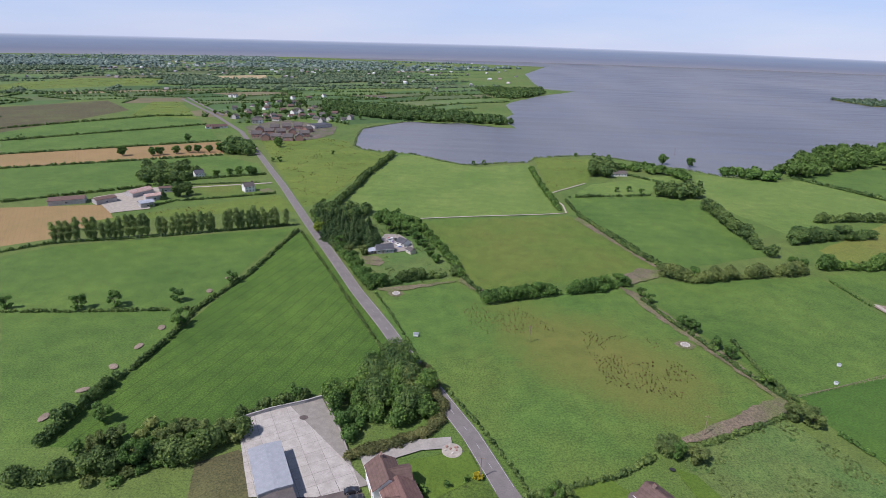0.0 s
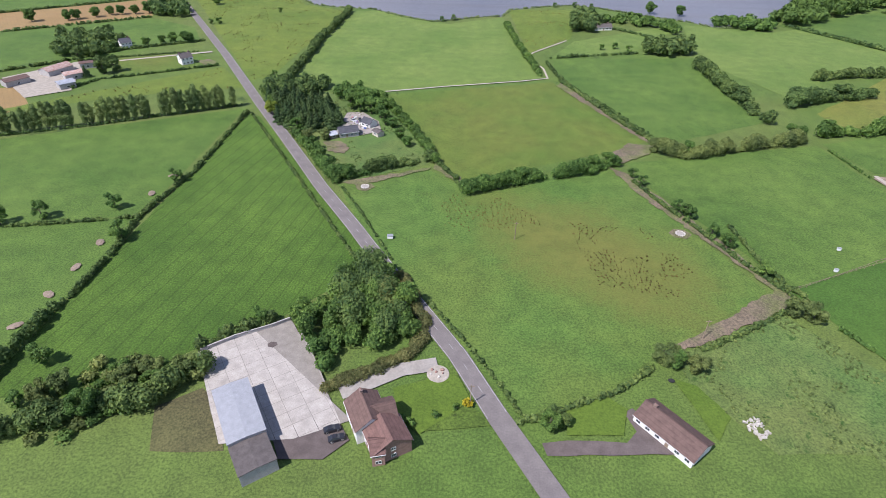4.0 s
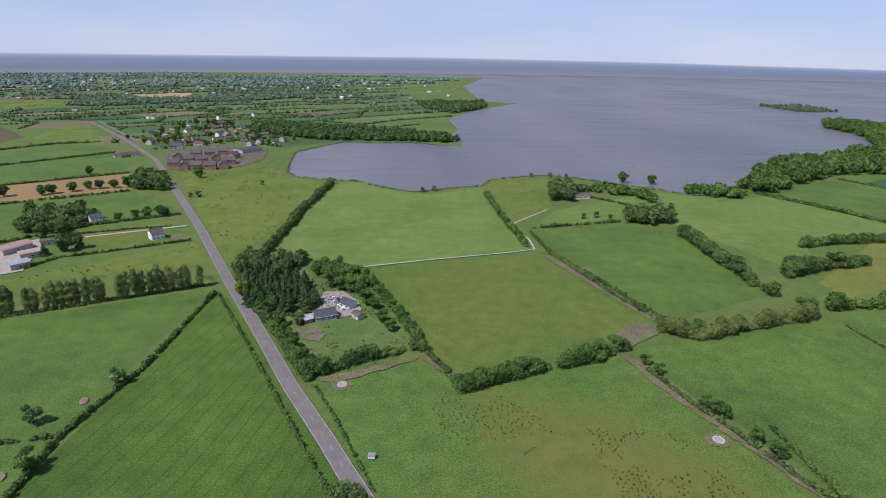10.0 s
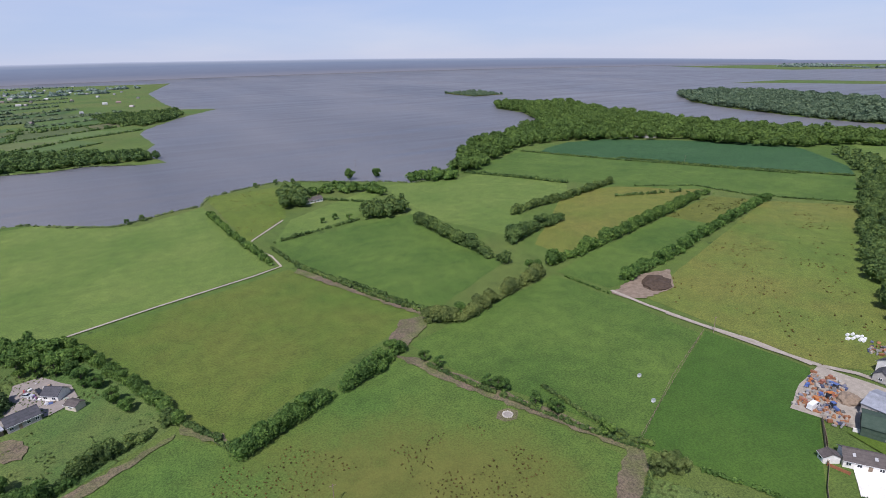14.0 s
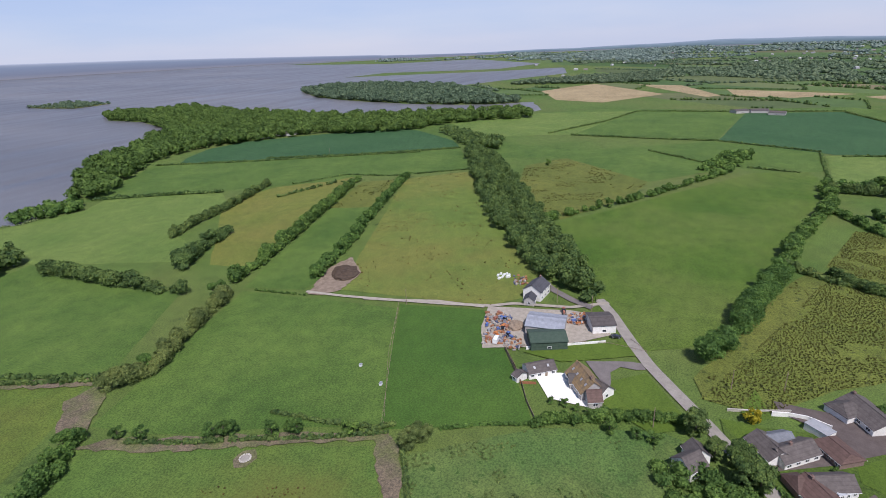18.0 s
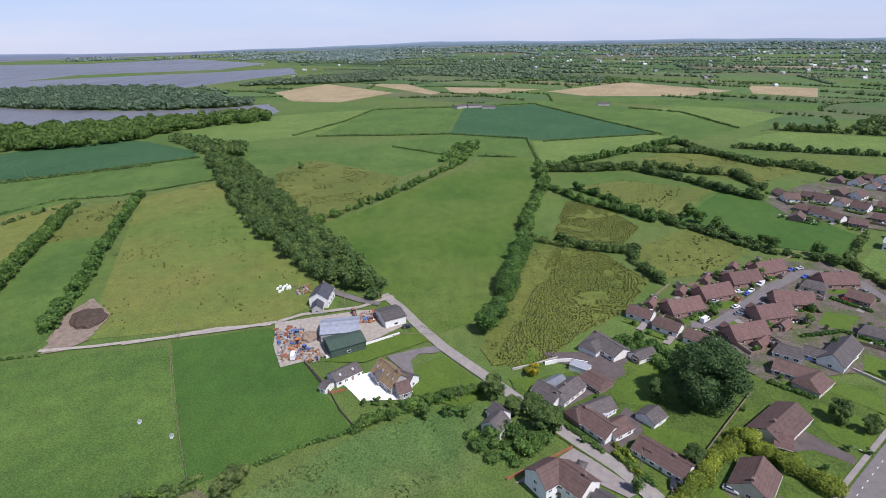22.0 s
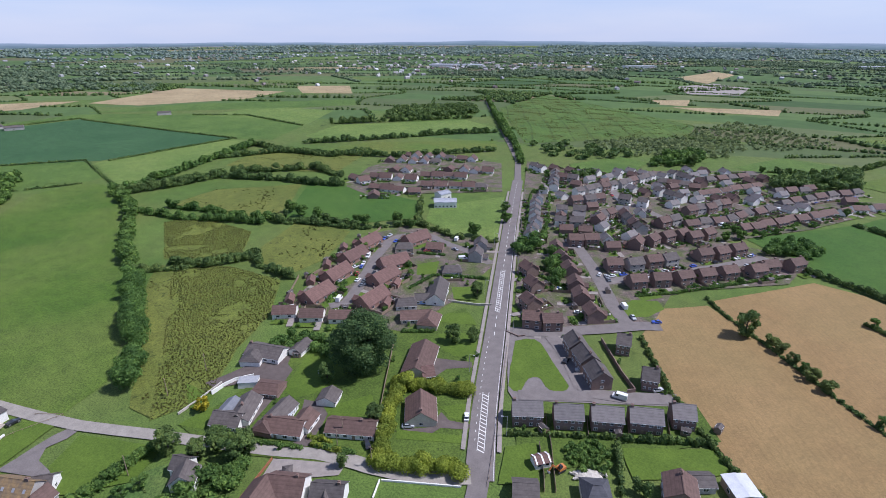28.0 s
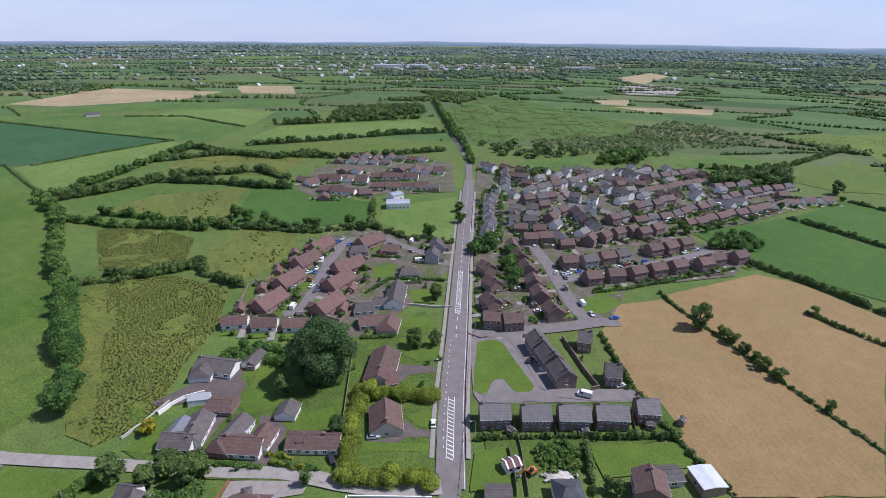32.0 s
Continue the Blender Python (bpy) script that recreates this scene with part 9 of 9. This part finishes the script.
lawn_v, lawn_f, drive_v, drive_f, shrubs = [], [], [], [], []
fence_bm, clutter_bm = bmesh.new(), bmesh.new()
shed_spots = []
for k, (hx, hy, a, l, w, g) in enumerate(PLACED):
    if g == NORTH or w < 5:
        continue
    mx = Matrix.Translation((hx, hy, 0)) @ Matrix.Rotation(a, 4, "Z")

    def quad(x0, x1, y0, y1, z, vs, fs):
        b0 = len(vs)
        vs += [tuple(mx @ Vector((*c, z))) for c in ((x0, y0), (x1, y0), (x1, y1), (x0, y1))]
        fs.append((b0, b0 + 1, b0 + 2, b0 + 3))

    front = 1 if plot_rng.uniform() < 0.5 else -1
    deep = plot_rng.uniform(4.5, 7.0)
    z = 0.462 + 0.0001 * (k % 60)
    for s, share in ((front, 0.75), (-front, 0.85)):
        y0, y1 = sorted((s * (w / 2 + 1.2), s * (w / 2 + deep)))
        if plot_rng.uniform() < share:
            quad(-l / 2, l / 2 - 3.2, y0, y1, z, lawn_v, lawn_f)
    y0, y1 = sorted((front * (w / 2), front * (w / 2 + 7.5)))
    quad(l / 2 - 2.9, l / 2, y0, y1, z + 0.004, drive_v, drive_f)
    # fences and shrubs of the back garden
    back = -front
    corners = [(-l / 2, back * w / 2), (-l / 2, back * (w / 2 + deep + 1)), (l / 2, back * (w / 2 + deep + 1)), (l / 2, back * w / 2)]
    for (x0, y0), (x1, y1) in zip(corners, corners[1:]):
        n = max(1, int(math.hypot(x1 - x0, y1 - y0) / 2.2))
        green = plot_rng.uniform() < 0.4
        for i in range(n):
            u0, u1 = i / n, (i + 1) / n
            p = mx @ Vector((x0 + (x1 - x0) * u0, y0 + (y1 - y0) * u0, 0))
            q = mx @ Vector((x0 + (x1 - x0) * u1, y0 + (y1 - y0) * u1, 0))
            m2 = (p + q) / 2
            if on_street(m2.x, m2.y) or in_house(m2.x, m2.y):
                continue
            if green:
                shrubs.append((m2.x, m2.y, 0.9, 0.8, 0.8, 0.9 * plot_rng.uniform(0.7, 1.3)))
                shrubs.append((p.x, p.y, 0.8, 0.8, 0.8, 0.9 * plot_rng.uniform(0.7, 1.3)))
            else:
                box(fence_bm, Matrix.Translation(p) @ Matrix.Rotation(math.atan2(q.y - p.y, q.x - p.x), 4, "Z"), 0, (q - p).length - 0.08, -0.05, 0.05, 0.3, 1.5 + 0.45)
    for i in range(int(plot_rng.integers(6, 13))):
        p = mx @ Vector((plot_rng.uniform(-l / 2, l / 2), (1 if plot_rng.uniform() < 0.5 else -1) * (w / 2 + plot_rng.uniform(0.8, deep)), 0))
        if not on_street(p.x, p.y) and not in_house(p.x, p.y):
            r = plot_rng.uniform(0.4, 1.1) * (1.7 if plot_rng.uniform() < 0.18 else 1.0)
            shrubs.append((p.x, p.y, 0.3 + r * 0.7, r, r, r * plot_rng.uniform(0.8, 1.5)))
    for i in range(int(plot_rng.integers(4, 10))):
        p = mx @ Vector((plot_rng.uniform(-l / 2, l / 2), back * (w / 2 + plot_rng.uniform(0.8, deep)), 0))
        if not on_street(p.x, p.y) and not in_house(p.x, p.y):
            e = [plot_rng.uniform(0.3, 1.1), plot_rng.uniform(0.2, 0.6), plot_rng.uniform(0.35, 1.1)]
            box(clutter_bm, Matrix.Translation(p) @ Matrix.Rotation(plot_rng.uniform(0, 3.14), 4, "Z"), -e[0], e[0], -e[1], e[1], 0.35, 0.4 + e[2])
    p = mx @ Vector((plot_rng.uniform(-l / 3, l / 3), back * (w / 2 + deep - 0.8), 0))
    if plot_rng.uniform() < 0.5 and not on_street(p.x, p.y, 2) and not in_house(p.x, p.y) and len(shed_spots) < 45:
        shed_spots.append((p.x, p.y, a))
tagged(link_mesh("garden_lawns", lawn_v, lawn_f, M["lawn"]), "small mown lawns beside estate houses", "lawn", kind="stuff")
tagged(link_mesh("house_drives", drive_v, drive_f, M["paving"]), "short paved drives beside estate houses", "drive", kind="stuff")
fb = bpy.data.meshes.new("garden_fences")
fence_bm.to_mesh(fb)
fb.materials.append(M["timber"])
tagged(new("garden_fences", fb), "brown timber panel fences between small gardens", "fence", kind="stuff")
cb = bpy.data.meshes.new("garden_clutter")
clutter_bm.to_mesh(cb)
cb.materials.append(M["clutter"])
tagged(new("garden_clutter", cb), "bins, benches and toys scattered in small gardens", "clutter", kind="stuff")
foliage("garden_shrubs", shrubs, 0.5, 1.2, "leaf", "green shrubs and low hedges in small gardens", "shrubs")
for x, y, a in shed_spots:
    copy_thing(shed, Matrix.LocRotScale((x, y, 0.3), Euler((0, 0, a)), None))

# round flower bed ringed with stones, on a lawn by the road
bx, by = [(0.1, 76.2)][0]
bm = bmesh.new()
bmesh.ops.create_cone(bm, cap_ends=True, segments=28, radius1=3.2, radius2=3.1, depth=0.12, matrix=Matrix.Translation((0, 0, 0.5)))
bed = tagged(new("flower_bed"), "round gravel flower bed with stones and shrubs", "flower bed")
bed.location = (bx, by, 0)
part("gravel", bm, M["gravel"], bed)
for i in range(9):
    a, r = plot_rng.uniform(0, 6.28), plot_rng.uniform(0.4, 2.3)
    bm = bmesh.new()
    bmesh.ops.create_icosphere(bm, subdivisions=1, radius=plot_rng.uniform(0.25, 0.5), matrix=Matrix.Translation((math.cos(a) * r, math.sin(a) * r, 0.65)))
    part("stone", bm, M["redbrick" if i % 3 else "stone"], bed)


# scrap and stones lying about
def litter(name, pts, n, size, mat, label, category):
    bm = bmesh.new()
    xs, ys = [c[0] for c in pts], [c[1] for c in pts]
    while n:
        x, y = plot_rng.uniform(min(xs), max(xs)), plot_rng.uniform(min(ys), max(ys))
        if inside(pts, x, y):
            n -= 1
            e = size * plot_rng.uniform(0.4, 1.6, 3)
            q = Matrix.Translation((x, y, 0.45)) @ Euler((plot_rng.uniform(-0.3, 0.3), plot_rng.uniform(-0.3, 0.3), plot_rng.uniform(0, 6.28))).to_matrix().to_4x4()
            box(bm, q, -e[0], e[0], -e[1] * 0.6, e[1] * 0.6, -0.1, e[2])
    me = bpy.data.meshes.new(name)
    bm.to_mesh(me)
    me.materials.append(M[mat])
    tagged(new(name, me), label, category, kind="stuff")


litter("yard_scrap", [(206.4, 112.4), (209.5, 101.7), (189, 96.5), (180.5, 98.7), (180, 105.5)], 130, 0.7, "scrap", "rusty scrap, pallets and parts in a farmyard", "scrap")
litter("yard_scrap_east", [(215.2, 77.5), (221.5, 70.5), (216.7, 67.1), (208.9, 68.8), (207.3, 75.4)], 60, 0.6, "scrap", "rusty scrap beside a farm shed", "scrap")
litter("yard_scrap_south", [(190.2, 99.1), (189.1, 93.2), (182.7, 88.8), (178.7, 91.8), (182.4, 98.9)], 50, 0.7, "scrap", "pale blocks and scrap by a farm gate", "scrap")
litter("rubble", [(79.7, 63.8), (83.8, 66.1), (85.9, 60.9), (82.3, 58.1)], 70, 0.32, "stone", "heap of pale broken stone beside a bungalow", "rubble")
litter("rubble_garden", [(52, -53), (48.3, -56.9), (43.6, -60.5), (42.2, -58.2), (50, -50.9)], 60, 0.4, "stone", "broken stone and earth in a rough garden", "rubble")
litter("building_waste", [(251, 112.5), (252.7, 105.3), (242.3, 102.6), (238.7, 108.6)], 40, 0.6, "scrap", "red and orange building waste by a new house", "waste")
for x, y in [(-127.1, 188), (-129.1, 171.6), (-130.4, 134), (-130.3, 118.5), (-130.4, 103.6), (-131.1, 88.5), (-132.6, 73.3)]:
    mound("earth_mound", "small bare mound of brown earth in grass", x, y, 2.2, 1.4, 0.3, plot_rng.uniform(0, 3), "mud", "mound")
hx, hy = [(65.5, 77.3)][0]
tagged(sheet("garden_pond", [(hx + 1.0 * math.cos(k * 0.7), hy + 0.8 * math.sin(k * 0.7)) for k in range(9)], 0.47, M["tyre"]), "small dark pond in a lawn", "pond", kind="structure")

# cast concrete slabs of the yard, with open joints between them
yard_pts = AREAS[0][1]
yard_ob = bpy.data.objects["yard"]
turn = math.atan2(96.4 - 80.8, -47.4 + 70.7)
for i in range(-9, 10):
    for j in range(-9, 10):
        corners = []
        for u, v in ((i, j), (i + 1, j), (i + 1, j + 1), (i, j + 1)):
            u, v = u * 5.2, v * 4.4
            corners.append((-46 + u * math.cos(turn) - v * math.sin(turn), 72 + u * math.sin(turn) + v * math.cos(turn)))
        for (ax, ay), (bx, by) in zip(yard_pts, yard_pts[1:] + yard_pts[:1]):
            # keep what lies on the yard's side of each of its edges
            kept = []
            for (px, py), (qx, qy) in zip(corners, corners[1:] + corners[:1]):
                dp = (bx - ax) * (py - ay) - (by - ay) * (px - ax)
                dq = (bx - ax) * (qy - ay) - (by - ay) * (qx - ax)
                if dp <= 0:
                    kept.append((px, py))
                if (dp < 0) != (dq < 0) and dp != dq:
                    k = dp / (dp - dq)
                    kept.append((px + (qx - px) * k, py + (qy - py) * k))
            corners = kept
        n = len(corners)
        if n < 3 or max(c[0] for c in corners) - min(c[0] for c in corners) < 1.0:
            continue
        cx, cy = sum(c[0] for c in corners) / n, sum(c[1] for c in corners) / n
        lift = 0.385 + plot_rng.uniform(0.0, 0.012)
        ring_pts = [(cx + (x - cx) * 0.975, cy + (y - cy) * 0.97) for x, y in corners]
        vs = [(x, y, z) for z in (0.36, lift) for x, y in ring_pts]
        link_mesh("slab", vs, [tuple(range(n, 2 * n))] + [(k, (k + 1) % n, n + (k + 1) % n, n + k) for k in range(n)], M["slab"], yard_ob)

litter("cottage_clutter", [(-60, 262), (-54, 268), (-46, 257), (-42, 248), (-52, 246)], 34, 0.5, "clutter", "blue sheets, bins and oddments in a cottage yard", "clutter")
